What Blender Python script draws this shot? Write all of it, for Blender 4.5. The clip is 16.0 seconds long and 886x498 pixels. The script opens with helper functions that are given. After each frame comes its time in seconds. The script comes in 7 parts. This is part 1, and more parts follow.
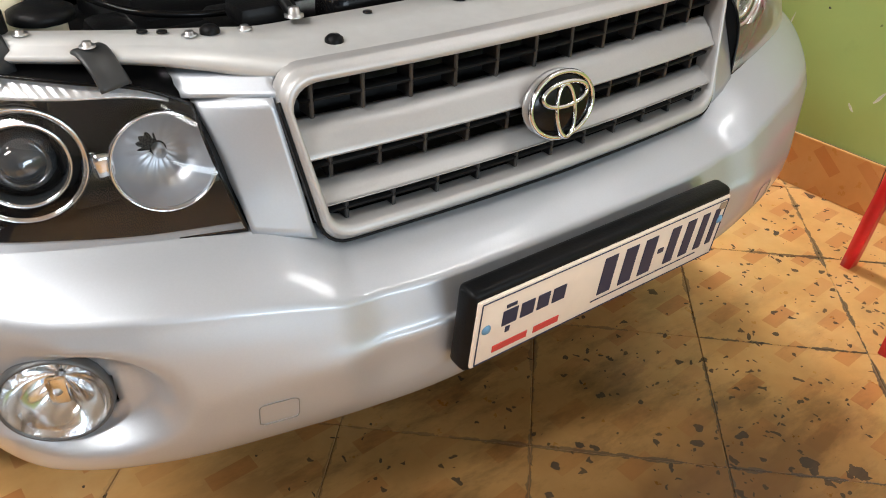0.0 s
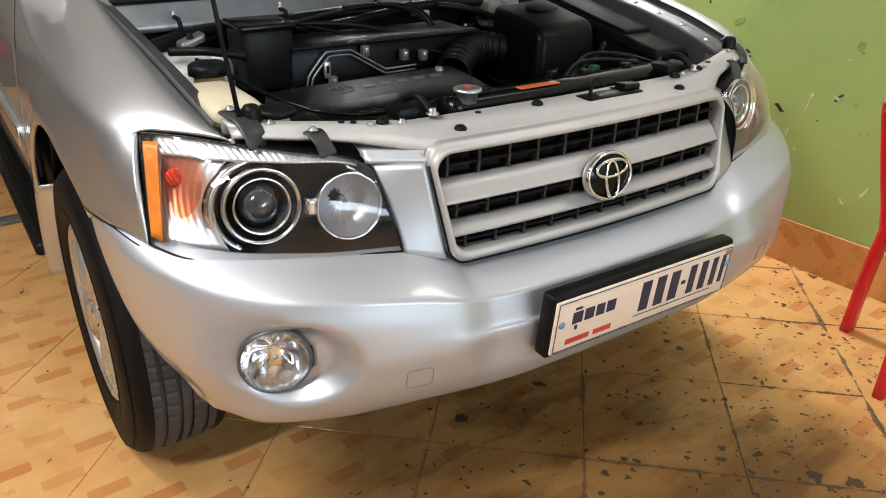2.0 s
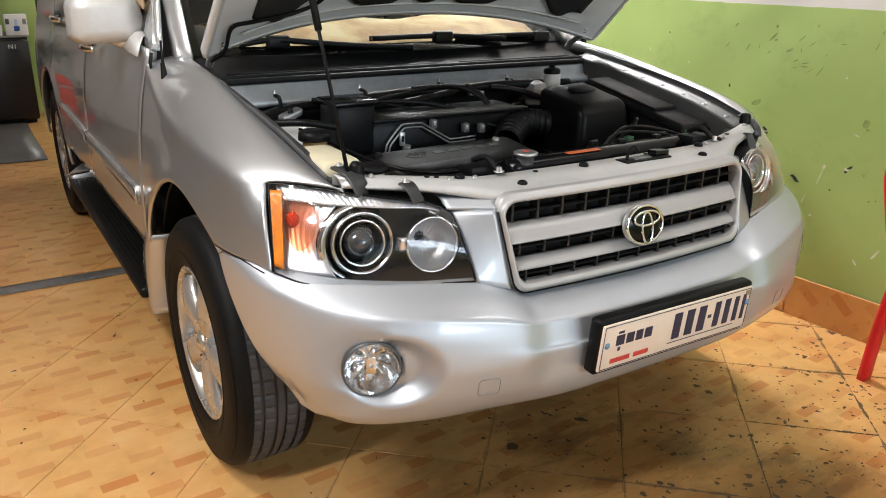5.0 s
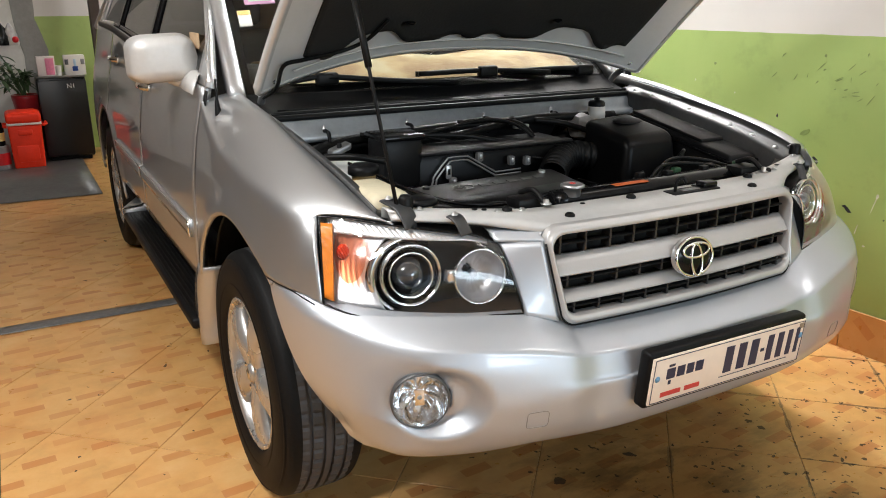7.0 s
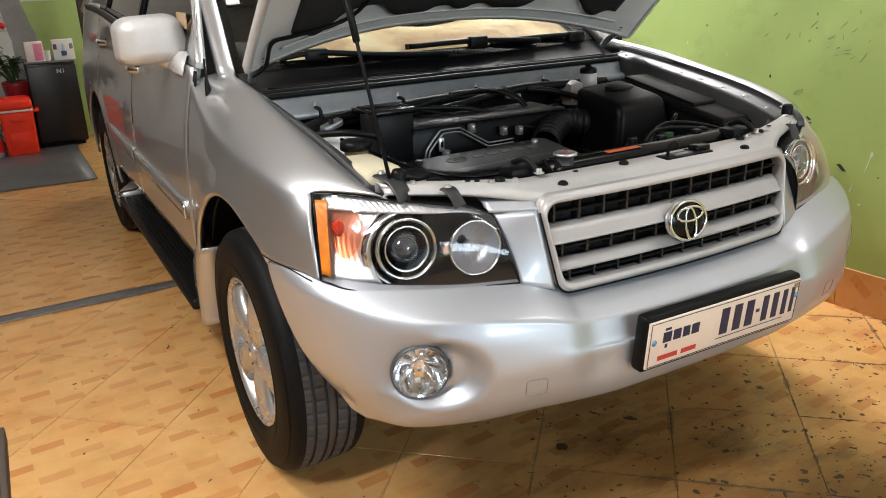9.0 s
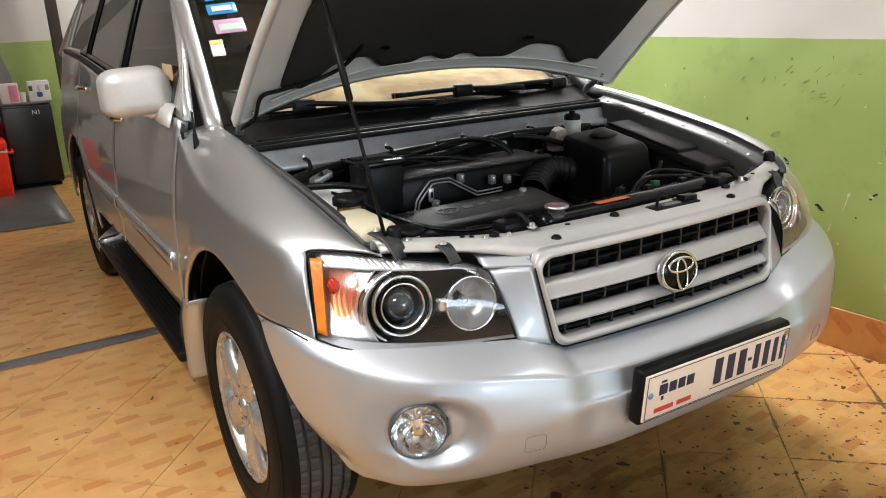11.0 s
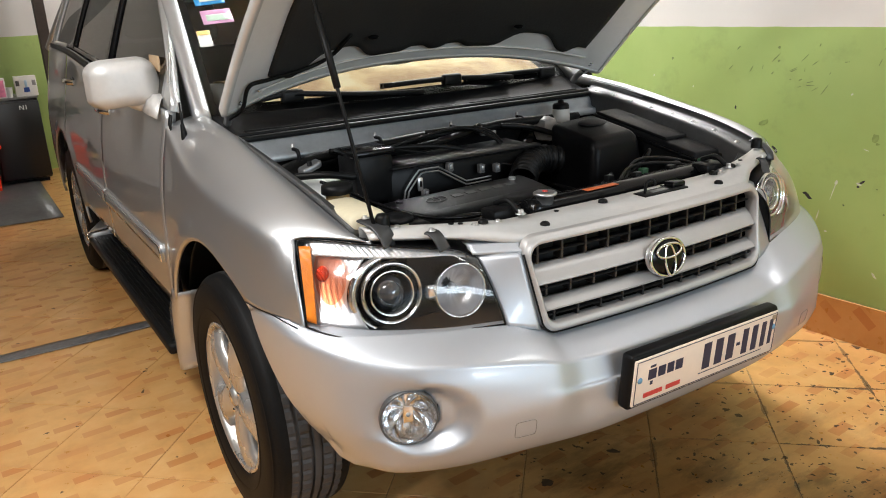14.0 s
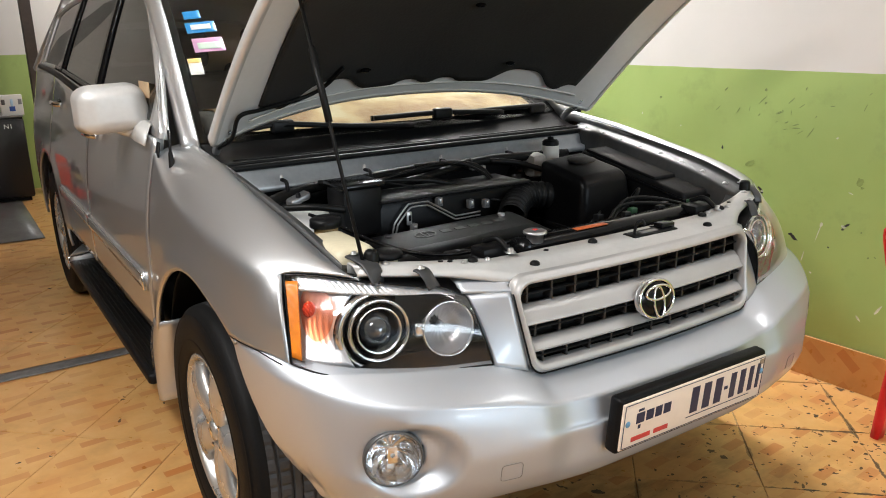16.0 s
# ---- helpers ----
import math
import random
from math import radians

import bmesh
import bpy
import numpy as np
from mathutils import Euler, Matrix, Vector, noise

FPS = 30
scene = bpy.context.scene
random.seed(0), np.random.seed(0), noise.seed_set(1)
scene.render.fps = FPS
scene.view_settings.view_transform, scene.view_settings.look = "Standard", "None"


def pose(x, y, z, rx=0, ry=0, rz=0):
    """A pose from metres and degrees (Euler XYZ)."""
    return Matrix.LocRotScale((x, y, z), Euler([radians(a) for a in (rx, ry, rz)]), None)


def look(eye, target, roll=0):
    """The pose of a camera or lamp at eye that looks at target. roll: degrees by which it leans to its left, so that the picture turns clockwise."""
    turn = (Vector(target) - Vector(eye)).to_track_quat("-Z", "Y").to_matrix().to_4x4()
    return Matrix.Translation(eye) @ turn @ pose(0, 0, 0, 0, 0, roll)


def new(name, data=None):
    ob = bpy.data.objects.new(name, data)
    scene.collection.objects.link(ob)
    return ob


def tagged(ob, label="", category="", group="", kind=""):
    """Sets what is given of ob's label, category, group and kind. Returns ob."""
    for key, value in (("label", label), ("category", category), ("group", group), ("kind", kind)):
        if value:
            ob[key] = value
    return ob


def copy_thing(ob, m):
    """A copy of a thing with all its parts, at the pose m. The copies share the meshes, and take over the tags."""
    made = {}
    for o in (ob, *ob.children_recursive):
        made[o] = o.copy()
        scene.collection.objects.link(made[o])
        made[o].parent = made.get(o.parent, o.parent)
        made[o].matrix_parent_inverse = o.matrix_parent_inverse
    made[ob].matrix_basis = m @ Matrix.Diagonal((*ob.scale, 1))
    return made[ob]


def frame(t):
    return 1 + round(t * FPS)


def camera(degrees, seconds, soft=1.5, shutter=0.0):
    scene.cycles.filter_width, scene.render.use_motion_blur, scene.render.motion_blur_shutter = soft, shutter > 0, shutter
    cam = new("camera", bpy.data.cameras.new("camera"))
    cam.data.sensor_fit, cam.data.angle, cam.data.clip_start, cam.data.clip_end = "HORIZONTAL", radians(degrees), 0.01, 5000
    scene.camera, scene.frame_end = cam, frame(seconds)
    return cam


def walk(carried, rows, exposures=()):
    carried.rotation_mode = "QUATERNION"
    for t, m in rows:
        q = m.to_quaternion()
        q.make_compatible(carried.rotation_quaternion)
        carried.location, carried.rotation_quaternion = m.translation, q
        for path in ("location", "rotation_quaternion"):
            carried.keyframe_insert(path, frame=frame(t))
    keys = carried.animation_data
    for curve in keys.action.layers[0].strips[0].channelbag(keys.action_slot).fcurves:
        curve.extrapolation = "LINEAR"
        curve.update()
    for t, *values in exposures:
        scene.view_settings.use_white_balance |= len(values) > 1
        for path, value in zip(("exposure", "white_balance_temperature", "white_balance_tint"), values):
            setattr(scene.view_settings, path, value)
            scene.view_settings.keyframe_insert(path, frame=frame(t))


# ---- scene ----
cam = camera(59.7, 16.0, soft=1.0)
PATH = [
    (0, (-0.732, -0.556, 1.239), (0.249, 0.757, 0.094), 2.0),
    (0.5, (-0.861, -0.631, 1.263), (0.14, 0.705, 0.162), 0.6),
    (1, (-1.022, -0.68, 1.301), (-0.01, 0.708, 0.277), 0.8),
    (1.5, (-1.103, -0.76, 1.321), (-0.077, 0.682, 0.39), 1.1),
    (2, (-1.103, -0.863, 1.332), (-0.086, 0.618, 0.454), 1.2),
    (2.5, (-1.146, -0.924, 1.352), (-0.148, 0.591, 0.509), 1.2),
    (3, (-1.247, -0.974, 1.361), (-0.261, 0.57, 0.56), 1.1),
    (5.3, (-1.357, -1.083, 1.365), (-0.354, 0.513, 0.696), 1.0),
    (5.5, (-1.359, -1.086, 1.362), (-0.364, 0.52, 0.707), 0.9),
    (6, (-1.365, -1.085, 1.366), (-0.393, 0.548, 0.741), 0.7),
    (6.5, (-1.374, -1.07, 1.371), (-0.442, 0.591, 0.761), 0.2),
    (7, (-1.373, -1.078, 1.37), (-0.447, 0.585, 0.758), -0.1),
    (7.5, (-1.369, -1.08, 1.367), (-0.445, 0.578, 0.739), -0.4),
    (8, (-1.367, -1.085, 1.368), (-0.443, 0.564, 0.716), -0.9),
    (8.5, (-1.365, -1.085, 1.366), (-0.443, 0.557, 0.693), -1.5),
    (9, (-1.369, -1.09, 1.371), (-0.453, 0.554, 0.693), -2.1),
    (9.5, (-1.36, -1.081, 1.409), (-0.446, 0.57, 0.745), -2.7),
    (9.7, (-1.365, -1.079, 1.417), (-0.45, 0.575, 0.763), -2.9),
    (11.8, (-1.401, -1.046, 1.429), (-0.384, 0.569, 0.832), -2.0),
    (12, (-1.398, -1.058, 1.423), (-0.38, 0.557, 0.824), -2.1),
    (12.5, (-1.385, -1.068, 1.411), (-0.364, 0.541, 0.805), -2.2),
    (13, (-1.378, -1.068, 1.41), (-0.362, 0.541, 0.795), -2.4),
    (13.5, (-1.385, -1.067, 1.411), (-0.38, 0.547, 0.79), -2.6),
    (14, (-1.395, -1.064, 1.412), (-0.395, 0.554, 0.792), -2.6),
    (14.5, (-1.393, -1.08, 1.407), (-0.385, 0.535, 0.793), -2.4),
    (15, (-1.393, -1.063, 1.401), (-0.367, 0.546, 0.8), -2.1),
    (15.5, (-1.397, -1.046, 1.415), (-0.354, 0.558, 0.835), -1.5),
    (16, (-1.393, -1.039, 1.43), (-0.345, 0.572, 0.876), -0.9),
]
walk(cam, [(t, look(eye, target, roll)) for t, eye, target, roll in PATH])

# ---- light: daylight from the open shop front behind the camera, unseen fill lamps under the ceiling ----
EXPOSURE = 0.05
scene.view_settings.exposure = EXPOSURE
world = bpy.data.worlds.new("world")
scene.world = world
world.use_nodes = True
wn = world.node_tree
sky = wn.nodes.new("ShaderNodeTexSky")
sky.sky_type = "NISHITA"
sky.sun_disc = False
sky.sun_elevation, sky.sun_rotation = radians(50), radians(200)
wn.links.new(sky.outputs["Color"], wn.nodes["Background"].inputs["Color"])
wn.nodes["Background"].inputs["Strength"].default_value = 0.1


def area_lamp(name, m, sx, sy, watts, color):
    lamp = bpy.data.lights.new(name, "AREA")
    lamp.shape, lamp.size, lamp.size_y, lamp.energy, lamp.color = "RECTANGLE", sx, sy, watts, color
    ob = new(name, lamp)
    ob.matrix_world = m
    return ob


# the sky's light through the open front, and fill lamps added out of view
DAY = area_lamp("shop_front_daylight", look((0.25, -4.7, 1.92), (0.1, 0.0, 1.0)), 2.6, 1.0, 94, (0.76, 0.89, 1.0))
FILL_LAMPS = [((-2.05, 0.85, 2.93), (-2.05, 0.851, 0.0), 50), ((-2.7, -0.5, 2.93), (-2.5, -0.499, 0.0), 82), ((0.85, 6.0, 2.86), (0.85, 6.6, 1.6), 46), ((1.11, 2.35, 2.82), (1.45, 1.65, 0.9), 124), ((1.25, -0.4, 2.90), (1.2, -0.399, 0.0), 11)]
for at, aim, watts in FILL_LAMPS:
    area_lamp("fill_light", look(at, aim), 0.22, 1.2, watts, (0.985, 0.98, 0.975))

# ---- materials ----
def material(name, color=(0.5, 0.5, 0.5), rough=0.5, metal=0.0, **extra):
    m = bpy.data.materials.new(name)
    m.use_nodes = True
    b = m.node_tree.nodes["Principled BSDF"]
    b.inputs["Base Color"].default_value = (*color, 1)
    b.inputs["Roughness"].default_value = rough
    b.inputs["Metallic"].default_value = metal
    for k, v in extra.items():
        b.inputs[k.replace("_", " ")].default_value = v
    return m


class Nodes:
    """A short way to write node trees."""

    def __init__(self, m):
        self.t = m.node_tree
        self.bsdf = self.t.nodes["Principled BSDF"]

    def add(self, kind, **values):
        n = self.t.nodes.new(kind)
        for k, v in values.items():
            n.inputs[k.replace("_", " ")].default_value = v
        return n

    def link(self, a, b):
        self.t.links.new(a, b)

    def coords(self):
        return self.t.nodes.new("ShaderNodeTexCoord").outputs["Object"]

    def noise(self, vec, scale, detail=4.0, rough=0.55):
        n = self.add("ShaderNodeTexNoise", Scale=scale, Detail=detail, Roughness=rough)
        self.link(vec, n.inputs["Vector"])
        return n.outputs["Fac"]

    def ramp(self, fac, stops):
        n = self.t.nodes.new("ShaderNodeValToRGB")
        e = n.color_ramp.elements
        while len(e) < len(stops):
            e.new(0.5)
        for i, (p, c) in enumerate(stops):
            e[i].position = p
            e[i].color = (*c, 1) if len(c) == 3 else c
        self.link(fac, n.inputs["Fac"])
        return n.outputs["Color"]

    def mix(self, fac, a, b, blend="MIX"):
        n = self.t.nodes.new("ShaderNodeMix")
        n.data_type, n.blend_type = "RGBA", blend
        for src, key in ((fac, 0), (a, 6), (b, 7)):
            if isinstance(src, (int, float)):
                n.inputs[key].default_value = src
            elif isinstance(src, tuple):
                n.inputs[key].default_value = (*src, 1)
            else:
                self.link(src, n.inputs[key])
        return n.outputs[2]

    def maths(self, op, a, b=0.0, c=0.0):
        n = self.t.nodes.new("ShaderNodeMath")
        n.operation = op
        for i, s in enumerate((a, b, c)):
            if isinstance(s, (int, float)):
                n.inputs[i].default_value = s
            else:
                self.link(s, n.inputs[i])
        return n.outputs[0]

    def bump(self, height, strength=0.2, distance=0.01):
        n = self.add("ShaderNodeBump", Strength=strength)
        n.inputs["Distance"].default_value = distance
        self.link(height, n.inputs["Height"])
        self.link(n.outputs["Normal"], self.bsdf.inputs["Normal"])

    def color(self, c):
        self.link(c, self.bsdf.inputs["Base Color"])

    def rough(self, r):
        self.link(r, self.bsdf.inputs["Roughness"])


def worn(name, color, rough=0.5, metal=0.0, spread=0.25, scale=6.0, bump=0.1, grain=60.0, **extra):
    """A paint, plastic or metal with stains at one scale and grain at another."""
    m = material(name, color, rough, metal, **extra)
    n = Nodes(m)
    co = n.coords()
    big, fine = n.noise(co, scale), n.noise(co, grain, 2.0)
    lo = tuple(c * (1 - spread) for c in color)
    hi = tuple(min(1, c * (1 + spread)) for c in color)
    base = n.ramp(big, [(0.3, lo), (0.7, hi)])
    n.color(n.mix(0.25, base, n.ramp(fine, [(0.35, lo), (0.65, hi)])))
    n.rough(n.maths("MULTIPLY_ADD", big, 0.25 * rough, rough * 0.88))
    if bump:
        n.bump(fine, bump, 0.002)
    return m


def clear_lens(name, tint=(1, 1, 1), gloss=1.0, rough=0.01, ior=1.5, haze=0.0):
    """A thin clear sheet: see-through, with gloss by Fresnel."""
    m = bpy.data.materials.new(name)
    m.use_nodes = True
    t = m.node_tree
    t.nodes.remove(t.nodes["Principled BSDF"])
    see, shine, face, power, scale, mixer = (t.nodes.new(k) for k in ("ShaderNodeBsdfTransparent", "ShaderNodeBsdfGlossy", "ShaderNodeLayerWeight", "ShaderNodeMath", "ShaderNodeMath", "ShaderNodeMixShader"))
    see.inputs["Color"].default_value = (*tint, 1)
    shine.inputs["Roughness"].default_value = rough
    shine.inputs["Color"].default_value = (gloss, gloss, gloss, 1)
    # gloss rises from f0 head-on to full at a grazing angle
    f0 = ((ior - 1) / (ior + 1)) ** 2
    power.operation, scale.operation = "POWER", "MULTIPLY_ADD"
    power.inputs[1].default_value = 5.0
    scale.inputs[1].default_value, scale.inputs[2].default_value = 1 - f0, f0
    t.links.new(face.outputs["Facing"], power.inputs[0])
    t.links.new(power.outputs[0], scale.inputs[0])
    t.links.new(scale.outputs[0], mixer.inputs[0])
    t.links.new(see.outputs[0], mixer.inputs[1])
    t.links.new(shine.outputs[0], mixer.inputs[2])
    last = mixer
    if haze:
        # fine scratches: a dull gloss that grows towards a grazing angle
        dull, rise, amount, last = (t.nodes.new(k) for k in ("ShaderNodeBsdfGlossy", "ShaderNodeMath", "ShaderNodeMath", "ShaderNodeMixShader"))
        dull.inputs["Roughness"].default_value = 0.5
        dull.inputs["Color"].default_value = (0.8, 0.8, 0.78, 1)
        rise.operation, amount.operation = "POWER", "MULTIPLY"
        rise.inputs[1].default_value, amount.inputs[1].default_value = 2.2, haze
        t.links.new(face.outputs["Facing"], rise.inputs[0])
        t.links.new(rise.outputs[0], amount.inputs[0])
        t.links.new(amount.outputs[0], last.inputs[0])
        t.links.new(mixer.outputs[0], last.inputs[1])
        t.links.new(dull.outputs[0], last.inputs[2])
    t.links.new(last.outputs[0], t.nodes["Material Output"].inputs["Surface"])
    return m


def paint_material():
    m = material("silver_paint", (0.60, 0.60, 0.60), 0.40, 0.85, Coat_Weight=1.0, Coat_Roughness=0.02)
    n = Nodes(m)
    co = n.coords()
    flake, dust = n.noise(co, 900.0, 1.0), n.noise(co, 2.5, 5.0)
    base = n.ramp(flake, [(0.3, (0.46, 0.475, 0.485)), (0.7, (0.54, 0.555, 0.57))])
    n.color(n.mix(n.maths("MULTIPLY", dust, 0.10), base, (0.44, 0.41, 0.36)))
    n.rough(n.maths("MULTIPLY_ADD", dust, 0.08, 0.36))
    return m


PAINT = paint_material()
PLASTIC_PAINT = worn("silver_paint_on_plastic", (0.495, 0.52, 0.555), 0.47, 0.62, 0.05, 3.0, 0.0, 400.0, Coat_Weight=0.85, Coat_Roughness=0.09)
LAMP_BLACK = material("lamp_housing_black", (0.004, 0.004, 0.0042), 0.5, 0.0, Specular_IOR_Level=0.15)
SLAT = worn("satin_silver_plastic", (0.50, 0.49, 0.48), 0.45, 0.45, 0.06, 5.0, 0.0, 300.0, Coat_Weight=0.25, Coat_Roughness=0.25)
PAINT_MATT = worn("silver_underside", (0.56, 0.555, 0.54), 0.42, 0.3, 0.08, 5.0, 0.03)
INNER_PAINT = worn("pale_inner_paint", (0.74, 0.74, 0.735), 0.30, 0.15, 0.05, 5.0, 0.02, Coat_Weight=0.4, Coat_Roughness=0.08)
BLACK = worn("black_plastic", (0.006, 0.006, 0.0063), 0.40, 0.0, 0.3, 14.0, 0.15, 220.0, Specular_IOR_Level=0.13)
BLACK_GLOSS = worn("satin_black_plastic", (0.0045, 0.0045, 0.0048), 0.17, 0.0, 0.25, 10.0, 0.03, 160.0, Specular_IOR_Level=0.2)
DARK = worn("dark_bay_metal", (0.007, 0.007, 0.0075), 0.55, 0.1, 0.4, 9.0, 0.2, 90.0, Specular_IOR_Level=0.12)
RUBBER = worn("black_rubber", (0.006, 0.006, 0.0058), 0.42, 0.0, 0.3, 12.0, 0.2, 180.0, Specular_IOR_Level=0.14)
TYRE = worn("tyre_rubber", (0.0065, 0.0064, 0.0063), 0.60, 0.0, 0.35, 7.0, 0.25, 120.0, Specular_IOR_Level=0.15)
TREAD = worn("dusty_tread_rubber", (0.050, 0.050, 0.052), 0.6, 0.0, 0.25, 9.0, 0.2, 140.0)
FELT = worn("hood_felt", (0.013, 0.0125, 0.012), 0.92, 0.0, 0.35, 5.0, 0.5, 120.0)
CHROME = material("chrome", (0.82, 0.82, 0.83), 0.08, 1.0)
REFLECTOR = material("lamp_reflector", (0.86, 0.87, 0.88), 0.13, 1.0)
STEEL = worn("bare_steel", (0.52, 0.52, 0.52), 0.35, 0.9, 0.15, 20.0, 0.05)
ALLOY = worn("alloy_silver", (0.50, 0.495, 0.48), 0.27, 0.7, 0.10, 8.0, 0.03)
GREY_METAL = worn("grey_firewall", (0.37, 0.39, 0.405), 0.38, 0.45, 0.18, 6.0, 0.05)
CLEAR = clear_lens("clear_lamp_lens", (0.96, 0.97, 0.98), ior=1.55, haze=0.65)
WINDOW = clear_lens("tinted_window_glass", (0.10, 0.105, 0.10))
SHIELD = clear_lens("windscreen_glass", (0.88, 0.90, 0.87))
GLASS_BALL = material("projector_glass", (0.04, 0.045, 0.05), 0.03, 0.0, Coat_Weight=1.0, IOR=1.7)


WORN_STEEL = worn("dull_steel", (0.24, 0.24, 0.24), 0.38, 0.8, 0.2, 20.0, 0.05)
# paint that lies in shade: the shade is put into this dark grey
SHADED_GREY = worn("shaded_grey", (0.10, 0.10, 0.10), 0.42, 0.4, 0.2, 8.0, 0.05)

# ---- building helpers ----
def link_mesh(name, verts, faces, mat, parent=None, label="", smooth=True):
    me = bpy.data.meshes.new(name)
    me.from_pydata([tuple(map(float, v)) for v in verts], [], faces)
    me.materials.append(mat)
    if smooth:
        me.shade_smooth()
    me.update()
    ob = new(name, me)
    if parent:
        ob.parent = parent
    if label:
        ob["label"] = label
    return ob


def part(name, bm, mat, parent=None, label="", smooth=False):
    """Link a bmesh as one mesh object under a thing or a part."""
    me = bpy.data.meshes.new(name)
    bm.normal_update()
    bm.to_mesh(me)
    bm.free()
    me.materials.append(mat)
    if smooth:
        me.shade_smooth()
        me.set_sharp_from_angle(angle=radians(40))
    ob = new(name, me)
    if parent:
        ob.parent = parent
    if label:
        ob["label"] = label
    return ob


def thing(name, label, category, at=(0, 0, 0), group="", kind=""):
    e = tagged(new(name), label, category, group, kind)
    e.empty_display_size = 0.1
    e.location = at
    return e


def grid_faces(n, m, close_u=False, close_v=False):
    out = []
    for i in range(n if close_u else n - 1):
        for j in range(m if close_v else m - 1):
            a, b = (i + 1) % n, (j + 1) % m
            out.append((i * m + j, a * m + j, a * m + b, i * m + b))
    return out


def sheet(name, P, mat, parent=None, label="", thick=0.0, flip=False, close_u=False, close_v=False, smooth=True, keep=None):
    """A grid of points n x m x 3 as a smooth surface; thick gives it depth behind its face."""
    P = np.asarray(P, float)
    n, m = P.shape[:2]
    f = grid_faces(n, m, close_u, close_v)
    if keep is not None:
        f = [q for q in f if keep[q[0] // m, q[0] % m]]
    if flip:
        f = [q[::-1] for q in f]
    ob = link_mesh(name, P.reshape(-1, 3), f, mat, parent, label, smooth)
    if thick:
        mod = ob.modifiers.new("thick", "SOLIDIFY")
        mod.thickness, mod.offset = thick, -1.0
    return ob


def box(bm, x0, x1, y0, y1, z0, z1, bevel=0.0, m=None, seg=2):
    mat = Matrix.Translation(((x0 + x1) / 2, (y0 + y1) / 2, (z0 + z1) / 2)) @ Matrix.Diagonal((abs(x1 - x0), abs(y1 - y0), abs(z1 - z0), 1))
    g = bmesh.ops.create_cube(bm, size=1.0, matrix=(m @ mat) if m else mat)
    if bevel:
        es = list({e for v in g["verts"] for e in v.link_edges})
        bmesh.ops.bevel(bm, geom=es, offset=bevel, segments=seg, affect="EDGES", profile=0.5)
    return g["verts"]


def cyl(bm, p, q, r, r2=None, seg=20, caps=True):
    p, q = Vector(p), Vector(q)
    d = q - p
    m = Matrix.Translation((p + q) / 2) @ d.to_track_quat("Z", "Y").to_matrix().to_4x4()
    bmesh.ops.create_cone(bm, cap_ends=caps, segments=seg, radius1=r, radius2=r if r2 is None else r2, depth=d.length, matrix=m)


def ball(bm, c, r, seg=16, m=None):
    mm = Matrix.Translation(c) @ (m or Matrix.Identity(4))
    bmesh.ops.create_uvsphere(bm, u_segments=seg, v_segments=max(6, seg // 2), radius=r, matrix=mm)


def bm_new():
    return bmesh.new()


def box_part(name, dims, mat, parent=None, label="", bevel=0.0, m=None, smooth=True):
    bm = bm_new()
    box(bm, *dims, bevel=bevel, m=m)
    return part(name, bm, mat, parent, label, smooth)


def spline(pts, n=40):
    """Catmull-Rom through the points."""
    P = np.asarray(pts, float)
    P = np.vstack([2 * P[0] - P[1], P, 2 * P[-1] - P[-2]])
    t = np.linspace(0, len(P) - 3 - 1e-9, n)
    i = t.astype(int)
    u = (t - i)[:, None]
    a, b, c, d = P[i], P[i + 1], P[i + 2], P[i + 3]
    return 0.5 * (2 * b + (c - a) * u + (2 * a - 5 * b + 4 * c - d) * u ** 2 + (3 * b - a - 3 * c + d) * u ** 3)


def sweep(name, path, profile, mat, parent=None, label="", up=(0, 0, 1), closed=False, smooth=True):
    """Carry a closed profile (k x 2: across, up) along a path."""
    P = np.asarray(path, float)
    n = len(P)
    T = np.roll(P, -1, 0) - np.roll(P, 1, 0)
    if not closed:
        T[0], T[-1] = P[1] - P[0], P[-1] - P[-2]
    T /= np.linalg.norm(T, axis=1)[:, None]
    S = np.cross(T, np.asarray(up, float))
    S /= np.maximum(np.linalg.norm(S, axis=1), 1e-6)[:, None]
    U = np.cross(S, T)
    prof = np.asarray(profile, float)
    V = P[:, None] + S[:, None] * prof[None, :, :1] + U[:, None] * prof[None, :, 1:]
    k = len(prof)
    f = grid_faces(n, k, closed, True)
    if not closed:
        f += [tuple(range(k)), tuple((n - 1) * k + j for j in reversed(range(k)))]
    return link_mesh(name, V.reshape(-1, 3), f, mat, parent, label, smooth)


def round_profile(r, k=10, squash=1.0):
    a = np.linspace(0, 2 * np.pi, k, endpoint=False)
    return np.stack([np.cos(a) * r, np.sin(a) * r * squash], 1)


def tube(name, pts, r, mat, parent=None, label="", n=0, k=10):
    pts = np.asarray(pts, float)
    path = spline(pts, n or max(12, 8 * len(pts))) if len(pts) > 2 else pts
    d = path[-1] - path[0]
    up = (0, 0, 1) if abs(d[2]) < 0.8 * np.linalg.norm(d) else (0, 1, 0)
    return sweep(name, path, round_profile(r, k), mat, parent, label, up)


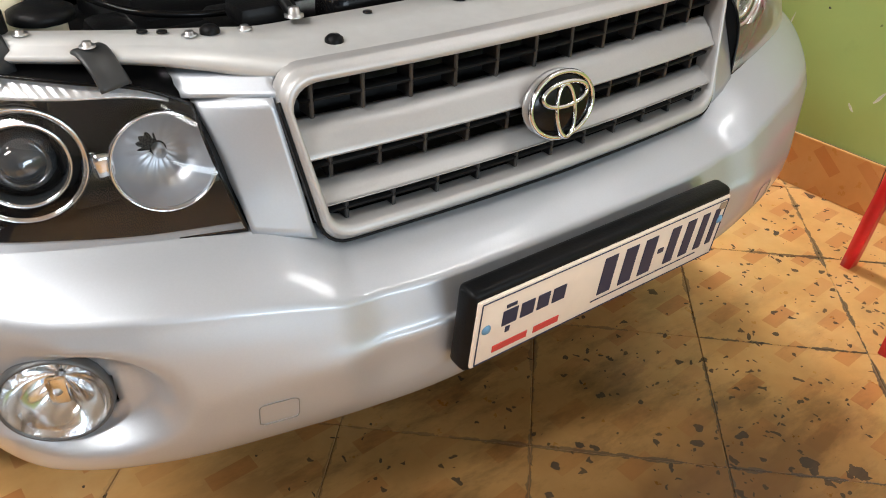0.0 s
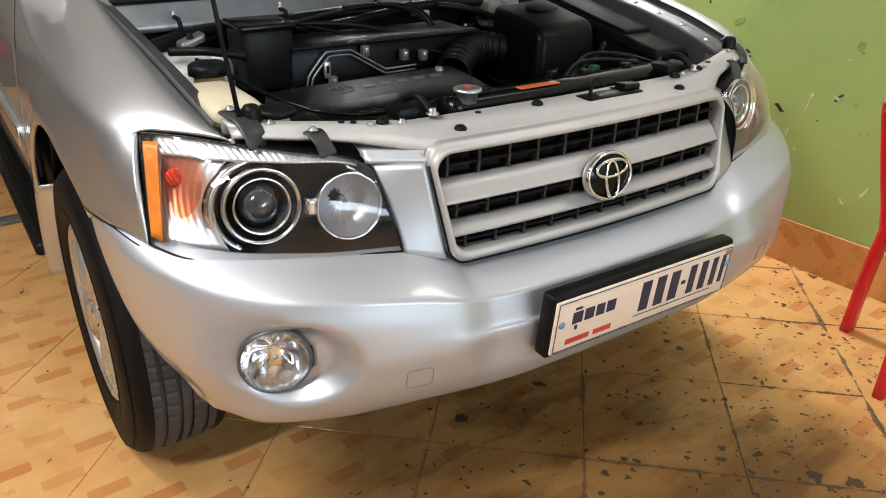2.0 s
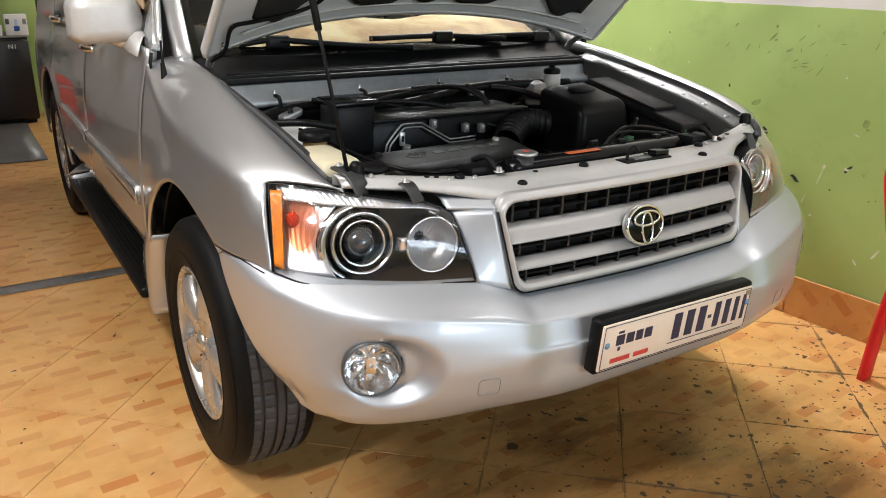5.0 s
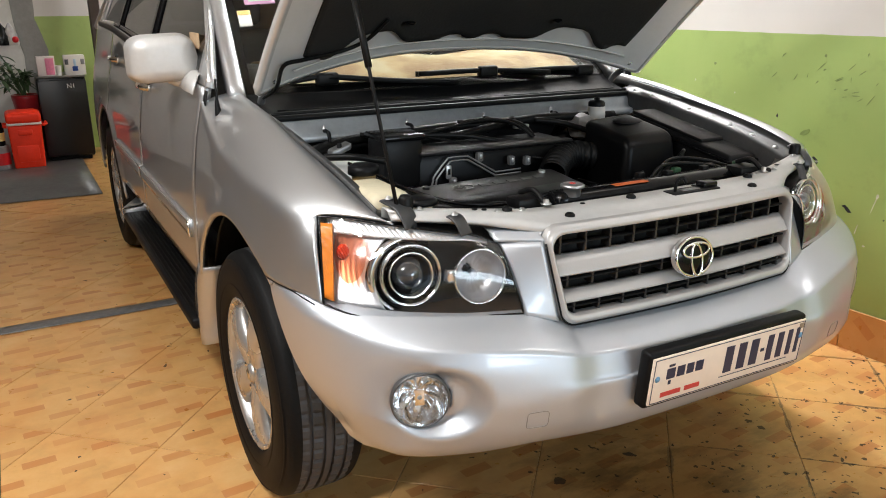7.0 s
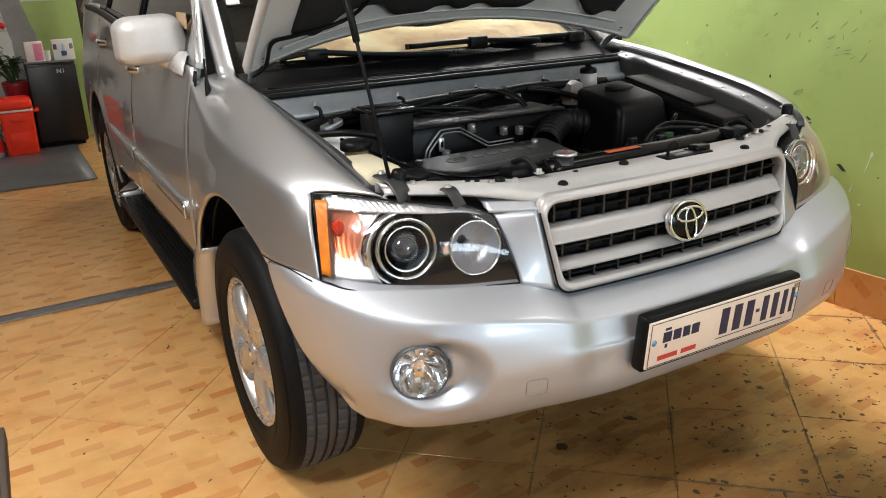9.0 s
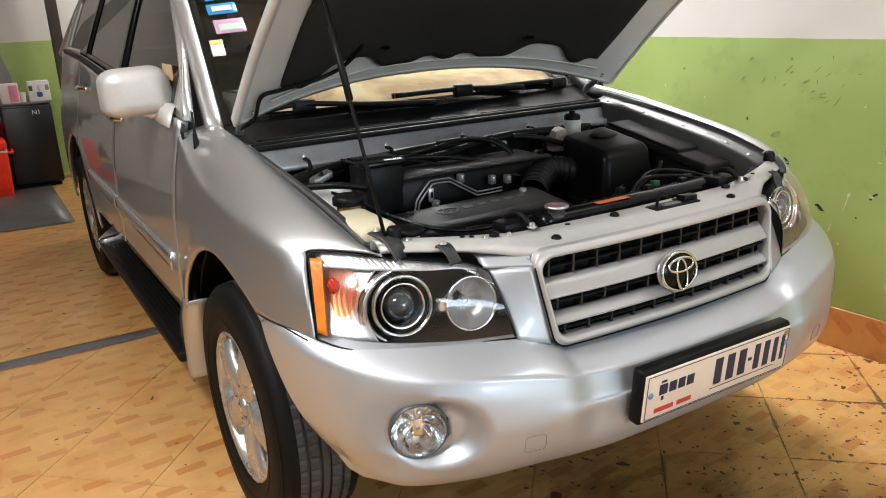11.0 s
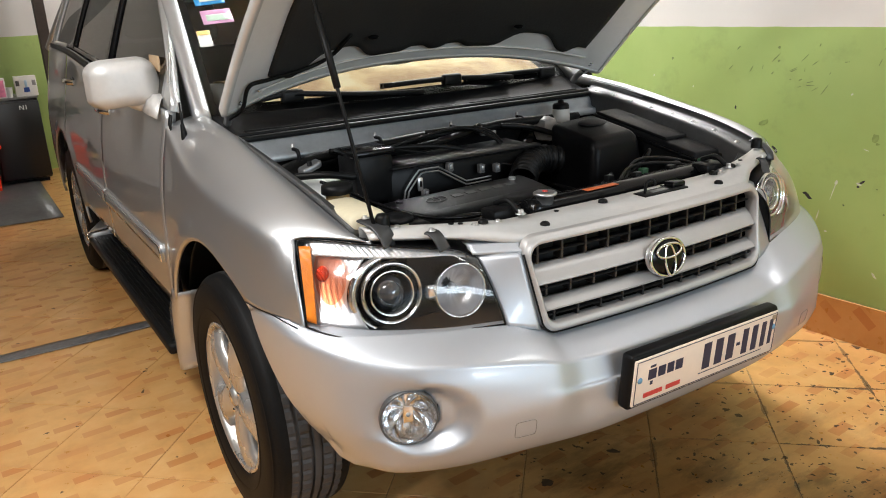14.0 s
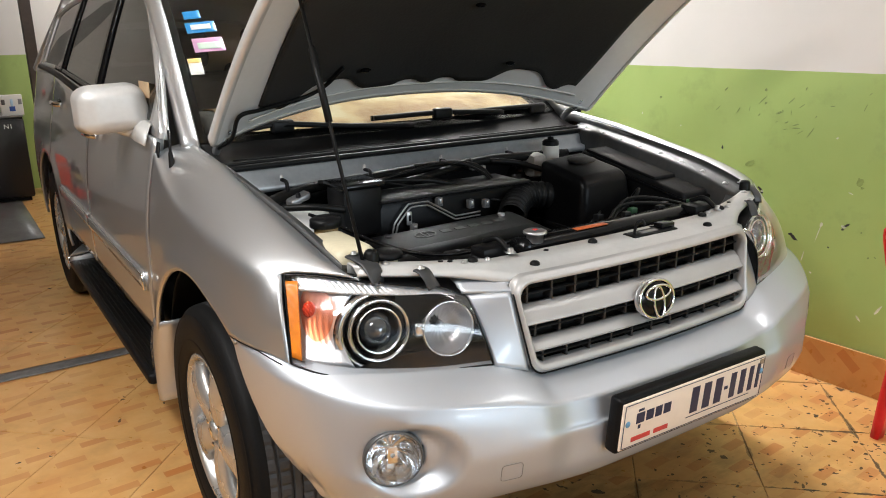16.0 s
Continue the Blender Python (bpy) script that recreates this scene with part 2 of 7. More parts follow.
def lathe(name, prof, mat, parent=None, label="", m=None, seg=48):
    """Turn a profile (k x 2: radius, along the axis x) round the x axis, then place it by m."""
    prof = np.asarray(prof, float)
    a = np.linspace(0, 2 * np.pi, seg, endpoint=False)
    P = np.stack([np.broadcast_to(prof[None, :, 1], (seg, len(prof))), np.cos(a)[:, None] * prof[None, :, 0], np.sin(a)[:, None] * prof[None, :, 0]], -1)
    if m is not None:
        M = np.array(m)
        P = P @ M[:3, :3].T + M[:3, 3]
    return sheet(name, P, mat, parent, label, close_u=True)


def easy(xs, ys):
    """A smooth curve through a few knots, as a function."""
    xs, ys = np.asarray(xs, float), np.asarray(ys, float)
    h = np.diff(xs)
    s = np.diff(ys) / h
    d = np.zeros_like(ys)
    d[0], d[-1] = s[0], s[-1]
    for i in range(1, len(xs) - 1):
        d[i] = 0 if s[i - 1] * s[i] <= 0 else 3 * (h[i - 1] + h[i]) / ((2 * h[i] + h[i - 1]) / s[i - 1] + (h[i] + 2 * h[i - 1]) / s[i])

    def f(x):
        x = np.clip(np.asarray(x, float), xs[0], xs[-1])
        i = np.clip(np.searchsorted(xs, x, side="right") - 1, 0, len(xs) - 2)
        t = (x - xs[i]) / h[i]
        return ys[i] * (1 + 2 * t) * (1 - t) ** 2 + d[i] * h[i] * t * (1 - t) ** 2 + ys[i + 1] * t * t * (3 - 2 * t) + d[i + 1] * h[i] * t * t * (t - 1)
    return f


def step(a, b, x):
    t = np.clip((np.asarray(x, float) - a) / (b - a), 0, 1)
    return t * t * (3 - 2 * t)

# ---- the room: its walls stand a few degrees off the car's line ----
ROOM = pose(1.51, 0.55, 0, 0, 0, 4.3)      # origin at the foot of the right-hand wall
DADO, SKIRT, CEIL = 1.24, 0.175, 3.0
X_LEFT, Y_FRONT, Y_BACK = -5.2, -5.0, 6.78   # in the room's own axes


def wall_material(name):
    m = material(name, (0.8, 0.8, 0.78), 0.55)
    n = Nodes(m)
    co = n.coords()
    sep = n.t.nodes.new("ShaderNodeSeparateXYZ")
    n.link(co, sep.inputs[0])
    cloud, fine = n.noise(co, 1.6, 5.0), n.noise(co, 28.0, 4.0)
    green = n.ramp(cloud, [(0.25, (0.33, 0.455, 0.135)), (0.75, (0.42, 0.545, 0.185))])
    grime = n.ramp(n.noise(co, 5.0, 6.0, 0.65), [(0.56, (0, 0, 0)), (0.74, (1, 1, 1))])
    green = n.mix(n.maths("MULTIPLY", grime, 0.35), green, (0.17, 0.20, 0.075))
    white = n.ramp(cloud, [(0.2, (0.68, 0.655, 0.625)), (0.8, (0.77, 0.745, 0.715))])
    edge = n.maths("MULTIPLY_ADD", n.noise(co, 9.0, 3.0), 0.006, DADO - 0.003)
    above = n.maths("GREATER_THAN", sep.outputs[2], edge)
    n.color(n.mix(above, green, white))
    n.rough(n.maths("MULTIPLY_ADD", fine, 0.25, 0.32))
    n.bump(n.maths("ADD", fine, n.maths("MULTIPLY", cloud, 2.0)), 0.12, 0.006)
    return m


WALL = wall_material("green_and_white_wall_paint")
CEILING = worn("ceiling_white", (0.60, 0.59, 0.57), 0.8, 0.0, 0.06, 2.0, 0.1, 30.0)
GROUT = worn("brown_grout", (0.30, 0.17, 0.075), 0.9, 0.0, 0.4, 8.0, 0.3, 80.0)


def structure(name, dims, mat, label, bevel=0.0):
    bm = bm_new()
    box(bm, *dims, bevel=bevel)
    ob = tagged(part(name, bm, mat), label, "structure", "", "structure")
    ob.matrix_world = ROOM
    return ob


wall_right = structure("wall_east", (0, 0.16, Y_FRONT, Y_BACK, 0, CEIL), WALL, "scuffed wall, white above a green painted dado")
wall_back = structure("wall_north", (X_LEFT, 0.16, Y_BACK, Y_BACK + 0.16, 0, CEIL), WALL, "back wall, white above a green painted dado")
wall_left = structure("wall_west", (X_LEFT - 0.16, X_LEFT, Y_FRONT, Y_BACK + 0.16, 0, CEIL), worn("brown_timber_wall", (0.060, 0.044, 0.032), 0.6, 0.0, 0.3, 1.5, 0.2, 20.0), "plain dark brown side wall")
wall_front = structure("wall_south", (X_LEFT - 0.16, 0.16, Y_FRONT - 0.16, Y_FRONT, 2.75, CEIL), WALL, "lintel over the open shop front")
ceiling = structure("ceiling", (X_LEFT - 0.16, 0.16, Y_FRONT - 0.16, Y_BACK + 0.16, CEIL, CEIL + 0.12), CEILING, "plain white ceiling")
floor = structure("floor", (X_LEFT - 0.16, 0.16, Y_FRONT - 3.0, Y_BACK + 0.16, -0.12, -0.0025), GROUT, "worn orange tiled floor laid on the diagonal")

# chips and scuffs in the wall paint
CHIP_DARK, CHIP_WHITE, SCUFF = worn("bare_dark_chip", (0.03, 0.03, 0.028), 0.8), worn("bare_white_chip", (0.62, 0.64, 0.54), 0.7), worn("grey_green_scuff", (0.185, 0.245, 0.085), 0.7)
chip_rnd = random.Random(5)


def wall_chip(y, z, w, h, turn, mat, name="paint_chip"):
    """A ragged flake on the right-hand wall, at world y and height z."""
    bm = bm_new()
    n = 9
    ring = []
    for k in range(n):
        a = 2 * math.pi * k / n
        r = chip_rnd.uniform(0.6, 1.1)
        u, v = w / 2 * math.cos(a) * r, h / 2 * math.sin(a) * r
        c, s = math.cos(radians(turn)), math.sin(radians(turn))
        ring.append((0, u * c - v * s, u * s + v * c))
    top = [bm.verts.new((-0.0012, b, c)) for a, b, c in ring]
    low = [bm.verts.new((0.0, b * 1.06, c * 1.06)) for a, b, c in ring]
    bm.faces.new(top[::-1])
    for k in range(n):
        bm.faces.new((top[k], top[(k + 1) % n], low[(k + 1) % n], low[k]))
    ob = part(name, bm, mat, wall_right)
    ob.matrix_basis = Matrix.Translation((0.0, y - 0.55, z))
    return ob


for y, z, w, h, t in ((0.912, 0.748, 0.034, 0.010, 40), (0.905, 0.735, 0.014, 0.010, 10), (0.748, 0.572, 0.048, 0.017, 34), (0.762, 0.583, 0.018, 0.012, 0), (0.540, 0.660, 0.030, 0.010, -35), (0.553, 0.643, 0.014, 0.010, 10), (0.60, 0.56, 0.010, 0.006, 20), (1.108, 0.905, 0.010, 0.018, 0)):
    wall_chip(y, z, w, h, t, CHIP_DARK)
for y, z, w, h, t in ((0.824, 0.568, 0.024, 0.050, 8), (0.818, 0.545, 0.016, 0.024, -20), (0.806, 0.490, 0.010, 0.026, 10), (0.796, 0.486, 0.006, 0.020, 0), (0.905, 0.742, 0.014, 0.012, 30), (0.550, 0.654, 0.022, 0.012, 20), (0.645, 0.617, 0.085, 0.004, -76), (0.638, 0.648, 0.022, 0.012, -76), (0.382, 0.353, 0.052, 0.010, -61), (0.540, 0.788, 0.022, 0.004, 15), (0.73, 0.42, 0.008, 0.02, -30), (0.70, 0.50, 0.004, 0.045, 12), (0.66, 0.44, 0.012, 0.008, 0), (0.45, 0.30, 0.008, 0.035, -40), (1.33, 0.98, 0.006, 0.010, 0), (1.55, 1.02, 0.005, 0.014, 10), (1.62, 0.93, 0.006, 0.02, 0)):
    wall_chip(y, z, w, h, t, CHIP_WHITE)
SMUDGE = worn("olive_smudge", (0.245, 0.33, 0.098), 0.8)
for y, z, w, h, t in ((0.512, 0.838, 0.032, 0.036, 20), (0.972, 0.853, 0.050, 0.022, -30), (0.50, 0.815, 0.016, 0.012, 0)):
    wall_chip(y, z, w, h, t, SMUDGE, "smudge")
for k in range(22):
    y, z = chip_rnd.gauss(0.80, 0.20), chip_rnd.gauss(1.06, 0.07)
    wall_chip(y, min(z, 1.22), chip_rnd.uniform(0.010, 0.055), chip_rnd.uniform(0.002, 0.006), chip_rnd.gauss(-35, 26), SCUFF, "scuff")
for k in range(22):
    wall_chip(chip_rnd.uniform(0.1, 1.7), chip_rnd.uniform(0.3, 1.2), chip_rnd.uniform(0.004, 0.02), chip_rnd.uniform(0.004, 0.014), chip_rnd.uniform(0, 90), chip_rnd.choice((SCUFF, SCUFF, CHIP_WHITE)), "scuff")

# ---- the car: a silver SUV with its bonnet propped open; nose towards -y, centre line at x = 0 ----
car = thing("car", "silver SUV parked on the tiles with its bonnet propped open", "car")
R_TYRE, R_RIM = 0.358, 0.213
WHEELS = [(-1, 0.93), (-1, 3.645), (1, 0.93), (1, 3.645)]
# wheel arches: centre along y, half length ahead, half length behind, height over the axle
ARCHES = [(0.905, 0.545, 0.457, 0.468), (3.645, 0.46, 0.46, 0.45)]
AXLE_Z = 0.36

fender_top = easy([0.30, 0.40, 0.50, 0.62, 0.9, 1.15, 1.37, 1.6], [0.922, 0.944, 0.974, 1.004, 1.050, 1.083, 1.104, 1.12])
fender_in = easy([0.30, 0.42, 0.8, 1.3, 1.6], [0.665, 0.705, 0.728, 0.738, 0.742])
belt = easy([1.30, 2.4, 3.7, 4.4], [1.118, 1.15, 1.225, 1.24])
side_z = easy([0.18, 0.26, 0.34, 0.46, 0.62, 0.80, 0.95, 1.08, 1.25], [0.820, 0.872, 0.893, 0.904, 0.910, 0.904, 0.886, 0.858, 0.825])
side_y = easy([0.10, 0.28, 0.36, 0.46, 0.60, 0.80, 1.2, 3.9, 4.25, 4.45, 4.60], [0.30, 0.115, 0.068, 0.034, 0.012, 0.0, 0.0, 0.0, 0.004, 0.03, 0.11])


def side_x(y, z):
    """Half width of the body side below the windows."""
    y, z = np.asarray(y, float), np.asarray(z, float)
    x = side_z(z) - side_y(y)
    for yc, fore, aft, up in ARCHES:
        r = np.hypot((y - yc) / np.where(y < yc, fore, aft), (z - AXLE_Z) / up)
        x = x + 0.012 * np.exp(-((r - 1.0) / 0.11) ** 2) * step(0.30, 0.42, z)
    return x


glass_top = easy([1.36, 1.70, 2.05, 2.6, 3.6, 4.1, 4.35], [1.13, 1.40, 1.585, 1.635, 1.61, 1.55, 1.45])


def cabin_x(y, z):
    """Half width of the glasshouse."""
    b = belt(y)
    t = (np.asarray(z, float) - b) / (1.62 - b)
    y = np.asarray(y, float)
    return side_x(y, b) - 0.012 - 0.155 * t - 0.02 * t * t


def mirrored(P):
    return np.asarray(P) * np.array([-1.0, 1.0, 1.0])


def side_pair(name, make, mat, parent, label="", thick=0.0, **more):
    """The same panel on the right (-x) and left (+x) side of the car."""
    P = np.asarray(make)
    a = sheet(name, mirrored(P), mat, parent, label, thick, flip=True, **more)
    b = sheet(name, P, mat, parent, label, thick, flip=False, **more)
    return a, b


def low_edge(y):
    """Lower edge of the side panels: the sill, opened by the wheel arches."""
    y = np.asarray(y, float)
    z = np.interp(y, [1.3, 2.5, 3.2, 4.0, 4.6], [0.500, 0.485, 0.475, 0.43, 0.43])
    for yc, fore, aft, up in ARCHES:
        d = np.clip(1.0 - ((y - yc) / np.where(y < yc, fore, aft)) ** 2, 0, None)
        z = np.maximum(z, np.where(d > 0, AXLE_Z + up * np.sqrt(d), z))
    return z


def column(y, top, n=26, low=None):
    """Points up one column of the body side, from its lower edge to top."""
    lo = low_edge(np.array(y)) if low is None else low
    z = np.linspace(float(lo), top, n)
    return np.stack([side_x(y, z), np.full(n, y), z], 1)


def seam_z(y):
    """The seam between bumper and wing, down to the wheel arch."""
    return np.interp(y, [0.36, 0.42, 0.50, 0.64], [0.742, 0.746, 0.755, 0.757])


def fender_column(y):
    zt, xi = float(fender_top(y)), float(fender_in(y))
    lo = float(low_edge(np.array(y)))
    lo = max(lo, float(seam_z(y))) if y < 0.64 else lo
    # upright wall to a crease, a tilted band above it, then the flat top
    crease = max(float(np.interp(y, [0.50, 0.62, 0.9, 1.10, 1.25, 1.37], [0.924, 0.940, 0.958, 0.978, 1.020, 1.076])), lo + 0.012)
    z = np.linspace(lo, crease - 0.010, 26)
    wall = np.stack([side_x(y, z), np.full(26, y), z], 1)
    x0 = float(side_x(y, crease))
    flat = xi + 0.30 * (x0 - xi)
    keys = np.array([[wall[-1, 0], crease - 0.010], [x0 - 0.003, crease], [x0 - 0.018, crease + 0.12 * (zt - crease)], [x0 * 0.52 + flat * 0.48, crease * 0.46 + zt * 0.54 - 0.002], [flat + 0.006, zt - 0.006], [flat - 0.018, zt], [xi, zt]])
    kk = spline(keys, 18)[1:]
    roll = np.stack([kk[:, 0], np.full(17, y), kk[:, 1]], 1)
    xe, ze = roll[-1, 0], roll[-1, 2]
    lip = np.array([[xe - 0.003, y, ze - 0.010], [xe - 0.004, y, ze - 0.035]])
    return np.vstack([wall, roll, lip])


# outer and upper edges of the headlamp, which the wing meets
LAMP_OUT = spline([(0.847, 0.404, 0.747), (0.845, 0.425, 0.82), (0.834, 0.460, 0.88), (0.816, 0.492, 0.922)], 24)
LAMP_TOP = spline([(0.816, 0.492, 0.922), (0.764, 0.446, 0.923), (0.715, 0.400, 0.919), (0.690, 0.378, 0.915)], 24)


def fender_panel():
    out = []
    first = fender_column(0.505)
    k = int(np.argmin(np.abs(first[:40, 2] - 0.924)))
    u = np.linspace(0, 1, k + 1)
    e1 = np.stack([np.interp(u, np.linspace(0, 1, 24), LAMP_OUT[:, j]) for j in range(3)], 1)
    w = np.linspace(0, 1, len(first) - k - 2)[1:]
    e2 = np.stack([np.interp(w, np.linspace(0, 1, 24), LAMP_TOP[:, j]) for j in range(3)], 1)
    tail = np.array([e2[-1] + [-0.004, 0, -0.012], e2[-1] + [-0.006, 0, -0.04]])
    edge = np.vstack([e1, e2, tail])
    inner = edge + np.array([-0.012, 0.014, -0.012])
    out.append(inner)
    for t in np.linspace(0, 1, 9)[:-1]:
        P = edge * (1 - t) + first * t
        P[:, 2] += 0.008 * math.sin(np.pi * t) * np.clip((np.arange(len(first)) - k) / 12.0, 0, 1)
        out.append(P)
    for y in np.concatenate([np.linspace(0.505, 0.66, 10), np.linspace(0.68, 1.19, 34), np.linspace(1.2, 1.37, 8)]):
        out.append(fender_column(y))
    out = np.array(out)
    # the crease fades into a smooth nose above the lamp
    fade = np.interp(out[:, :1, 1], [0.5, 0.75, 1.05], [1.0, 0.8, 0.12])[..., None][2:-1]
    for _ in range(30):
        mean = (out[1:-2, 1:-1] + out[3:, 1:-1] + out[2:-1, :-2] + out[2:-1, 2:]) / 4
        out[2:-1, 1:-1] += (mean - out[2:-1, 1:-1]) * fade * 0.8
    return out


def strip(y0, y1, top, n=30, rows=26):
    return np.array([column(y, float(top(y)), rows) for y in np.linspace(y0, y1, n)])


fender_r, fender_l = side_pair("fender", fender_panel(), PAINT, car, "silver front wing with a flared wheel arch", 0.004)
door_f = side_pair("door", strip(1.376, 2.43, belt), PAINT, car, "silver front door", 0.03)
door_r = side_pair("door", strip(2.436, 3.50, belt, 44), PAINT, car, "silver rear door", 0.03)
quarter = side_pair("quarter_panel", strip(3.506, 4.58, belt, 48), PAINT, car, "silver rear quarter panel", 0.02)


# windows and pillars
def pane(y0, y1, lift=0.03, drop=0.03, rows=14, n=16, slope0=0.0, slope1=0.0, inset=0.012):
    out = []
    for u in np.linspace(0, 1, n):
        col = []
        for v in np.linspace(0, 1, rows):
            y = y0 + (y1 - y0) * u + v * (slope0 * (1 - u) + slope1 * u)
            zt = max(float(glass_top(y)) - drop, float(belt(y)) + lift + 0.005)
            z = float(belt(y)) + lift + v * (zt - float(belt(y)) - lift)
            col.append([float(cabin_x(y, z)) - inset, y, z])
        out.append(col)
    return np.array(out)


SHELL_Y = np.linspace(1.37, 4.42, 90)
shell = []
for y in SHELL_Y:
    zb, zt = float(belt(y)), float(glass_top(y))
    zt = max(zt, zb + 0.012)
    col = [[float(cabin_x(y, z)), y, z] for z in np.linspace(zb, zt, 20)]
    shell.append(col)
shell = np.array(shell)
yy, zz = shell[..., 1], shell[..., 2]
tv = (zz - belt(yy)) / np.maximum(glass_top(yy) - belt(yy), 0.02)
open_ = (tv > 0.07) & (tv < 0.90) & (yy > 1.50) & (yy < 4.12) & ~((yy > 2.40) & (yy < 2.50)) & ~((yy > 3.36) & (yy < 3.44))
post = (tv > 0.05) & (tv < 0.92) & (yy > 2.30) & (yy < 3.60)
side_pair("pillar_frame", shell, PAINT, car, "silver window frame and pillars", 0.03, keep=~open_ & ~post)
side_pair("door_pillar", shell, BLACK_GLOSS, car, "black pillar between the windows", 0.03, keep=~open_ & post)
for (right, left), y0, y1 in ((door_f, 1.47, 2.42), (door_r, 2.48, 3.38), (quarter, 3.42, 4.15)):
    sheet("side_window", mirrored(pane(y0, y1)), WINDOW, right, "dark tinted side window", flip=True)
    sheet("side_window", pane(y0, y1), WINDOW, left, "dark tinted side window")

# roof
ROOF = []
for y in np.linspace(2.03, 4.36, 40):
    zt, xo = float(glass_top(y)), float(cabin_x(y, float(glass_top(y))))
    a = np.linspace(-1, 1, 33)
    ROOF.append(np.stack([a * xo, np.full(33, y), zt + 0.055 * (1 - np.abs(a) ** 2.6)], 1))
sheet("roof", ROOF, PAINT, car, "silver roof panel", 0.02, flip=True)

# windscreen between the pillars
SH = []
for v in np.linspace(0, 1, 16):
    row = []
    for a in np.linspace(-1, 1, 33):
        xl, xh = 0.735 * a, 0.635 * a
        y = (1.255 + 0.115 * a * a) * (1 - v) + (1.97 + 0.07 * a * a) * v
        z = 1.095 * (1 - v) + (1.635 - 0.05 * a * a) * v + 0.03 * np.sin(np.pi * v)
        row.append([xl * (1 - v) + xh * v, y, z])
    SH.append(row)
sheet("windscreen", SH, SHIELD, car, "clear windscreen with a dark edge", flip=True)
for s in (-1, 1):
    pts = [(s * 0.757, 1.325, 1.085), (s * 0.728, 1.54, 1.258), (s * 0.694, 1.79, 1.450), (s * 0.655, 2.06, 1.600)]
    sweep("a_pillar", spline(pts, 24), [(-0.026, -0.02), (0.026, -0.02), (0.026, 0.010), (0.016, 0.020), (-0.016, 0.020), (-0.026, 0.010)], PAINT, car, "silver windscreen pillar", up=(0, -0.6, 0.8))

# tail
TAIL = []
for v in np.linspace(0, 1, 30):
    z = 0.32 + v * 1.30
    yb = 4.60 + 0.03 * np.sin(v * 3) - 0.26 * step(0.62, 1.0, v)
    w = float(side_x(4.55, min(z, 1.2))) if z < 1.2 else float(cabin_x(4.3, z))
    a = np.linspace(-1, 1, 25)
    TAIL.append(np.stack([a * w, yb - 0.05 * np.abs(a) ** 3, np.full(25, z)], 1))
sheet("tailgate", TAIL, PAINT, car, "silver tailgate", 0.03)

# bumper: one moulded cover carried round the nose
plan = spline([(0, 0.046), (0.15, 0.046), (0.30, 0.052), (0.476, 0.085), (0.62, 0.128), (0.74, 0.195), (0.826, 0.288), (0.873, 0.39), (0.893, 0.50), (0.898, 0.60), (0.90, 0.66)], 140)
plan = np.vstack([plan[::-1] * [-1, 1], plan[1:]])
tang = np.gradient(plan, axis=0)
tang /= np.linalg.norm(tang, axis=1)[:, None]
inward = np.stack([-tang[:, 1], tang[:, 0]], 1)
ax = np.abs(plan[:, 0])
top_z = np.where(plan[:, 1] > 0.36, seam_z(plan[:, 1]) - 0.004, easy([0, 0.36, 0.40, 0.47, 0.64, 0.80, 0.86], [0.668, 0.672, 0.690, 0.712, 0.721, 0.734, 0.742])(ax))
shoulder_z = easy([0, 0.36, 0.42, 0.505, 0.62, 0.72, 0.78, 0.83, 0.87], [0.632, 0.642, 0.656, 0.672, 0.685, 0.690, 0.696, 0.710, 0.726])(ax)
top_d = easy([0, 0.40, 0.50, 0.70, 0.80, 0.845, 0.873, 0.893, 0.90], [0.118, 0.112, 0.108, 0.092, 0.064, 0.044, 0.022, 0.006, 0.0])(ax)
low_z = easy([0, 0.45, 0.62, 0.85, 0.90], [0.430, 0.434, 0.425, 0.412, 0.412])(ax)
NV = 90
PX, PY = plan[len(plan) // 2:, 0], plan[len(plan) // 2:, 1]
END_Y = easy([0.38, 0.44, 0.50, 0.56, 0.62, 0.70, 0.76], [0.372, 0.400, 0.445, 0.505, 0.555, 0.600, 0.622])
BUMP = np.zeros((len(plan), NV, 3))
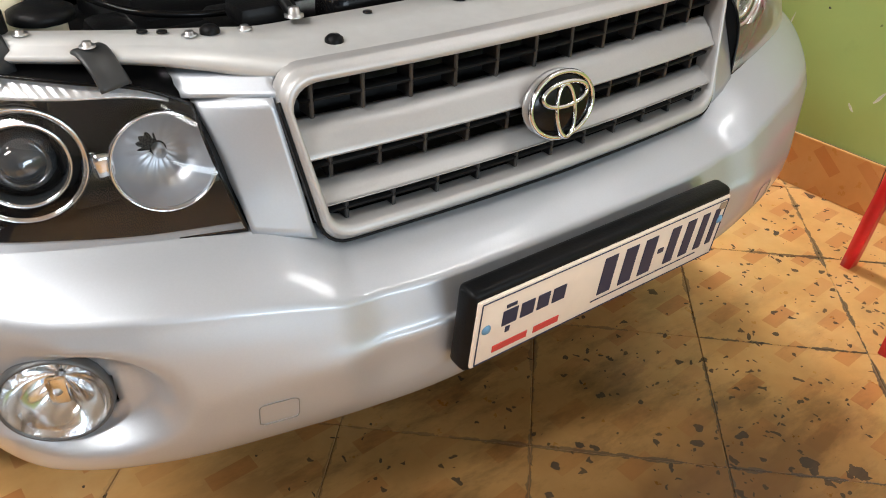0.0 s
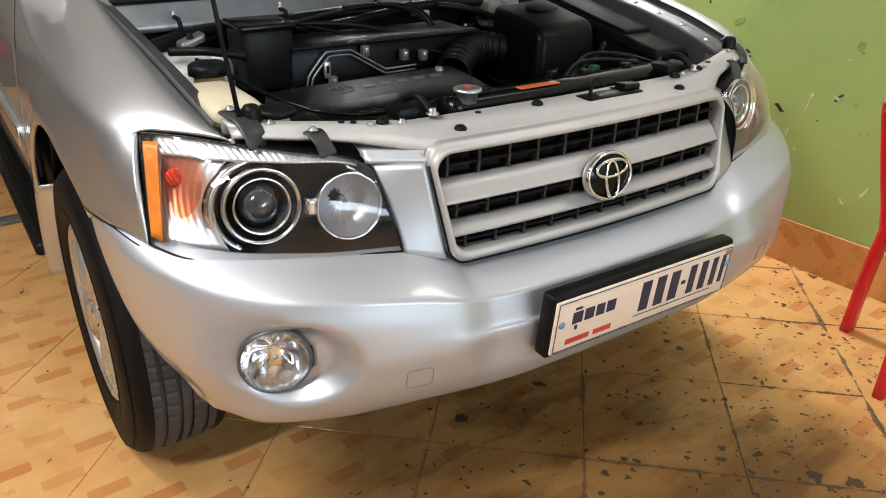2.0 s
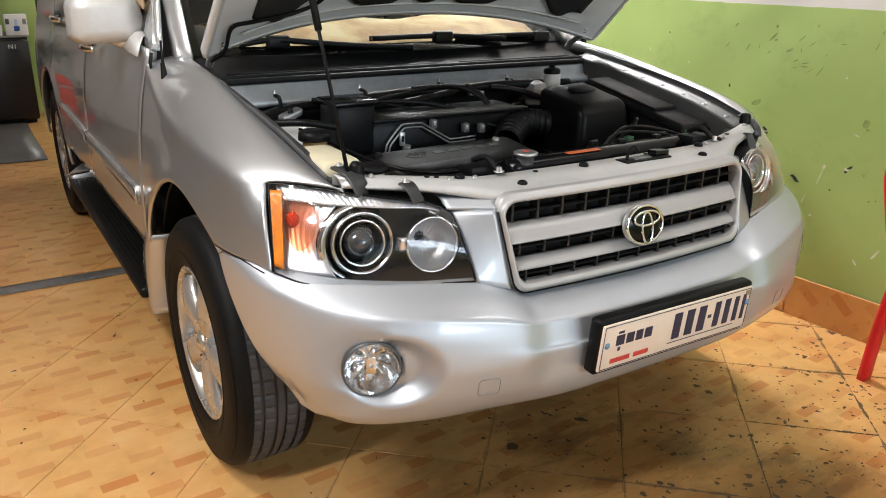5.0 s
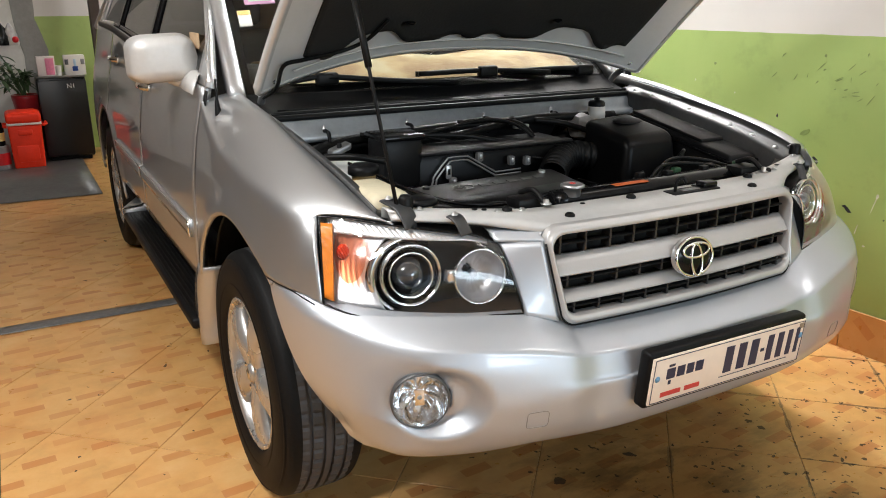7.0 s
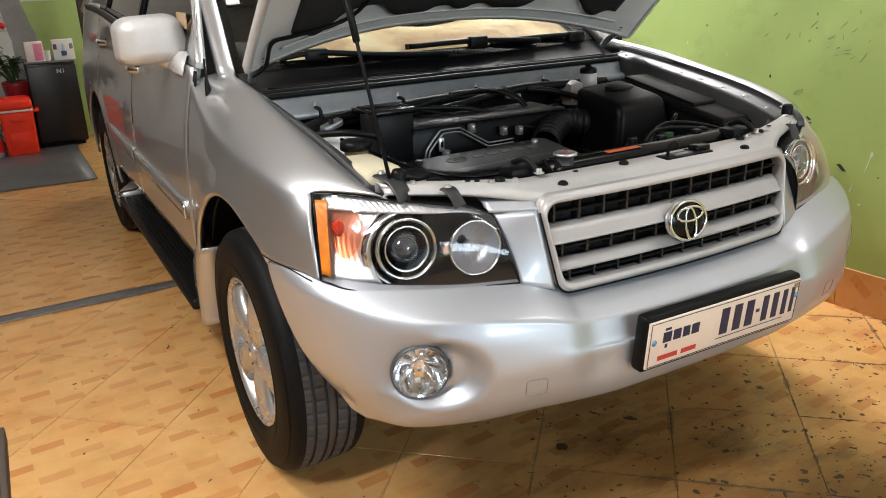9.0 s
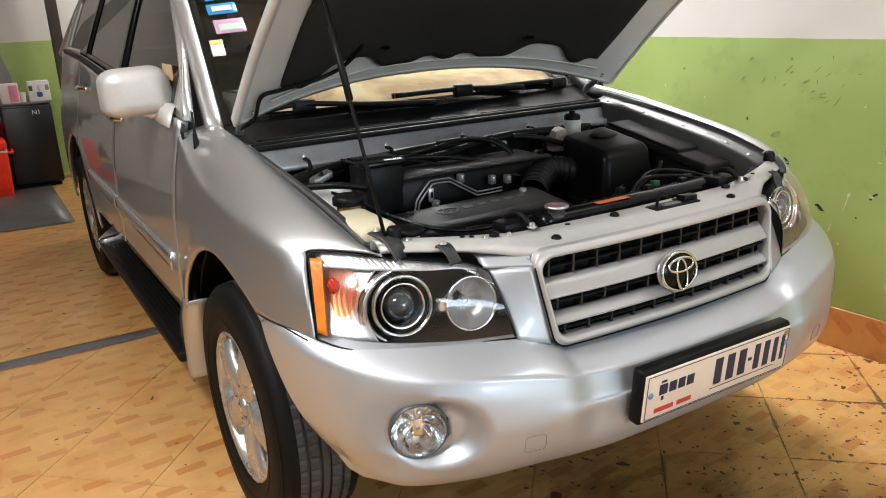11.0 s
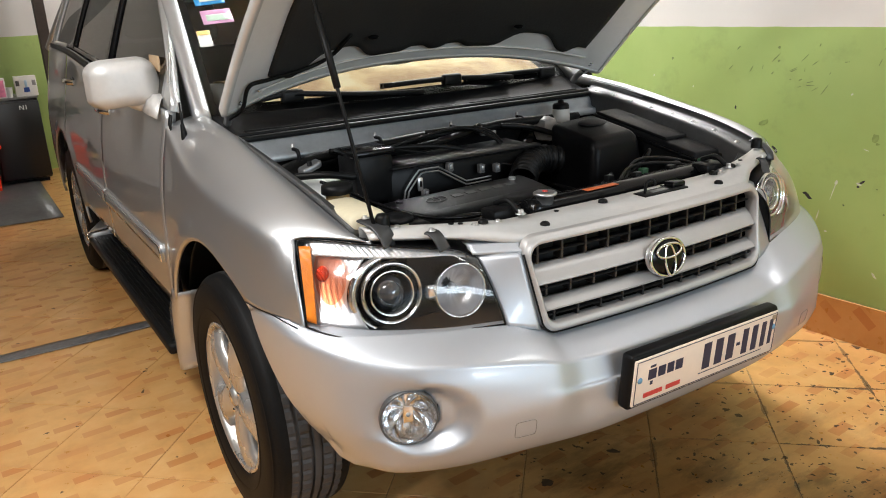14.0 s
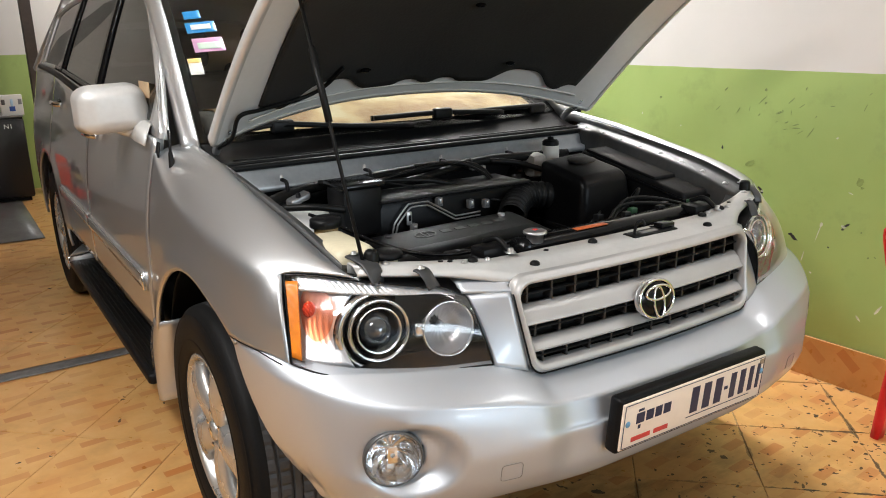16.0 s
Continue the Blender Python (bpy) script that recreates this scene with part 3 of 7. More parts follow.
for i in range(len(plan)):
    zt, zl, dt = top_z[i], low_z[i], top_d[i]
    side = step(0.80, 0.90, ax[i])
    # (depth behind the plan curve, height) down the section
    zs = min(shoulder_z[i], zt - 0.02)
    ds = 0.022 * float(step(0.0, 0.10, dt))
    keys = np.array([[dt + 0.022, zt + 0.010], [dt, zt + 0.001], [ds + (dt - ds) * 0.55, zt + (zs - zt) * 0.36], [ds + (dt - ds) * 0.16, zt + (zs - zt) * 0.82], [ds * 1.07, zs - 0.002], [ds * 0.84, zs - 0.014],
                     [ds * 0.34, zs - 0.05], [0.0, 0.575], [0.004, 0.53], [0.012, 0.49], [0.028, (zl + 0.49) / 2 - 0.006], [0.050 - 0.03 * side, zl + 0.004], [0.075 - 0.048 * side, zl], [0.13 - 0.095 * side, zl + 0.012]])
    c = spline(keys, NV)
    x, z = ax[i], c[:, 1]
    d = c[:, 0]
    # the middle stands back behind an upright edge on either side of the plate
    d = d + 0.014 * (1 - step(0.335, 0.415, x)) * step(0.43, 0.56, z) * (1 - step(zs, zt + 0.005, z))
    d = d + 0.034 * (1 - step(0.42, 0.66, z)) * step(0.76, 0.90, x)
    # the dished pocket round the fog lamp
    ex, ez = (x - 0.698) / (0.110 if x < 0.698 else 0.086), (z - 0.570) / 0.084
    d = d + 0.042 * (1 - step(0.56, 1.04, np.hypot(ex, ez)))
    BUMP[i, :, 0] = plan[i, 0] + inward[i, 0] * d
    BUMP[i, :, 1] = plan[i, 1] + inward[i, 1] * d
    BUMP[i, :, 2] = z
    # the rear ends follow the wheel arch
    y_end = END_Y(z)
    yy0 = BUMP[i, :, 1]
    yy1 = np.where(yy0 > 0.36, 0.36 + (yy0 - 0.36) * (y_end - 0.36) / 0.30, yy0)
    BUMP[i, :, 0] += np.sign(plan[i, 0]) * (np.interp(yy1, PY, PX) - np.interp(np.maximum(yy0, yy1), PY, PX))
    BUMP[i, :, 1] = yy1
# the low rear corners run straight back to the wheel arch
for sign in (-1, 1):
    order = np.arange(len(plan) // 2, len(plan)) if sign > 0 else np.arange(len(plan) // 2, -1, -1)
    for j in range(NV):
        col = BUMP[order, j]
        k = int(np.argmax(col[:, 1] > 0.345)) - 1
        most = np.abs(col[k, 0]) + float(np.interp(col[k, 2], [0.48, 0.62], [0.25, 0.75])) * (col[k + 1:, 1] - col[k, 1])
        BUMP[order[k + 1:], j, 0] = sign * np.minimum(np.abs(col[k + 1:, 0]), most)
# ease the corners into one flowing surface
free = (np.clip((ax - 0.70) / 0.06, 0, 1)[:, None] * np.clip((np.arange(NV) - 1) / 6.0, 0, 1)[None] * np.clip((NV * 0.62 - np.arange(NV)) / 10.0, 0, 1)[None])[..., None]
for _ in range(60):
    soft = BUMP.copy()
    soft[1:-1] = 0.25 * BUMP[:-2] + 0.5 * BUMP[1:-1] + 0.25 * BUMP[2:]
    soft[:, 1:-1] = 0.5 * soft[:, 1:-1] + 0.25 * (soft[:, :-2] + soft[:, 2:])
    BUMP = BUMP + free * (soft - BUMP)
# round openings for the fog lamps
lamp_hole = np.hypot((np.abs(BUMP[..., 0]) - 0.709) / 0.94, BUMP[..., 2] - 0.572) < 0.0585
bumper = sheet("front_bumper", BUMP, PLASTIC_PAINT, car, "silver moulded front bumper", 0.004, flip=True, keep=~lamp_hole)

# bonnet, propped open about its rear hinges
HINGE_Y, HINGE_Z, HOOD_OPEN, HOOD_LEN = 1.255, 1.078, 37.5, 1.06
ca, sa = math.cos(radians(HOOD_OPEN)), math.sin(radians(HOOD_OPEN))


def hood_point(x, s, n):
    """x across, s forward from the hinge line, n off the bonnet's own plane."""
    return np.stack([x, HINGE_Y - s * ca + n * sa, HINGE_Z + s * sa + n * ca], -1)


def hood_crown(a, s):
    return (0.135 - 0.03 * s) * (1 - np.abs(a) ** 2.3) + 0.035 * np.sin(np.clip(s / HOOD_LEN, 0, 1) * np.pi) - 0.06 * np.clip(s / HOOD_LEN - 0.75, 0, 1)


def hood_half(s):
    return easy([0, 0.35, 0.8, 0.98, 1.06], [0.735, 0.725, 0.700, 0.668, 0.60])(s)


def hood_grid(n_off, shrink=0.0, s0=0.078, s1=HOOD_LEN, ns=40, nx=49):
    out = []
    for s in np.linspace(s0, s1, ns):
        a = np.linspace(-1, 1, nx)
        w = float(hood_half(s)) - shrink
        out.append(hood_point(a * w, np.full(nx, s), hood_crown(a * w / float(hood_half(s)), s) + n_off))
    return np.array(out)


hood = sheet("bonnet", hood_grid(0.0), PAINT, car, "silver bonnet propped open", flip=False)
sheet("inner_panel", hood_grid(-0.028, 0.006), INNER_PAINT, hood, "silver inner frame of the bonnet", flip=True)
rim = np.vstack([hood_grid(-0.014)[:, 0], hood_grid(-0.014)[-1], hood_grid(-0.014)[::-1, -1], hood_grid(-0.014)[0, ::-1]])
sweep("hem", rim, [(-0.008, -0.015), (0.008, -0.015), (0.008, 0.015), (-0.008, 0.015)], PAINT_MATT, hood, "folded edge of the bonnet", up=(0, sa, ca), closed=True)
LOBES = ((-0.62, 0.17, 0.075), (-0.12, 0.07, 0.022), (0.12, 0.07, 0.022), (0.62, 0.17, 0.075), (-0.98, 0.07, 0.04), (0.98, 0.07, 0.04))
pad = []
for v in np.linspace(0, 1, 30):
    row = []
    for a in np.linspace(-1, 1, 81):
        wave = 0.150 + sum(h * math.exp(-((a - c_) / w_) ** 4) for c_, w_, h in LOBES)
        s_here = wave + (1.0 - wave) * v
        w_here = float(hood_half(s_here)) - 0.105 - 0.02 * (1 - v)
        row.append(hood_point(np.array(a * w_here), np.array(s_here), np.array(float(hood_crown(np.array(a * w_here / float(hood_half(s_here))), s_here)) - 0.042 - 0.006 * math.sin(a * 7) * math.sin(v * 9))))
    pad.append(row)
sheet("insulation_pad", pad, FELT, hood, "black felt insulation pad with a scalloped edge", 0.012, flip=True)


# wheels
def make_wheel():
    """Axle along x, outer face towards -x, centre at the origin."""
    hub = lathe("wheel", [(0.217, -0.098), (0.223, -0.104), (0.214, -0.108), (0.205, -0.100), (0.200, -0.07), (0.192, -0.02), (0.195, 0.09), (0.215, 0.10)], ALLOY, car, "silver five-spoke alloy wheel", seg=72)
    half = [(0.217, -0.100), (0.228, -0.110), (0.255, -0.117), (0.29, -0.1185), (0.318, -0.114), (0.338, -0.104), (0.349, -0.094), (0.3535, -0.084), (0.356, -0.070)]
    side = spline(half, 34)
    for sign in (1, -1):
        lathe("tyre", (side * [1, sign])[::sign], TYRE, hub, "black tyre sidewall", seg=96)
    # grooved tread: (radius, across, cut depth of the cross grooves)
    ribs = [(0.3560, -0.0700, 3), (0.3575, -0.0520, 3), (0.3490, -0.0505, 0), (0.3490, -0.0425, 0), (0.3582, -0.0410, 4), (0.3585, -0.0170, 4), (0.3495, -0.0155, 0), (0.3495, -0.0085, 0), (0.3588, -0.0070, 0), (0.3588, 0.0, 0)]
    ribs += [(r, -x, c) for r, x, c in ribs[-2::-1]]
    prof = np.array([(r, x) for r, x, c in ribs])
    depth = np.array([c for r, x, c in ribs]) * 0.001
    seg = 240
    a = np.linspace(0, 2 * np.pi, seg, endpoint=False)
    r = prof[None, :, 0] - (np.arange(seg) % 4 == 0)[:, None] * depth[None]
    twist = a[:, None] + 0.35 * prof[None, :, 1]
    sheet("tread", np.stack([np.broadcast_to(prof[None, :, 1], r.shape), np.cos(twist) * r, np.sin(twist) * r], -1), TREAD, hub, "dusty grooved tread", close_u=True, smooth=False)
    for rr, x in ((0.330, -0.1105), (0.262, -0.1185)):
        ring = [(rr - 0.004, x + 0.002), (rr, x - 0.002), (rr + 0.004, x + 0.002)]
        lathe("sidewall_ring", ring, TYRE, hub, seg=72)
    for k in range(5):
        t = np.linspace(0, 1, 14)
        rad = 0.030 + t * 0.182
        wid = 0.037 + 0.006 * t + 0.026 * step(0.60, 1.0, t) + 0.012 * (1 - step(0, 0.3, t))
        xx = -0.082 - 0.016 * np.sin(t * np.pi * 0.9) + 0.004 * t
        rows = []
        for i in range(14):
            v = np.array([-1, -0.92, -0.6, -0.2, 0.2, 0.6, 0.92, 1])
            dep = np.array([0.030, 0.006, 0.0, -0.003, -0.003, 0.0, 0.006, 0.030])
            rows.append(np.stack([xx[i] + dep, np.full(8, rad[i]), v * wid[i]], 1))
        P = np.array(rows)
        ang = 2 * np.pi * k / 5 + 0.35
        c, s_ = math.cos(ang), math.sin(ang)
        P = np.stack([P[..., 0], P[..., 1] * c - P[..., 2] * s_, P[..., 1] * s_ + P[..., 2] * c], -1)
        sheet("spoke", P, ALLOY, hub, "", 0.012)
        n = ang + np.pi / 5
        lathe("wheel_nut", [(0.0, -0.101), (0.006, -0.100), (0.009, -0.094), (0.010, -0.075)], CHROME, hub, "chrome wheel nut", pose(0, 0.056 * math.cos(n), 0.056 * math.sin(n)), 12)
    lathe("centre_cap", [(0.0, -0.108), (0.018, -0.107), (0.026, -0.103), (0.030, -0.095), (0.032, -0.07), (0.072, -0.080), (0.076, -0.06)], ALLOY, hub, "silver centre cap", seg=32)
    lathe("cap_badge", [(0.0, -0.1095), (0.013, -0.1090), (0.015, -0.1065)], CHROME, hub, "", seg=20)
    lathe("brake_disc", [(0.05, -0.03), (0.145, -0.03), (0.145, 0.0), (0.05, 0.0)], STEEL, hub, "grey brake disc", seg=40)
    return hub


wheels = []
for s, y in WHEELS:
    w = make_wheel() if not wheels else copy_thing(wheels[0], Matrix.Identity(4))
    w.matrix_basis = pose(s * 0.785, y, R_TYRE, 20 if y < 2 else 55, 0, 0) if s < 0 else pose(s * 0.785, y, R_TYRE, 0, 0, 180)
    wheels.append(w)

# the dark seam between bumper and wing
for s in (-1, 1):
    ys = np.linspace(0.415, 0.615, 16)
    zs_ = seam_z(ys) - 0.001
    sweep("wing_seam", np.stack([s * (side_x(ys, zs_) - 0.0005), ys, zs_], 1), round_profile(0.0014, 6), RUBBER, car, "thin dark seam over the bumper")

# one pressed bead along the bonnet's rear edge
row = np.array([hood_point(np.array(a * (float(hood_half(0.13)) - 0.03)), np.array(0.128 + 0.02 * a * a), np.array(float(hood_crown(np.array(a), 0.13)) - 0.0295)) for a in np.linspace(-0.9, 0.9, 50)])
sweep("bonnet_bead", row, round_profile(0.004, 8), PAINT_MATT, hood, up=(0, sa, ca))

# ---- the nose: grille, header panel, lamps, number plate ----
def grille_y(x, z):
    return 0.150 + 0.20 * (z - 0.69) + 0.018 * (np.asarray(x) / 0.385) ** 2


def rounded_loop(hw_low, hw_high, z0, z1, r, n=7):
    """A rounded frame in x and z, wider at the top."""
    pts = []
    for cx, cz, a0 in ((1, 1, 0), (-1, 1, 90), (-1, 0, 180), (1, 0, 270)):
        hw, zc = (hw_high, z1) if cz else (hw_low, z0)
        for k in range(n):
            a = radians(a0 + 90 * k / (n - 1))
            pts.append((cx * (hw - r) + r * math.cos(a), zc + (-r if cz else r) + r * math.sin(a)))
    out = []
    for (xa, za), (xb, zb) in zip(pts, pts[1:] + pts[:1]):
        m = max(1, int(math.hypot(xb - xa, zb - za) / 0.03))
        out += [(xa + (xb - xa) * i / m, za + (zb - za) * i / m) for i in range(m)]
    return np.array(out)


def on_grille(loop, off):
    return np.stack([loop[:, 0], grille_y(loop[:, 0], loop[:, 1]) + off, loop[:, 1]], 1)


loop = rounded_loop(0.377, 0.400, 0.682, 0.903, 0.036)
c = loop.mean(0)


def ring_rows(scales):
    """Rows of the grille surround: (shrink in metres, depth)."""
    out = []
    for shrink, off in scales:
        d = loop - c
        L = loop - np.sign(d) * np.minimum(np.abs(d), shrink) * np.abs(d) / np.max(np.abs(d), axis=0) * np.array([0.62, 1.0])
        out.append(on_grille(L, off))
    return np.array(out)


grille = sheet("grille", ring_rows([(0.0, 0.022), (0.0, 0.006), (0.002, 0.002), (0.006, 0.0015), (0.0075, -0.004), (0.011, -0.006), (0.018, -0.005), (0.0205, 0.0), (0.019, 0.034)]), SLAT, car, "silver grille surround with three slats", close_v=True, flip=True)
# dark gap round the sides and foot of the surround
edge_of = [i for i in range(len(loop)) if loop[i, 1] < 0.87]
cut_at = next(i for i in range(1, len(edge_of)) if edge_of[i] != edge_of[i - 1] + 1) if edge_of[-1] - edge_of[0] + 1 != len(edge_of) else 0
run = edge_of[cut_at:] + edge_of[:cut_at]
gap_line = on_grille(loop[run] + (loop[run] - c) / np.linalg.norm(loop[run] - c, axis=1)[:, None] * 0.0015, 0.003)
sweep("grille_gap", gap_line, round_profile(0.0024, 6), BLACK, grille, "dark gap round the grille", up=(0, 1, 0))
# painted slats, bowed and rounded
for z0, z1 in ((0.790, 0.831), (0.731, 0.752)):
    xs = np.linspace(-0.376, 0.376, 41)
    rows = []
    for x in xs:
        # a blade whose broad face tilts up, with a rounded nose
        sect = np.array([(0.040, z1), (0.030, z1 + 0.0005), (0.012, z0 + 0.60 * (z1 - z0)), (0.002, z0 + 0.24 * (z1 - z0)), (-0.003, z0 + 0.12 * (z1 - z0)), (-0.003, z0 + 0.004), (0.001, z0), (0.040, z0 + 0.004)])
        rows.append(np.stack([np.full(8, x), grille_y(x, (z0 + z1) / 2) + 0.002 + sect[:, 0], sect[:, 1]], 1))
    sheet("slat", rows, SLAT, grille, close_v=True)
RIB_GREY = worn("worn_black_rib", (0.030, 0.030, 0.031), 0.35, 0.0, 0.3, 30.0, 0.1, 200.0)
# black mesh behind: verticals and thin horizontals
for zr in (0.858, 0.779, 0.718):
    xs = np.linspace(-0.37, 0.37, 24)
    sweep("mesh_bar", np.stack([xs, grille_y(xs, zr) + 0.026, np.full(24, zr)], 1), [(-0.012, -0.002), (0.012, -0.002), (0.012, 0.002), (-0.012, 0.002)], BLACK, grille, "black mesh bar")
for zr, hh, shift in ((0.857, 0.023, 0.0), (0.779, 0.019, 0.012), (0.718, 0.017, 0.024)):
    for k in range(-6, 7):
        x = 0.0675 * k - 0.02 + shift
        if abs(x) > 0.372 or (zr < 0.80 and zr > 0.75 and abs(x) < 0.075):
            continue
        bm = bm_new()
        box(bm, x - 0.003, x + 0.003, float(grille_y(x, zr)) + 0.014, float(grille_y(x, zr)) + 0.045, zr - hh, zr + hh, 0.0015, seg=1)
        part("mesh_rib", bm, RIB_GREY, grille, "")
xs = np.linspace(-0.40, 0.40, 12)
sheet("grille_back", [np.stack([xs, grille_y(xs, z) + 0.075, np.full(12, z)], 1) for z in (0.66, 0.895)], BLACK, car, "black duct behind the grille")


# emblem: a chrome oval ring with plain crossed ovals on black
def oval(cx, cz, rx, rz, r, mat, parent, name, off, tilt=0.0):
    a = np.linspace(0, 2 * np.pi, 48, endpoint=False)
    L = np.stack([cx + rx * np.cos(a), cz + rz * np.sin(a)], 1)
    P = np.stack([L[:, 0], np.full(48, 0.150 + off) + 0.2 * (L[:, 1] - 0.69), L[:, 1]], 1)
    return sweep(name, P, round_profile(r, 8), mat, parent, up=(0, 1, 0), closed=True)


bm = bm_new()
bmesh.ops.create_uvsphere(bm, u_segments=40, v_segments=20, radius=1.0, matrix=pose(-0.002, 0.168, 0.789, -11) @ Matrix.Diagonal((0.0615, 0.012, 0.0475, 1)))
emblem = part("emblem", bm, PAINT, grille, "chrome oval emblem on a silver boss", True)
bm = bm_new()
bmesh.ops.create_uvsphere(bm, u_segments=40, v_segments=20, radius=1.0, matrix=pose(0, 0.160, 0.789, -11) @ Matrix.Diagonal((0.058, 0.0115, 0.0445, 1)))
dish = part("emblem_dish", bm, BLACK_GLOSS, car, "black dish of the emblem", True)
oval(0, 0.789, 0.0585, 0.045, 0.0040, CHROME, dish, "oval_ring", -0.014)
oval(0, 0.783, 0.017, 0.037, 0.0034, CHROME, dish, "oval_bar", -0.021)
oval(0, 0.806, 0.041, 0.0165, 0.0034, CHROME, dish, "oval_bar", -0.021)

# header panel between grille and lamp, and the tabs above it
for s in (-1, 1):
    rows = []
    for v in np.linspace(0, 1, 14):
        z = 0.694 + v * 0.178
        xi, xo = np.interp(v, [0, 1], [0.379, 0.401]), np.interp(v, [0, 0.2, 1], [0.457, 0.460, 0.479])
        zo = np.interp(v, [0, 0.15, 1], [0.716, 0.735, 0.866])
        yi, yo = float(grille_y(xi, z)) + 0.004, np.interp(v, [0, 0.2, 0.9, 1], [0.196, 0.207, 0.270, 0.286])
        row = []
        for u in np.linspace(-0.12, 1, 14):
            uu = max(u, 0)
            row.append([s * (xi + (xo - xi) * uu), yi + (yo - yi) * uu - 0.003 * math.sin(np.pi * uu) + (0.03 if u < 0 else 0), z + (zo - z) * uu])
        rows.append(row)
    sheet("header_panel", rows, PLASTIC_PAINT, car, "silver panel between grille and headlamp", 0.004, flip=s > 0)
    # stepped top tab
    rows = []
    for u in np.linspace(0, 1, 10):
        x = 0.392 + u * 0.096
        y0 = np.interp(u, [0, 1], [0.212, 0.282])
        rows.append([[s * x, y0 - 0.001, 0.870 - 0.004 * u], [s * x, y0 + 0.003, 0.877 - 0.004 * u], [s * x, y0 + 0.018, 0.880 - 0.004 * u], [s * x, y0 + 0.021, 0.887 - 0.004 * u], [s * x, y0 + 0.05, 0.892]])
    sheet("header_tab", rows, PLASTIC_PAINT, car, "", 0.003, flip=s < 0)

# painted radiator support across the top
xs = np.linspace(-0.69, 0.69, 77)
axs = np.abs(xs)
yf = easy([0, 0.36, 0.40, 0.50, 0.60, 0.76], [0.205, 0.218, 0.240, 0.302, 0.340, 0.412])(axs)
yb = easy([0, 0.40, 0.50, 0.76], [0.335, 0.342, 0.362, 0.455])(axs)
zs = easy([0, 0.36, 0.42, 0.50, 0.76], [0.903, 0.905, 0.912, 0.918, 0.936])(axs)
zlow = easy([0, 0.38, 0.46, 0.56, 0.76], [0.880, 0.882, 0.893, 0.905, 0.920])(axs)
rows = [np.stack([xs, yf + 0.004, zlow], 1), np.stack([xs, yf, zlow + 0.006], 1), np.stack([xs, yf + 0.004, zs - 0.006], 1), np.stack([xs, yf + 0.016, zs], 1),
        np.stack([xs, yf * 0.5 + yb * 0.5 - 0.01, zs + 0.001], 1), np.stack([xs, yf * 0.5 + yb * 0.5 - 0.004, zs + 0.006], 1), np.stack([xs, yb - 0.006, zs + 0.008], 1), np.stack([xs, yb, zs + 0.002], 1), np.stack([xs, yb, zs - 0.03], 1)]
support = sheet("radiator_support", rows, PAINT_MATT, car, "cream-silver painted support panel above the grille", 0.003, flip=True)


def support_at(x, f=0.5):
    i = np.clip((x + 0.69) / 1.38 * 76, 0, 76)
    k = np.arange(77)
    y0, y1, z = np.interp(i, k, yf), np.interp(i, k, yb), np.interp(i, k, zs)
    return np.array([x, y0 + (y1 - y0) * f, z + (0.008 if f > 0.45 else 0.0)])


for x, f in ((-0.30, 0.35), (0.30, 0.35), (-0.43, 0.7), (0.43, 0.7), (-0.08, 0.72), (0.35, 0.8)):
    p = support_at(x, f)
    lathe("support_clip", [(0.0, 0.010), (0.007, 0.009), (0.0115, 0.005), (0.012, 0.0)], BLACK, support, "black trim clip", Matrix.Translation(p) @ pose(0, 0, 0, 0, -90, 0), 14)
for x, f in ((-0.455, 0.55), (0.455, 0.55), (-0.385, 0.85), (0.385, 0.85), (-0.62, 0.6), (0.62, 0.6)):
    p = support_at(x, f)
    lathe("support_bolt", [(0.0, 0.005), (0.005, 0.005), (0.0055, 0.002), (0.009, 0.0015), (0.009, 0.0)], STEEL, support, "steel bolt", Matrix.Translation(p) @ pose(0, 0, 0, 0, -90, 0), 10)
for x, f in ((-0.48, 0.7), (-0.50, 0.72), (-0.22, 0.8), (0.15, 0.85), (0.5, 0.7), (-0.66, 0.5)):
    p = support_at(x, f)
    lathe("support_hole", [(0.0, 0.0022), (0.006, 0.002), (0.0065, 0.0)], BLACK, support, "", Matrix.Translation(p) @ pose(0, 0, 0, 0, -90, 0), 12)
# dark lamp brackets with bolts
GREY_BRACKET = worn("dark_grey_metal", (0.045, 0.046, 0.047), 0.40, 0.3, 0.2, 20.0, 0.05)
for s in (-1, 1):
    S = np.array([s, 1.0, 1.0])
    for w, path in ((0.021, [(0.672, 0.436, 0.950), (0.667, 0.410, 0.947), (0.661, 0.386, 0.943), (0.657, 0.362, 0.926), (0.654, 0.354, 0.902)]),
                    (0.019, [(0.566, 0.329, 0.925), (0.563, 0.318, 0.924), (0.559, 0.307, 0.915), (0.555, 0.298, 0.902), (0.552, 0.290, 0.889)])):
        path, w = np.array(path) * S, w if s < 0 else w * 0.6
        sweep("lamp_bracket", spline(path, 14), [(-w, -0.0015), (w, -0.0015), (w, 0.001), (w * 0.8, 0.003), (-w * 0.8, 0.003), (-w, 0.001)], GREY_BRACKET, car, "dark metal headlamp bracket")
        lathe("bracket_bolt", [(0.0, 0.006), (0.005, 0.006), (0.0055, 0.002), (0.009, 0.0015), (0.009, 0.0)], STEEL, car, "steel bolt", Matrix.Translation(path[0] + np.array([0, -0.008, 0.004])) @ pose(0, 0, 0, 0, -90, 0), 10)
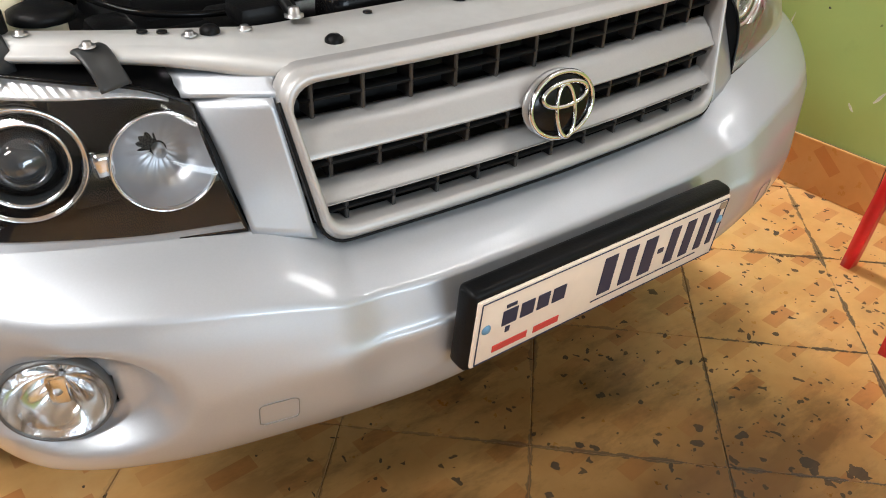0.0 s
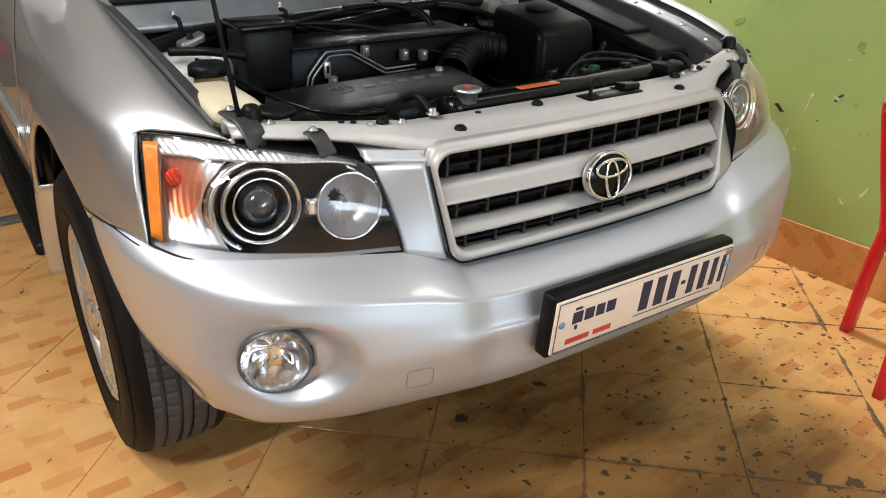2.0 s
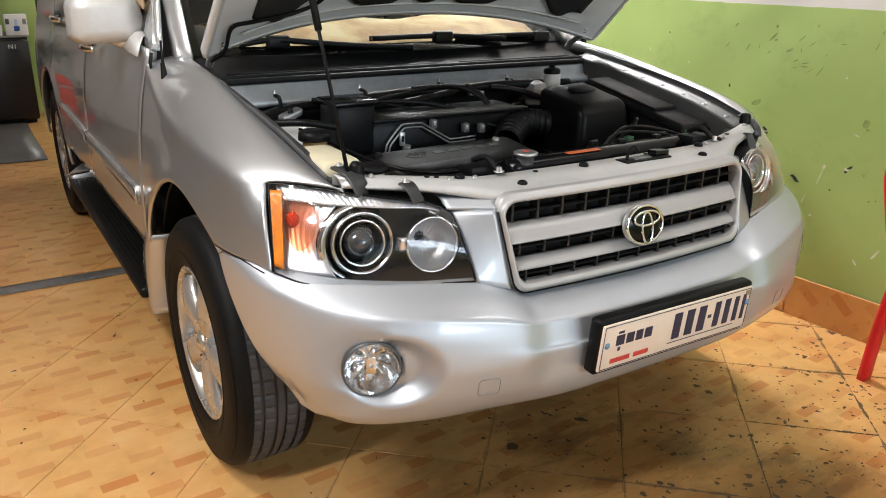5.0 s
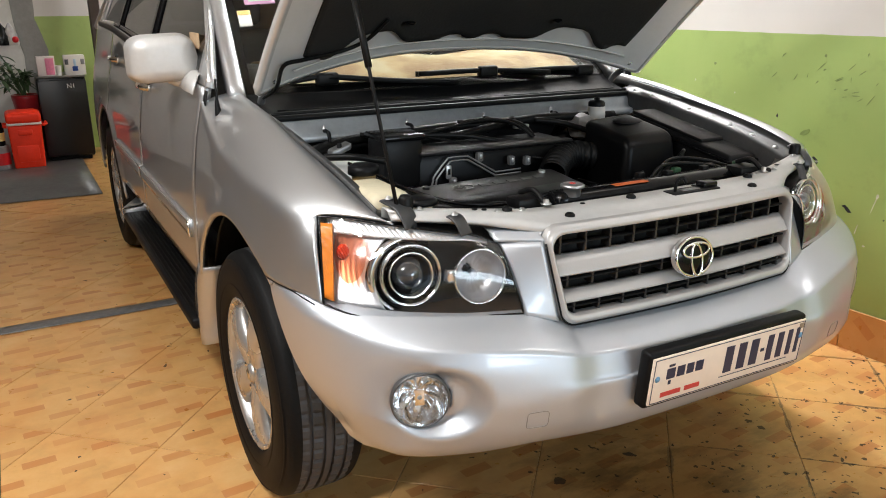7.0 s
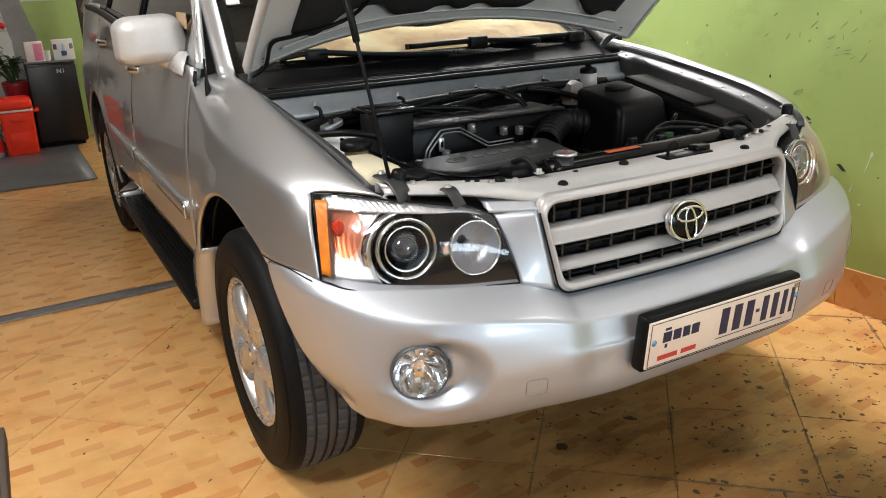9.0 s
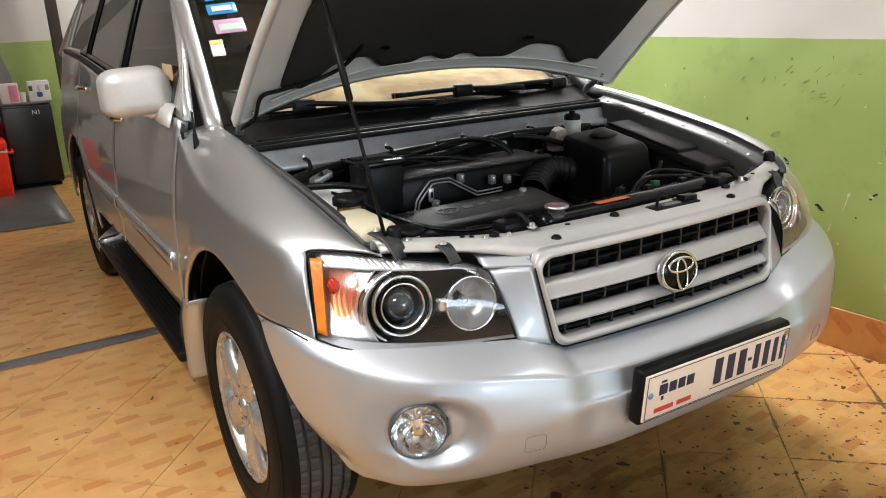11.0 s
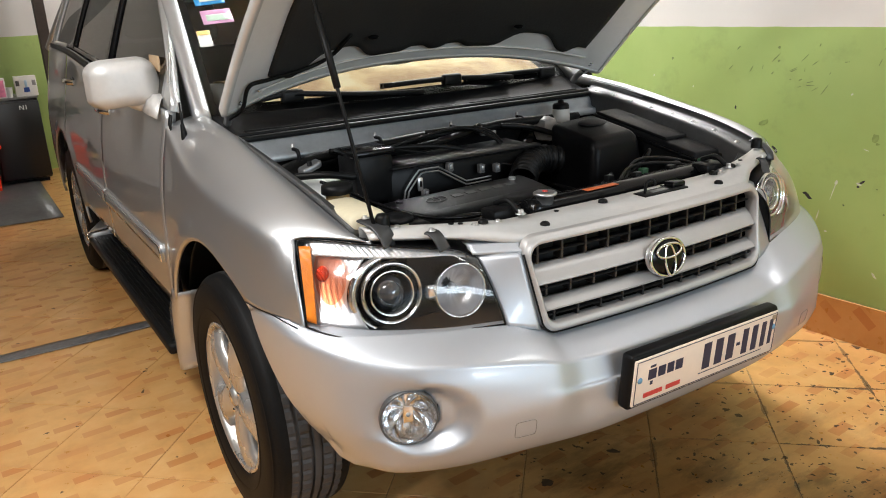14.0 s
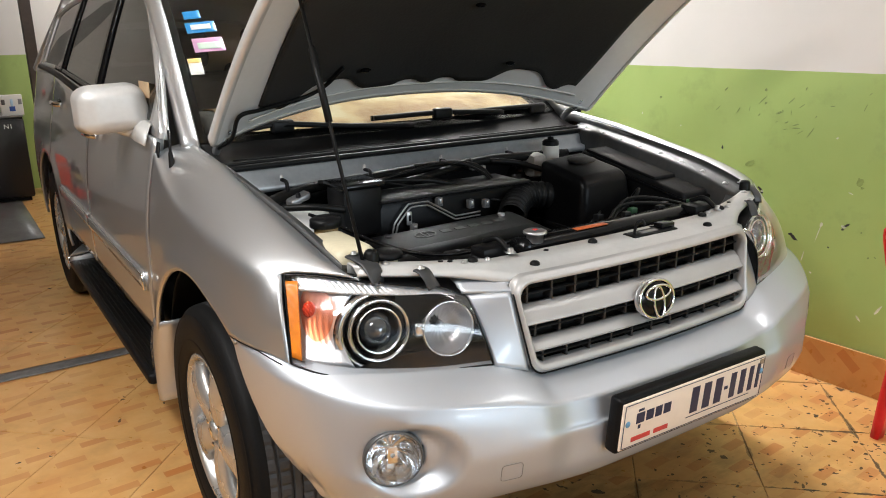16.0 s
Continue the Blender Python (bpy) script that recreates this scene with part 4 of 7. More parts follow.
# bonnet latch set in an opening of the support
bm = bm_new()
box(bm, 0.035, 0.195, 0.268, 0.312, 0.902, 0.9132, 0.003)
latch = part("bonnet_latch", bm, BLACK, car, "black bonnet latch in its opening", True)
box_part("latch_plate", (0.075, 0.135, 0.280, 0.296, 0.908, 0.9155), WORN_STEEL, latch, "bare steel latch plate", 0.002)
tube("latch_hook", [(0.055, 0.29, 0.908), (0.058, 0.287, 0.940), (0.070, 0.280, 0.948), (0.078, 0.275, 0.935)], 0.004, BLACK, latch, "black hook")
box_part("latch_lever", (0.150, 0.20, 0.282, 0.314, 0.908, 0.926), BLACK_GLOSS, latch, "", 0.005)


# headlamps
LOW = spline([(0.844, 0.398, 0.748), (0.80, 0.334, 0.736), (0.72, 0.283, 0.729), (0.60, 0.240, 0.724), (0.460, 0.199, 0.720)], 40)
HIGH = spline([(0.814, 0.486, 0.918), (0.762, 0.440, 0.917), (0.69, 0.376, 0.908), (0.60, 0.315, 0.897), (0.53, 0.288, 0.884), (0.478, 0.274, 0.858)], 40)


def lamp_surface(back=0.0, bulge=0.022, n=24, lo=0.0, hi=1.0, u0=0.0, u1=1.0):
    v = np.linspace(lo, hi, n)[:, None, None]
    i = np.linspace(u0, u1, 40) * 39
    k = np.arange(40)
    A = np.stack([np.interp(i, k, LOW[:, j]) for j in range(3)], 1)
    B = np.stack([np.interp(i, k, HIGH[:, j]) for j in range(3)], 1)
    P = A[None] * (1 - v) + B[None] * v
    w = 2.3 * v[..., 0] * (1 - v[..., 0] ** 3) * (0.15 + 0.85 * step(0.0, 0.42, i / 39)[None])
    P = P.copy()
    P[..., 1] += back - bulge * w
    P[..., 0] += 0.35 * bulge * w
    # the deep back of the housing reaches behind the grille panel
    P[..., 0] -= 0.09 * (back > 0.1) * (i / 39)[None] ** 3
    return P


def ribs_material(name, color, metal, rough, pitch, relief=0.13):
    m = material(name, color, rough, metal)
    n = Nodes(m)
    sep = n.t.nodes.new("ShaderNodeSeparateXYZ")
    co = n.coords()
    n.link(co, sep.inputs[0])
    slant = n.maths("MULTIPLY_ADD", sep.outputs[2], 0.45, sep.outputs[0])
    fine = n.noise(co, 45.0, 2.0)
    n.color(n.ramp(fine, [(0.35, tuple(c * 0.72 for c in color)), (0.65, color)]))
    n.bump(n.maths("SINE", n.maths("MULTIPLY", slant, pitch)), relief, 0.004)
    return m


RIBS = ribs_material("ribbed_reflector", (0.90, 0.90, 0.90), 0.55, 0.28, 620.0)
AMBER_RIBS = ribs_material("amber_bulb_cover", (0.85, 0.16, 0.05), 0.2, 0.25, 1000.0, 0.3)
AMBER_FILTER = clear_lens("amber_filter", (1.0, 0.52, 0.34), rough=0.12)
BOWL = material("bright_bowl_chrome", (0.60, 0.60, 0.615), 0.36, 0.7)
AMBER_STRIP = ribs_material("amber_reflector_strip", (0.92, 0.26, 0.010), 0.0, 0.35, 420.0, 0.06)
for s in (-1, 1):
    S = np.array([s, 1.0, 1.0])
    fl = s < 0
    shell_ = lamp_surface(0.115, 0.0)
    lamp = sheet("headlamp", shell_ * S, LAMP_BLACK, car, "clear headlamp with projector, reflector and amber indicator", 0.004, flip=not fl)
    # closing walls of the housing, and the dark rim round the lens
    front, backp = lamp_surface(0.004), lamp_surface(0.115, 0.0)
    edge = lambda P: np.vstack([P[0], P[1:-1, -1], P[-1][::-1], P[1:-1, 0][::-1]])
    sheet("housing_wall", np.stack([edge(front), edge(backp)]) * S, LAMP_BLACK, lamp, "", close_v=True, flip=fl)
    sweep("lens_rim", edge(lamp_surface(0.002)) * S, round_profile(0.0024, 8), BLACK_GLOSS, lamp, "dark rim of the lens", up=(0, 1, 0), closed=True)
    sheet("lens", lamp_surface() * S, CLEAR, lamp, "clear polycarbonate lens", flip=fl)
    # amber strip and ribbed indicator reflector at the outer end
    sheet("amber_strip", lamp_surface(0.010, 0.018, 14, 0.07, 0.92, 0.012, 0.105) * S, AMBER_STRIP, lamp, "amber side reflector", 0.004, flip=not fl)
    # the reflector ends along a curve round the projector
    P = lamp_surface(0.034, 0.014, 18, 0.04, 0.97, 0.10, 0.46)
    vv = np.linspace(0.04, 0.97, 18)
    for r in range(18):
        end = 0.375 + 0.09 * ((vv[r] - 0.52) / 0.48) ** 2
        P[r] = lamp_surface(0.034, 0.014, 2, vv[r], vv[r], 0.10, end)[0]
    # the bowl sinks behind the lens towards its middle
    for r in range(18):
        dip = 0.030 * math.sin(np.pi * min(1.0, max(0.0, (vv[r] - 0.02) / 0.96))) * np.sin(np.pi * np.linspace(0.06, 0.94, 40)) ** 0.7
        P[r, :, 1] += dip
        P[r, :, 1] += 0.0009 * (np.arange(40) % 4 == 0)
    sheet("indicator_reflector", P * S, BOWL, lamp, "fluted chrome indicator reflector", 0.003, flip=not fl)
    P = lamp_surface(0.022, 0.014, 8, 0.80, 0.985, 0.105, 0.92)
    thin = np.linspace(0.15, 1.0, 40)[None, :, None] ** 1.5
    sheet("top_reflector", (P * (1 - thin * 0.75) + P[-1:] * thin * 0.75) * S, RIBS, lamp, "ribbed chrome strip", 0.003, flip=not fl)
    disc = [[lamp_surface(0.024, 0.014, 2, 0.60 + 0.30 * r * math.sin(t), 0.60 + 0.30 * r * math.sin(t), 0.222 + 0.095 * r * math.cos(t), 0.222 + 0.095 * r * math.cos(t))[0, 0] for r in (0.02, 0.35, 0.7, 1.0)] for t in np.linspace(0, 2 * np.pi, 28, endpoint=False)]
    sheet("indicator_filter", np.array(disc) * S, AMBER_FILTER, lamp, "see-through amber indicator filter", close_u=True, flip=not fl)
    c0 = lamp_surface(0.050, 0.014, 2, 0.60, 0.60, 0.215, 0.215)[0, 0]
    bm = bm_new()
    bmesh.ops.create_uvsphere(bm, u_segments=20, v_segments=12, radius=1.0, matrix=Matrix.Translation(c0 * S) @ Matrix.Diagonal((0.015, 0.012, 0.018, 1)))
    part("indicator_bulb", bm, AMBER_RIBS, lamp, "orange indicator bulb", True)
    # projector
    aim = pose(0, 0, 0, 0, 0, -90 + (9 if s > 0 else -9)) @ pose(0, 0, 0, 0, -8, 0)
    at = Matrix.Translation((s * 0.660, 0.345, 0.798)) @ aim
    lathe("projector_bezel", [(0.072, -0.040), (0.0715, 0.0), (0.069, 0.004), (0.066, 0.004), (0.063, 0.0)], REFLECTOR, lamp, "chrome projector bezel", at, 48)
    lathe("projector_bowl", [(0.064, 0.000), (0.060, -0.008), (0.055, -0.040), (0.042, -0.050), (0.0, -0.052)], BLACK_GLOSS, lamp, "black projector bowl", at, 48)
    lathe("projector_ring", [(0.053, -0.012), (0.052, 0.000), (0.0495, 0.002), (0.046, -0.004), (0.043, -0.03)], REFLECTOR, lamp, "chrome inner ring", at, 48)
    lathe("projector_lens", [(0.0, 0.008), (0.011, 0.0065), (0.022, 0.001), (0.031, -0.008), (0.036, -0.020), (0.037, -0.03)], GLASS_BALL, lamp, "glass projector lens", at, 36)
    # smooth chrome crescent between projector and indicator, and the link to the beam lamp
    span = np.linspace(1.75, 4.75, 40) if s < 0 else np.linspace(-1.6, 1.4, 40)
    inner = np.array([tuple(at @ Vector((-0.008, 0.0765 * math.cos(t), 0.0765 * math.sin(t)))) for t in span])
    wide = 0.012 + 0.014 * np.sin(np.linspace(0, np.pi, 40))
    middle = np.array([tuple(at @ Vector((0.004, (0.0765 + w * 0.5) * math.cos(t), (0.0765 + w * 0.5) * math.sin(t)))) for t, w in zip(span, wide)])
    outer = np.array([tuple(at @ Vector((-0.006, (0.0765 + w) * math.cos(t), (0.0765 + w) * math.sin(t)))) for t, w in zip(span, wide)])
    sheet("chrome_crescent", np.stack([inner, middle, outer]), REFLECTOR, lamp, "smooth chrome crescent", 0.002, flip=s > 0)
    bm = bm_new()
    box(bm, min(s * 0.570, s * 0.594), max(s * 0.570, s * 0.594), 0.300, 0.322, 0.776, 0.812, 0.008, seg=3)
    part("bezel_link", bm, REFLECTOR, lamp, "chrome link", True)
    # main beam reflector
    at = Matrix.Translation((s * 0.517, 0.292, 0.788)) @ aim
    lathe("beam_ring", [(0.0640, -0.004), (0.0635, 0.006), (0.0615, 0.009), (0.0590, 0.007), (0.0580, 0.0)], REFLECTOR, lamp, "chrome ring of the main beam", at, 56)
    prof = spline([(0.0585, 0.003), (0.0555, -0.014), (0.046, -0.034), (0.028, -0.048), (0.010, -0.053)], 16)
    bowl = [[tuple(at @ Vector((p[1] + 0.0006 * math.sin(k * math.pi / 2) * math.sin(np.pi * min(1.0, p[0] / 0.0585)), p[0] * math.cos(2 * np.pi * k / 72), p[0] * math.sin(2 * np.pi * k / 72)))) for p in prof] for k in range(72)]
    sheet("beam_reflector", bowl, BOWL, lamp, "fluted chrome reflector", close_u=True)
    lathe("beam_bulb", [(0.0, -0.026), (0.006, -0.028), (0.008, -0.034), (0.008, -0.053)], STEEL, lamp, "steel bulb shield", at, 16)
    lathe("beam_body", [(0.0612, 0.006), (0.063, -0.01), (0.060, -0.05)], BLACK_GLOSS, lamp, "", at, 40)

# fog lamps in their pockets
for s in (-1, 1):
    aim = pose(0, 0, 0, 0, 0, -90 + s * 20)
    at = Matrix.Translation((s * 0.713, 0.205, 0.572)) @ aim
    # the rim's dark colour stands for the thin shadow round the lamp
    fog = lathe("fog_lamp", [(0.060, -0.03), (0.0645, -0.010), (0.0640, 0.0), (0.0622, 0.004), (0.060, 0.004), (0.0585, 0.0)], SHADED_GREY, car, "round clear fog lamp set in the bumper", at, 40)
    # bowl broken into radial flutes
    prof = spline([(0.059, 0.002), (0.055, -0.012), (0.042, -0.032), (0.022, -0.044), (0.004, -0.046)], 14)
    bowl = [[tuple(at @ Vector((p[1] + 0.0022 * math.cos(k * np.pi / 3) * math.sin(np.pi * min(1.0, p[0] / 0.059)), p[0] * math.cos(2 * np.pi * k / 42), p[0] * math.sin(2 * np.pi * k / 42)))) for p in prof] for k in range(42)]
    sheet("fog_reflector", bowl, REFLECTOR, fog, "fluted chrome reflector", close_u=True)
    box_part("fog_shade", (-0.020, 0.020, -0.011, 0.011, -0.003, 0.003), REFLECTOR, fog, "bulb shade", 0.002).matrix_basis = at @ pose(-0.018, 0, 0, 0, 90, 0)
    lathe("fog_bulb", [(0.0, -0.012), (0.005, -0.014), (0.007, -0.020), (0.006, -0.044)], STEEL, fog, "", at, 14)
    lathe("fog_lens", [(0.060, 0.002), (0.055, 0.004), (0.042, 0.007), (0.022, 0.0095), (0.0, 0.0105)], CLEAR, fog, "clear glass lens", at, 40)

# towing eye covers: a fine seam round a square on the bumper skin
def bumper_at(x, z):
    """Place on the bumper skin, and its outward normal."""
    i = int(np.argmin(np.abs(plan[:, 0] - x) + (np.abs(plan[:, 1]) > 0.36) * 9))
    j = int(np.argmin(np.abs(BUMP[i, 12:, 2] - z))) + 12
    p = BUMP[i, j]
    n = np.cross(BUMP[min(i + 1, len(plan) - 1), j] - BUMP[i - 1, j], BUMP[i, j + 1] - BUMP[i, j - 1])
    n = n / np.linalg.norm(n)
    return p, n if n[1] < 0 else -n


SEAM = material("seam_shadow_gap", (0.22, 0.22, 0.21), 0.6)
for s in (-1, 1):
    L = rounded_loop(0.024, 0.024, -0.020, 0.020, 0.008, 5)
    P = []
    for dx, dz in L:
        p, n = bumper_at(s * 0.490 + dx, 0.520 + dz)
        z = 0.520 + dz
        q = np.array([s * 0.490 + dx, p[1] + (0.18 * s) * (s * 0.490 + dx - p[0]), z])
        P.append(q + n * 0.0005)
    sweep("tow_cover_seam", P, round_profile(0.0007, 6), SEAM, car, "thin seam of the towing eye cover", up=(0, 1, 0), closed=True)

# number plate in a black holder; its writing is plain bars
PLATE = pose(0.006, 0.038, 0.574, 4, 1.5, 1.0)
bm = bm_new()
box(bm, -0.263, 0.263, -0.014, 0.022, -0.069, 0.069, 0.010, seg=3)
holder = part("plate_holder", bm, BLACK, car, "black plastic number plate holder", True)
holder.matrix_basis = PLATE
bm = bm_new()
box(bm, -0.256, 0.256, -0.0185, -0.012, -0.058, 0.058, 0.003)
plate = part("number_plate", bm, worn("plate_cream", (0.82, 0.69, 0.57), 0.42, 0.0, 0.05, 9.0, 0.04), car, "cream number plate with dark bars", True)
plate.matrix_basis = PLATE
INK, RED_INK, BLUE = material("dark_blue_ink", (0.025, 0.027, 0.06), 0.5), material("red_ink", (0.55, 0.05, 0.04), 0.5), worn("blue_screw_cap", (0.14, 0.30, 0.45), 0.4)


def bar(x0, x1, z0, z1, mat, name="bar"):
    bm = bm_new()
    box(bm, x0, x1, -0.0198, -0.0184, z0, z1, 0.0005, seg=1)
    part(name, bm, mat, plate)


for x0, x1 in ((-0.030, 0.006), (0.014, 0.050), (0.057, 0.093), (0.116, 0.146), (0.153, 0.183), (0.190, 0.216), (0.221, 0.243)):
    bar(x0 + 0.0045, x1 - 0.0045, -0.028, 0.040, INK)
bar(0.098, 0.111, 0.001, 0.010, INK)
bar(-0.036, 0.205, -0.0375, -0.0355, INK)
for x0, x1, z0, z1 in ((-0.212, -0.186, 0.000, 0.026), (-0.180, -0.156, 0.000, 0.026), (-0.150, -0.128, 0.000, 0.026), (-0.122, -0.098, 0.000, 0.026), (-0.208, -0.190, 0.030, 0.036), (-0.204, -0.196, -0.014, -0.004)):
    bar(x0, x1, z0, z1, INK)
bar(-0.222, -0.160, -0.043, -0.031, RED_INK)
bar(-0.148, -0.100, -0.043, -0.031, RED_INK)
for zz0, zz1, x0, x1 in ((0.0525, 0.0545, -0.251, 0.251), (-0.0545, -0.0525, -0.251, 0.251), (-0.0525, 0.0525, -0.2515, -0.2495), (-0.0525, 0.0525, 0.2495, 0.2515)):
    bar(x0, x1, zz0, zz1, INK, "border_line")
bar(0.232, 0.249, 0.036, 0.050, worn("sticker_brown", (0.30, 0.22, 0.15), 0.5), "sticker")
for x, z in ((-0.238, 0.006), (0.243, 0.016)):
    lathe("plate_screw", [(0.0, 0.0225), (0.004, 0.022), (0.0075, 0.0195), (0.008, 0.018)], BLUE, plate, "blue plate screw", Matrix.Translation((x, 0, z)) @ pose(0, 0, 0, 0, 0, -90), 14)

# ---- engine bay ----
RESERVOIR = worn("aged_white_plastic", (0.62, 0.56, 0.40), 0.45, 0.0, 0.12, 7.0, 0.05, Subsurface_Weight=0.0)
LABEL_ORANGE = material("orange_label", (0.55, 0.12, 0.03), 0.5)
WHITE_MARK = material("moulded_grey_marks", (0.045, 0.045, 0.045), 0.4)
box_part("bay_floor", (-0.66, 0.66, 0.32, 1.20, 0.40, 0.43), DARK, car, "dark engine bay underside")
for s in (-1, 1):
    # inner wing: a flanged wall that follows the wing's top edge
    rows = []
    for y in np.linspace(0.42, 1.22, 24):
        zt, xi = float(fender_top(y)), float(fender_in(y))
        xe = float(fender_column(y)[-3][0]) if y > 0.5 else xi
        rows.append([[s * (xe - 0.002), y, zt - 0.014], [s * (xe * 0.5 + xi * 0.5), y, zt - 0.016], [s * (xi + 0.002), y, zt - 0.020], [s * (xi - 0.004), y, zt - 0.03], [s * (xi - 0.012), y, zt - 0.036], [s * (xi - 0.040), y, zt - 0.040], [s * (xi - 0.046), y, zt - 0.05], [s * (xi - 0.050), y, zt - 0.10], [s * (xi - 0.075), y, 0.72], [s * (xi - 0.08), y, 0.44]])
    # flange coloured dark for the shade under the bonnet
    flange = sheet("inner_wing", rows, SHADED_GREY, car, "inner wing flange, its paint darkened for shade", 0.003, flip=s < 0)
    for y in np.arange(0.50, 1.2, 0.095) if s > 0 else ():
        zt, xi = float(fender_top(y)), float(fender_in(y))
        lathe("wing_bolt", [(0.0, 0.006), (0.005, 0.006), (0.006, 0.003), (0.009, 0.002), (0.009, 0.0)], STEEL, flange, "steel bolt", Matrix.Translation((s * (xi - 0.027), y, zt - 0.040)) @ pose(0, 0, 0, 0, -90, 0), 8)
    cap = [(0.0, 0.03), (0.035, 0.03), (0.055, 0.022), (0.085, 0.018), (0.105, 0.0), (0.11, -0.08)]
    lathe("strut_tower", cap, PAINT_MATT, car, "silver suspension strut tower", Matrix.Translation((s * 0.56, 1.02, 0.905)) @ pose(0, 0, 0, 0, -90, 0), 28)
    lathe("strut_nut", [(0.0, 0.03), (0.012, 0.03), (0.014, 0.0), (0.03, -0.004)], DARK, car, "", Matrix.Translation((s * 0.56, 1.02, 0.935)) @ pose(0, 0, 0, 0, -90, 0), 10)
box_part("slam_panel_duct", (-0.62, 0.62, 0.345, 0.40, 0.45, 0.875), DARK, car, "dark radiator core", 0.01)

# bulkhead, its bright ledge, the rubber seal and the cowl
xs = np.linspace(-0.70, 0.70, 41)
bow = 0.006 * (xs / 0.70) ** 2
rows = [np.stack([xs, 1.215 - bow, np.full(41, 1.030)], 1), np.stack([xs, 1.195 - bow, np.full(41, 1.027)], 1), np.stack([xs, 1.185 - bow, np.full(41, 1.020)], 1), np.stack([xs, 1.172 - bow, np.full(41, 0.988)], 1),
        np.stack([xs, 1.150 - bow, np.full(41, 0.984)], 1), np.stack([xs, 1.146 - bow, np.full(41, 0.972)], 1), np.stack([xs, 1.150 - bow, np.full(41, 0.962)], 1)]
sheet("bulkhead", rows, GREY_METAL, car, "grey painted bulkhead with a rolled ledge", 0.004)
sheet("lower_bulkhead", [np.stack([xs, 1.160 - bow, np.full(41, 0.966)], 1), np.stack([xs, 1.17 - bow, np.full(41, 0.44)], 1)], DARK, car, "dark bulkhead insulation", 0.01)
for dz, r in ((0.0, 0.010), (0.014, 0.007)):
    sweep("bonnet_seal", np.stack([xs, 1.193 - bow + dz * 1.2, np.full(41, 1.034 + dz * 0.8)], 1), round_profile(r, 8), RUBBER, car, "black rubber bonnet seal")
rows = []
for v in np.linspace(0, 1, 8):
    bowv = bow * (1 - v) + (-0.10 * (xs / 0.70) ** 2) * v
    rows.append(np.stack([xs * (1 + 0.04 * v), 1.212 - bowv + 0.075 * v, np.full(41, 1.040 + 0.056 * v - 0.010 * math.sin(v * np.pi))], 1))
cowl = sheet("cowl_panel", rows, BLACK, car, "black plastic cowl under the windscreen", 0.004)
# a step along the cowl, in two raised lengths
for x0, x1 in ((-0.66, 0.10), (0.16, 0.66)):
    xx = np.linspace(x0, x1, 20)
    sweep("cowl_step", np.stack([xx, 1.232 + 0.012 * (xx / 0.7) ** 2, np.full(20, 1.050)], 1), [(-0.016, -0.006), (0.016, -0.004), (0.014, 0.004), (-0.013, 0.001)], BLACK, cowl)

# wipers lie along the foot of the windscreen
WIPERS = ([(-0.58, 1.330, 1.128), (-0.467, 1.310, 1.140), (-0.25, 1.285, 1.120), (-0.01, 1.262, 1.106)],
          [(-0.146, 1.290, 1.136), (0.127, 1.290, 1.137), (0.395, 1.285, 1.120)],
          [(0.20, 1.295, 1.128), (0.45, 1.320, 1.128), (0.62, 1.345, 1.124)])
for pts, hub in zip(WIPERS, ((-0.467, 1.315, 1.132), (0.127, 1.290, 1.132), (0.60, 1.335, 1.115))):
    arm = sweep("wiper_arm", spline(pts, 20), [(-0.011, -0.008), (0.011, -0.008), (0.008, 0.007), (-0.008, 0.007)], BLACK, car, "black wiper arm")
    sweep("wiper_blade", spline([(p[0], p[1] + 0.022, p[2] - 0.002) for p in pts], 20), [(-0.005, -0.010), (0.005, -0.010), (0.007, 0.007), (-0.007, 0.007)], RUBBER, arm, "")
    bm = bm_new()
    box(bm, hub[0] - 0.038, hub[0] + 0.038, hub[1] - 0.016, hub[1] + 0.014, hub[2] - 0.02, hub[2] + 0.020, 0.009, seg=3)
    part("wiper_pivot", bm, BLACK, arm, "", True)

# engine cover with raised plain marks
M = pose(-0.215, 0.620, 0.853, 7, 0, 3)
bm = bm_new()
box(bm, -0.265, 0.265, -0.150, 0.155, -0.06, 0.018, 0.022, seg=3)
COVER = worn("engine_cover_plastic", (0.0028, 0.0028, 0.003), 0.35, 0.0, 0.3, 12.0, 0.1, 200.0, Specular_IOR_Level=0.12)
cover = part("engine_cover", bm, COVER, car, "glossy black engine cover with pale raised marks", True)
cover.matrix_basis = M
for z0, y0, y1 in ((0.012, -0.135, -0.08), (0.012, -0.05, 0.02)):
    bm = bm_new()
    box(bm, -0.225, 0.225, y0, y1, z0, z0 + 0.011, 0.006)
    part("cover_step", bm, COVER, cover, "", True)
for k in range(5):
    bm = bm_new()
    box(bm, -0.045 + k * 0.048, -0.012 + k * 0.048, 0.078, 0.098, 0.0175, 0.0195, 0.0006, seg=1)
    part("cover_mark", bm, WHITE_MARK, cover)
a = np.linspace(0, 2 * np.pi, 32, endpoint=False)
sweep("cover_oval", np.stack([-0.10 + 0.032 * np.cos(a), 0.088 + 0.018 * np.sin(a), np.full(32, 0.019)], 1), round_profile(0.0022, 6), WHITE_MARK, cover, closed=True)
sweep("cover_oval", np.stack([-0.10 + 0.008 * np.cos(a), 0.088 + 0.017 * np.sin(a), np.full(32, 0.019)], 1), round_profile(0.002, 6), WHITE_MARK, cover, closed=True)
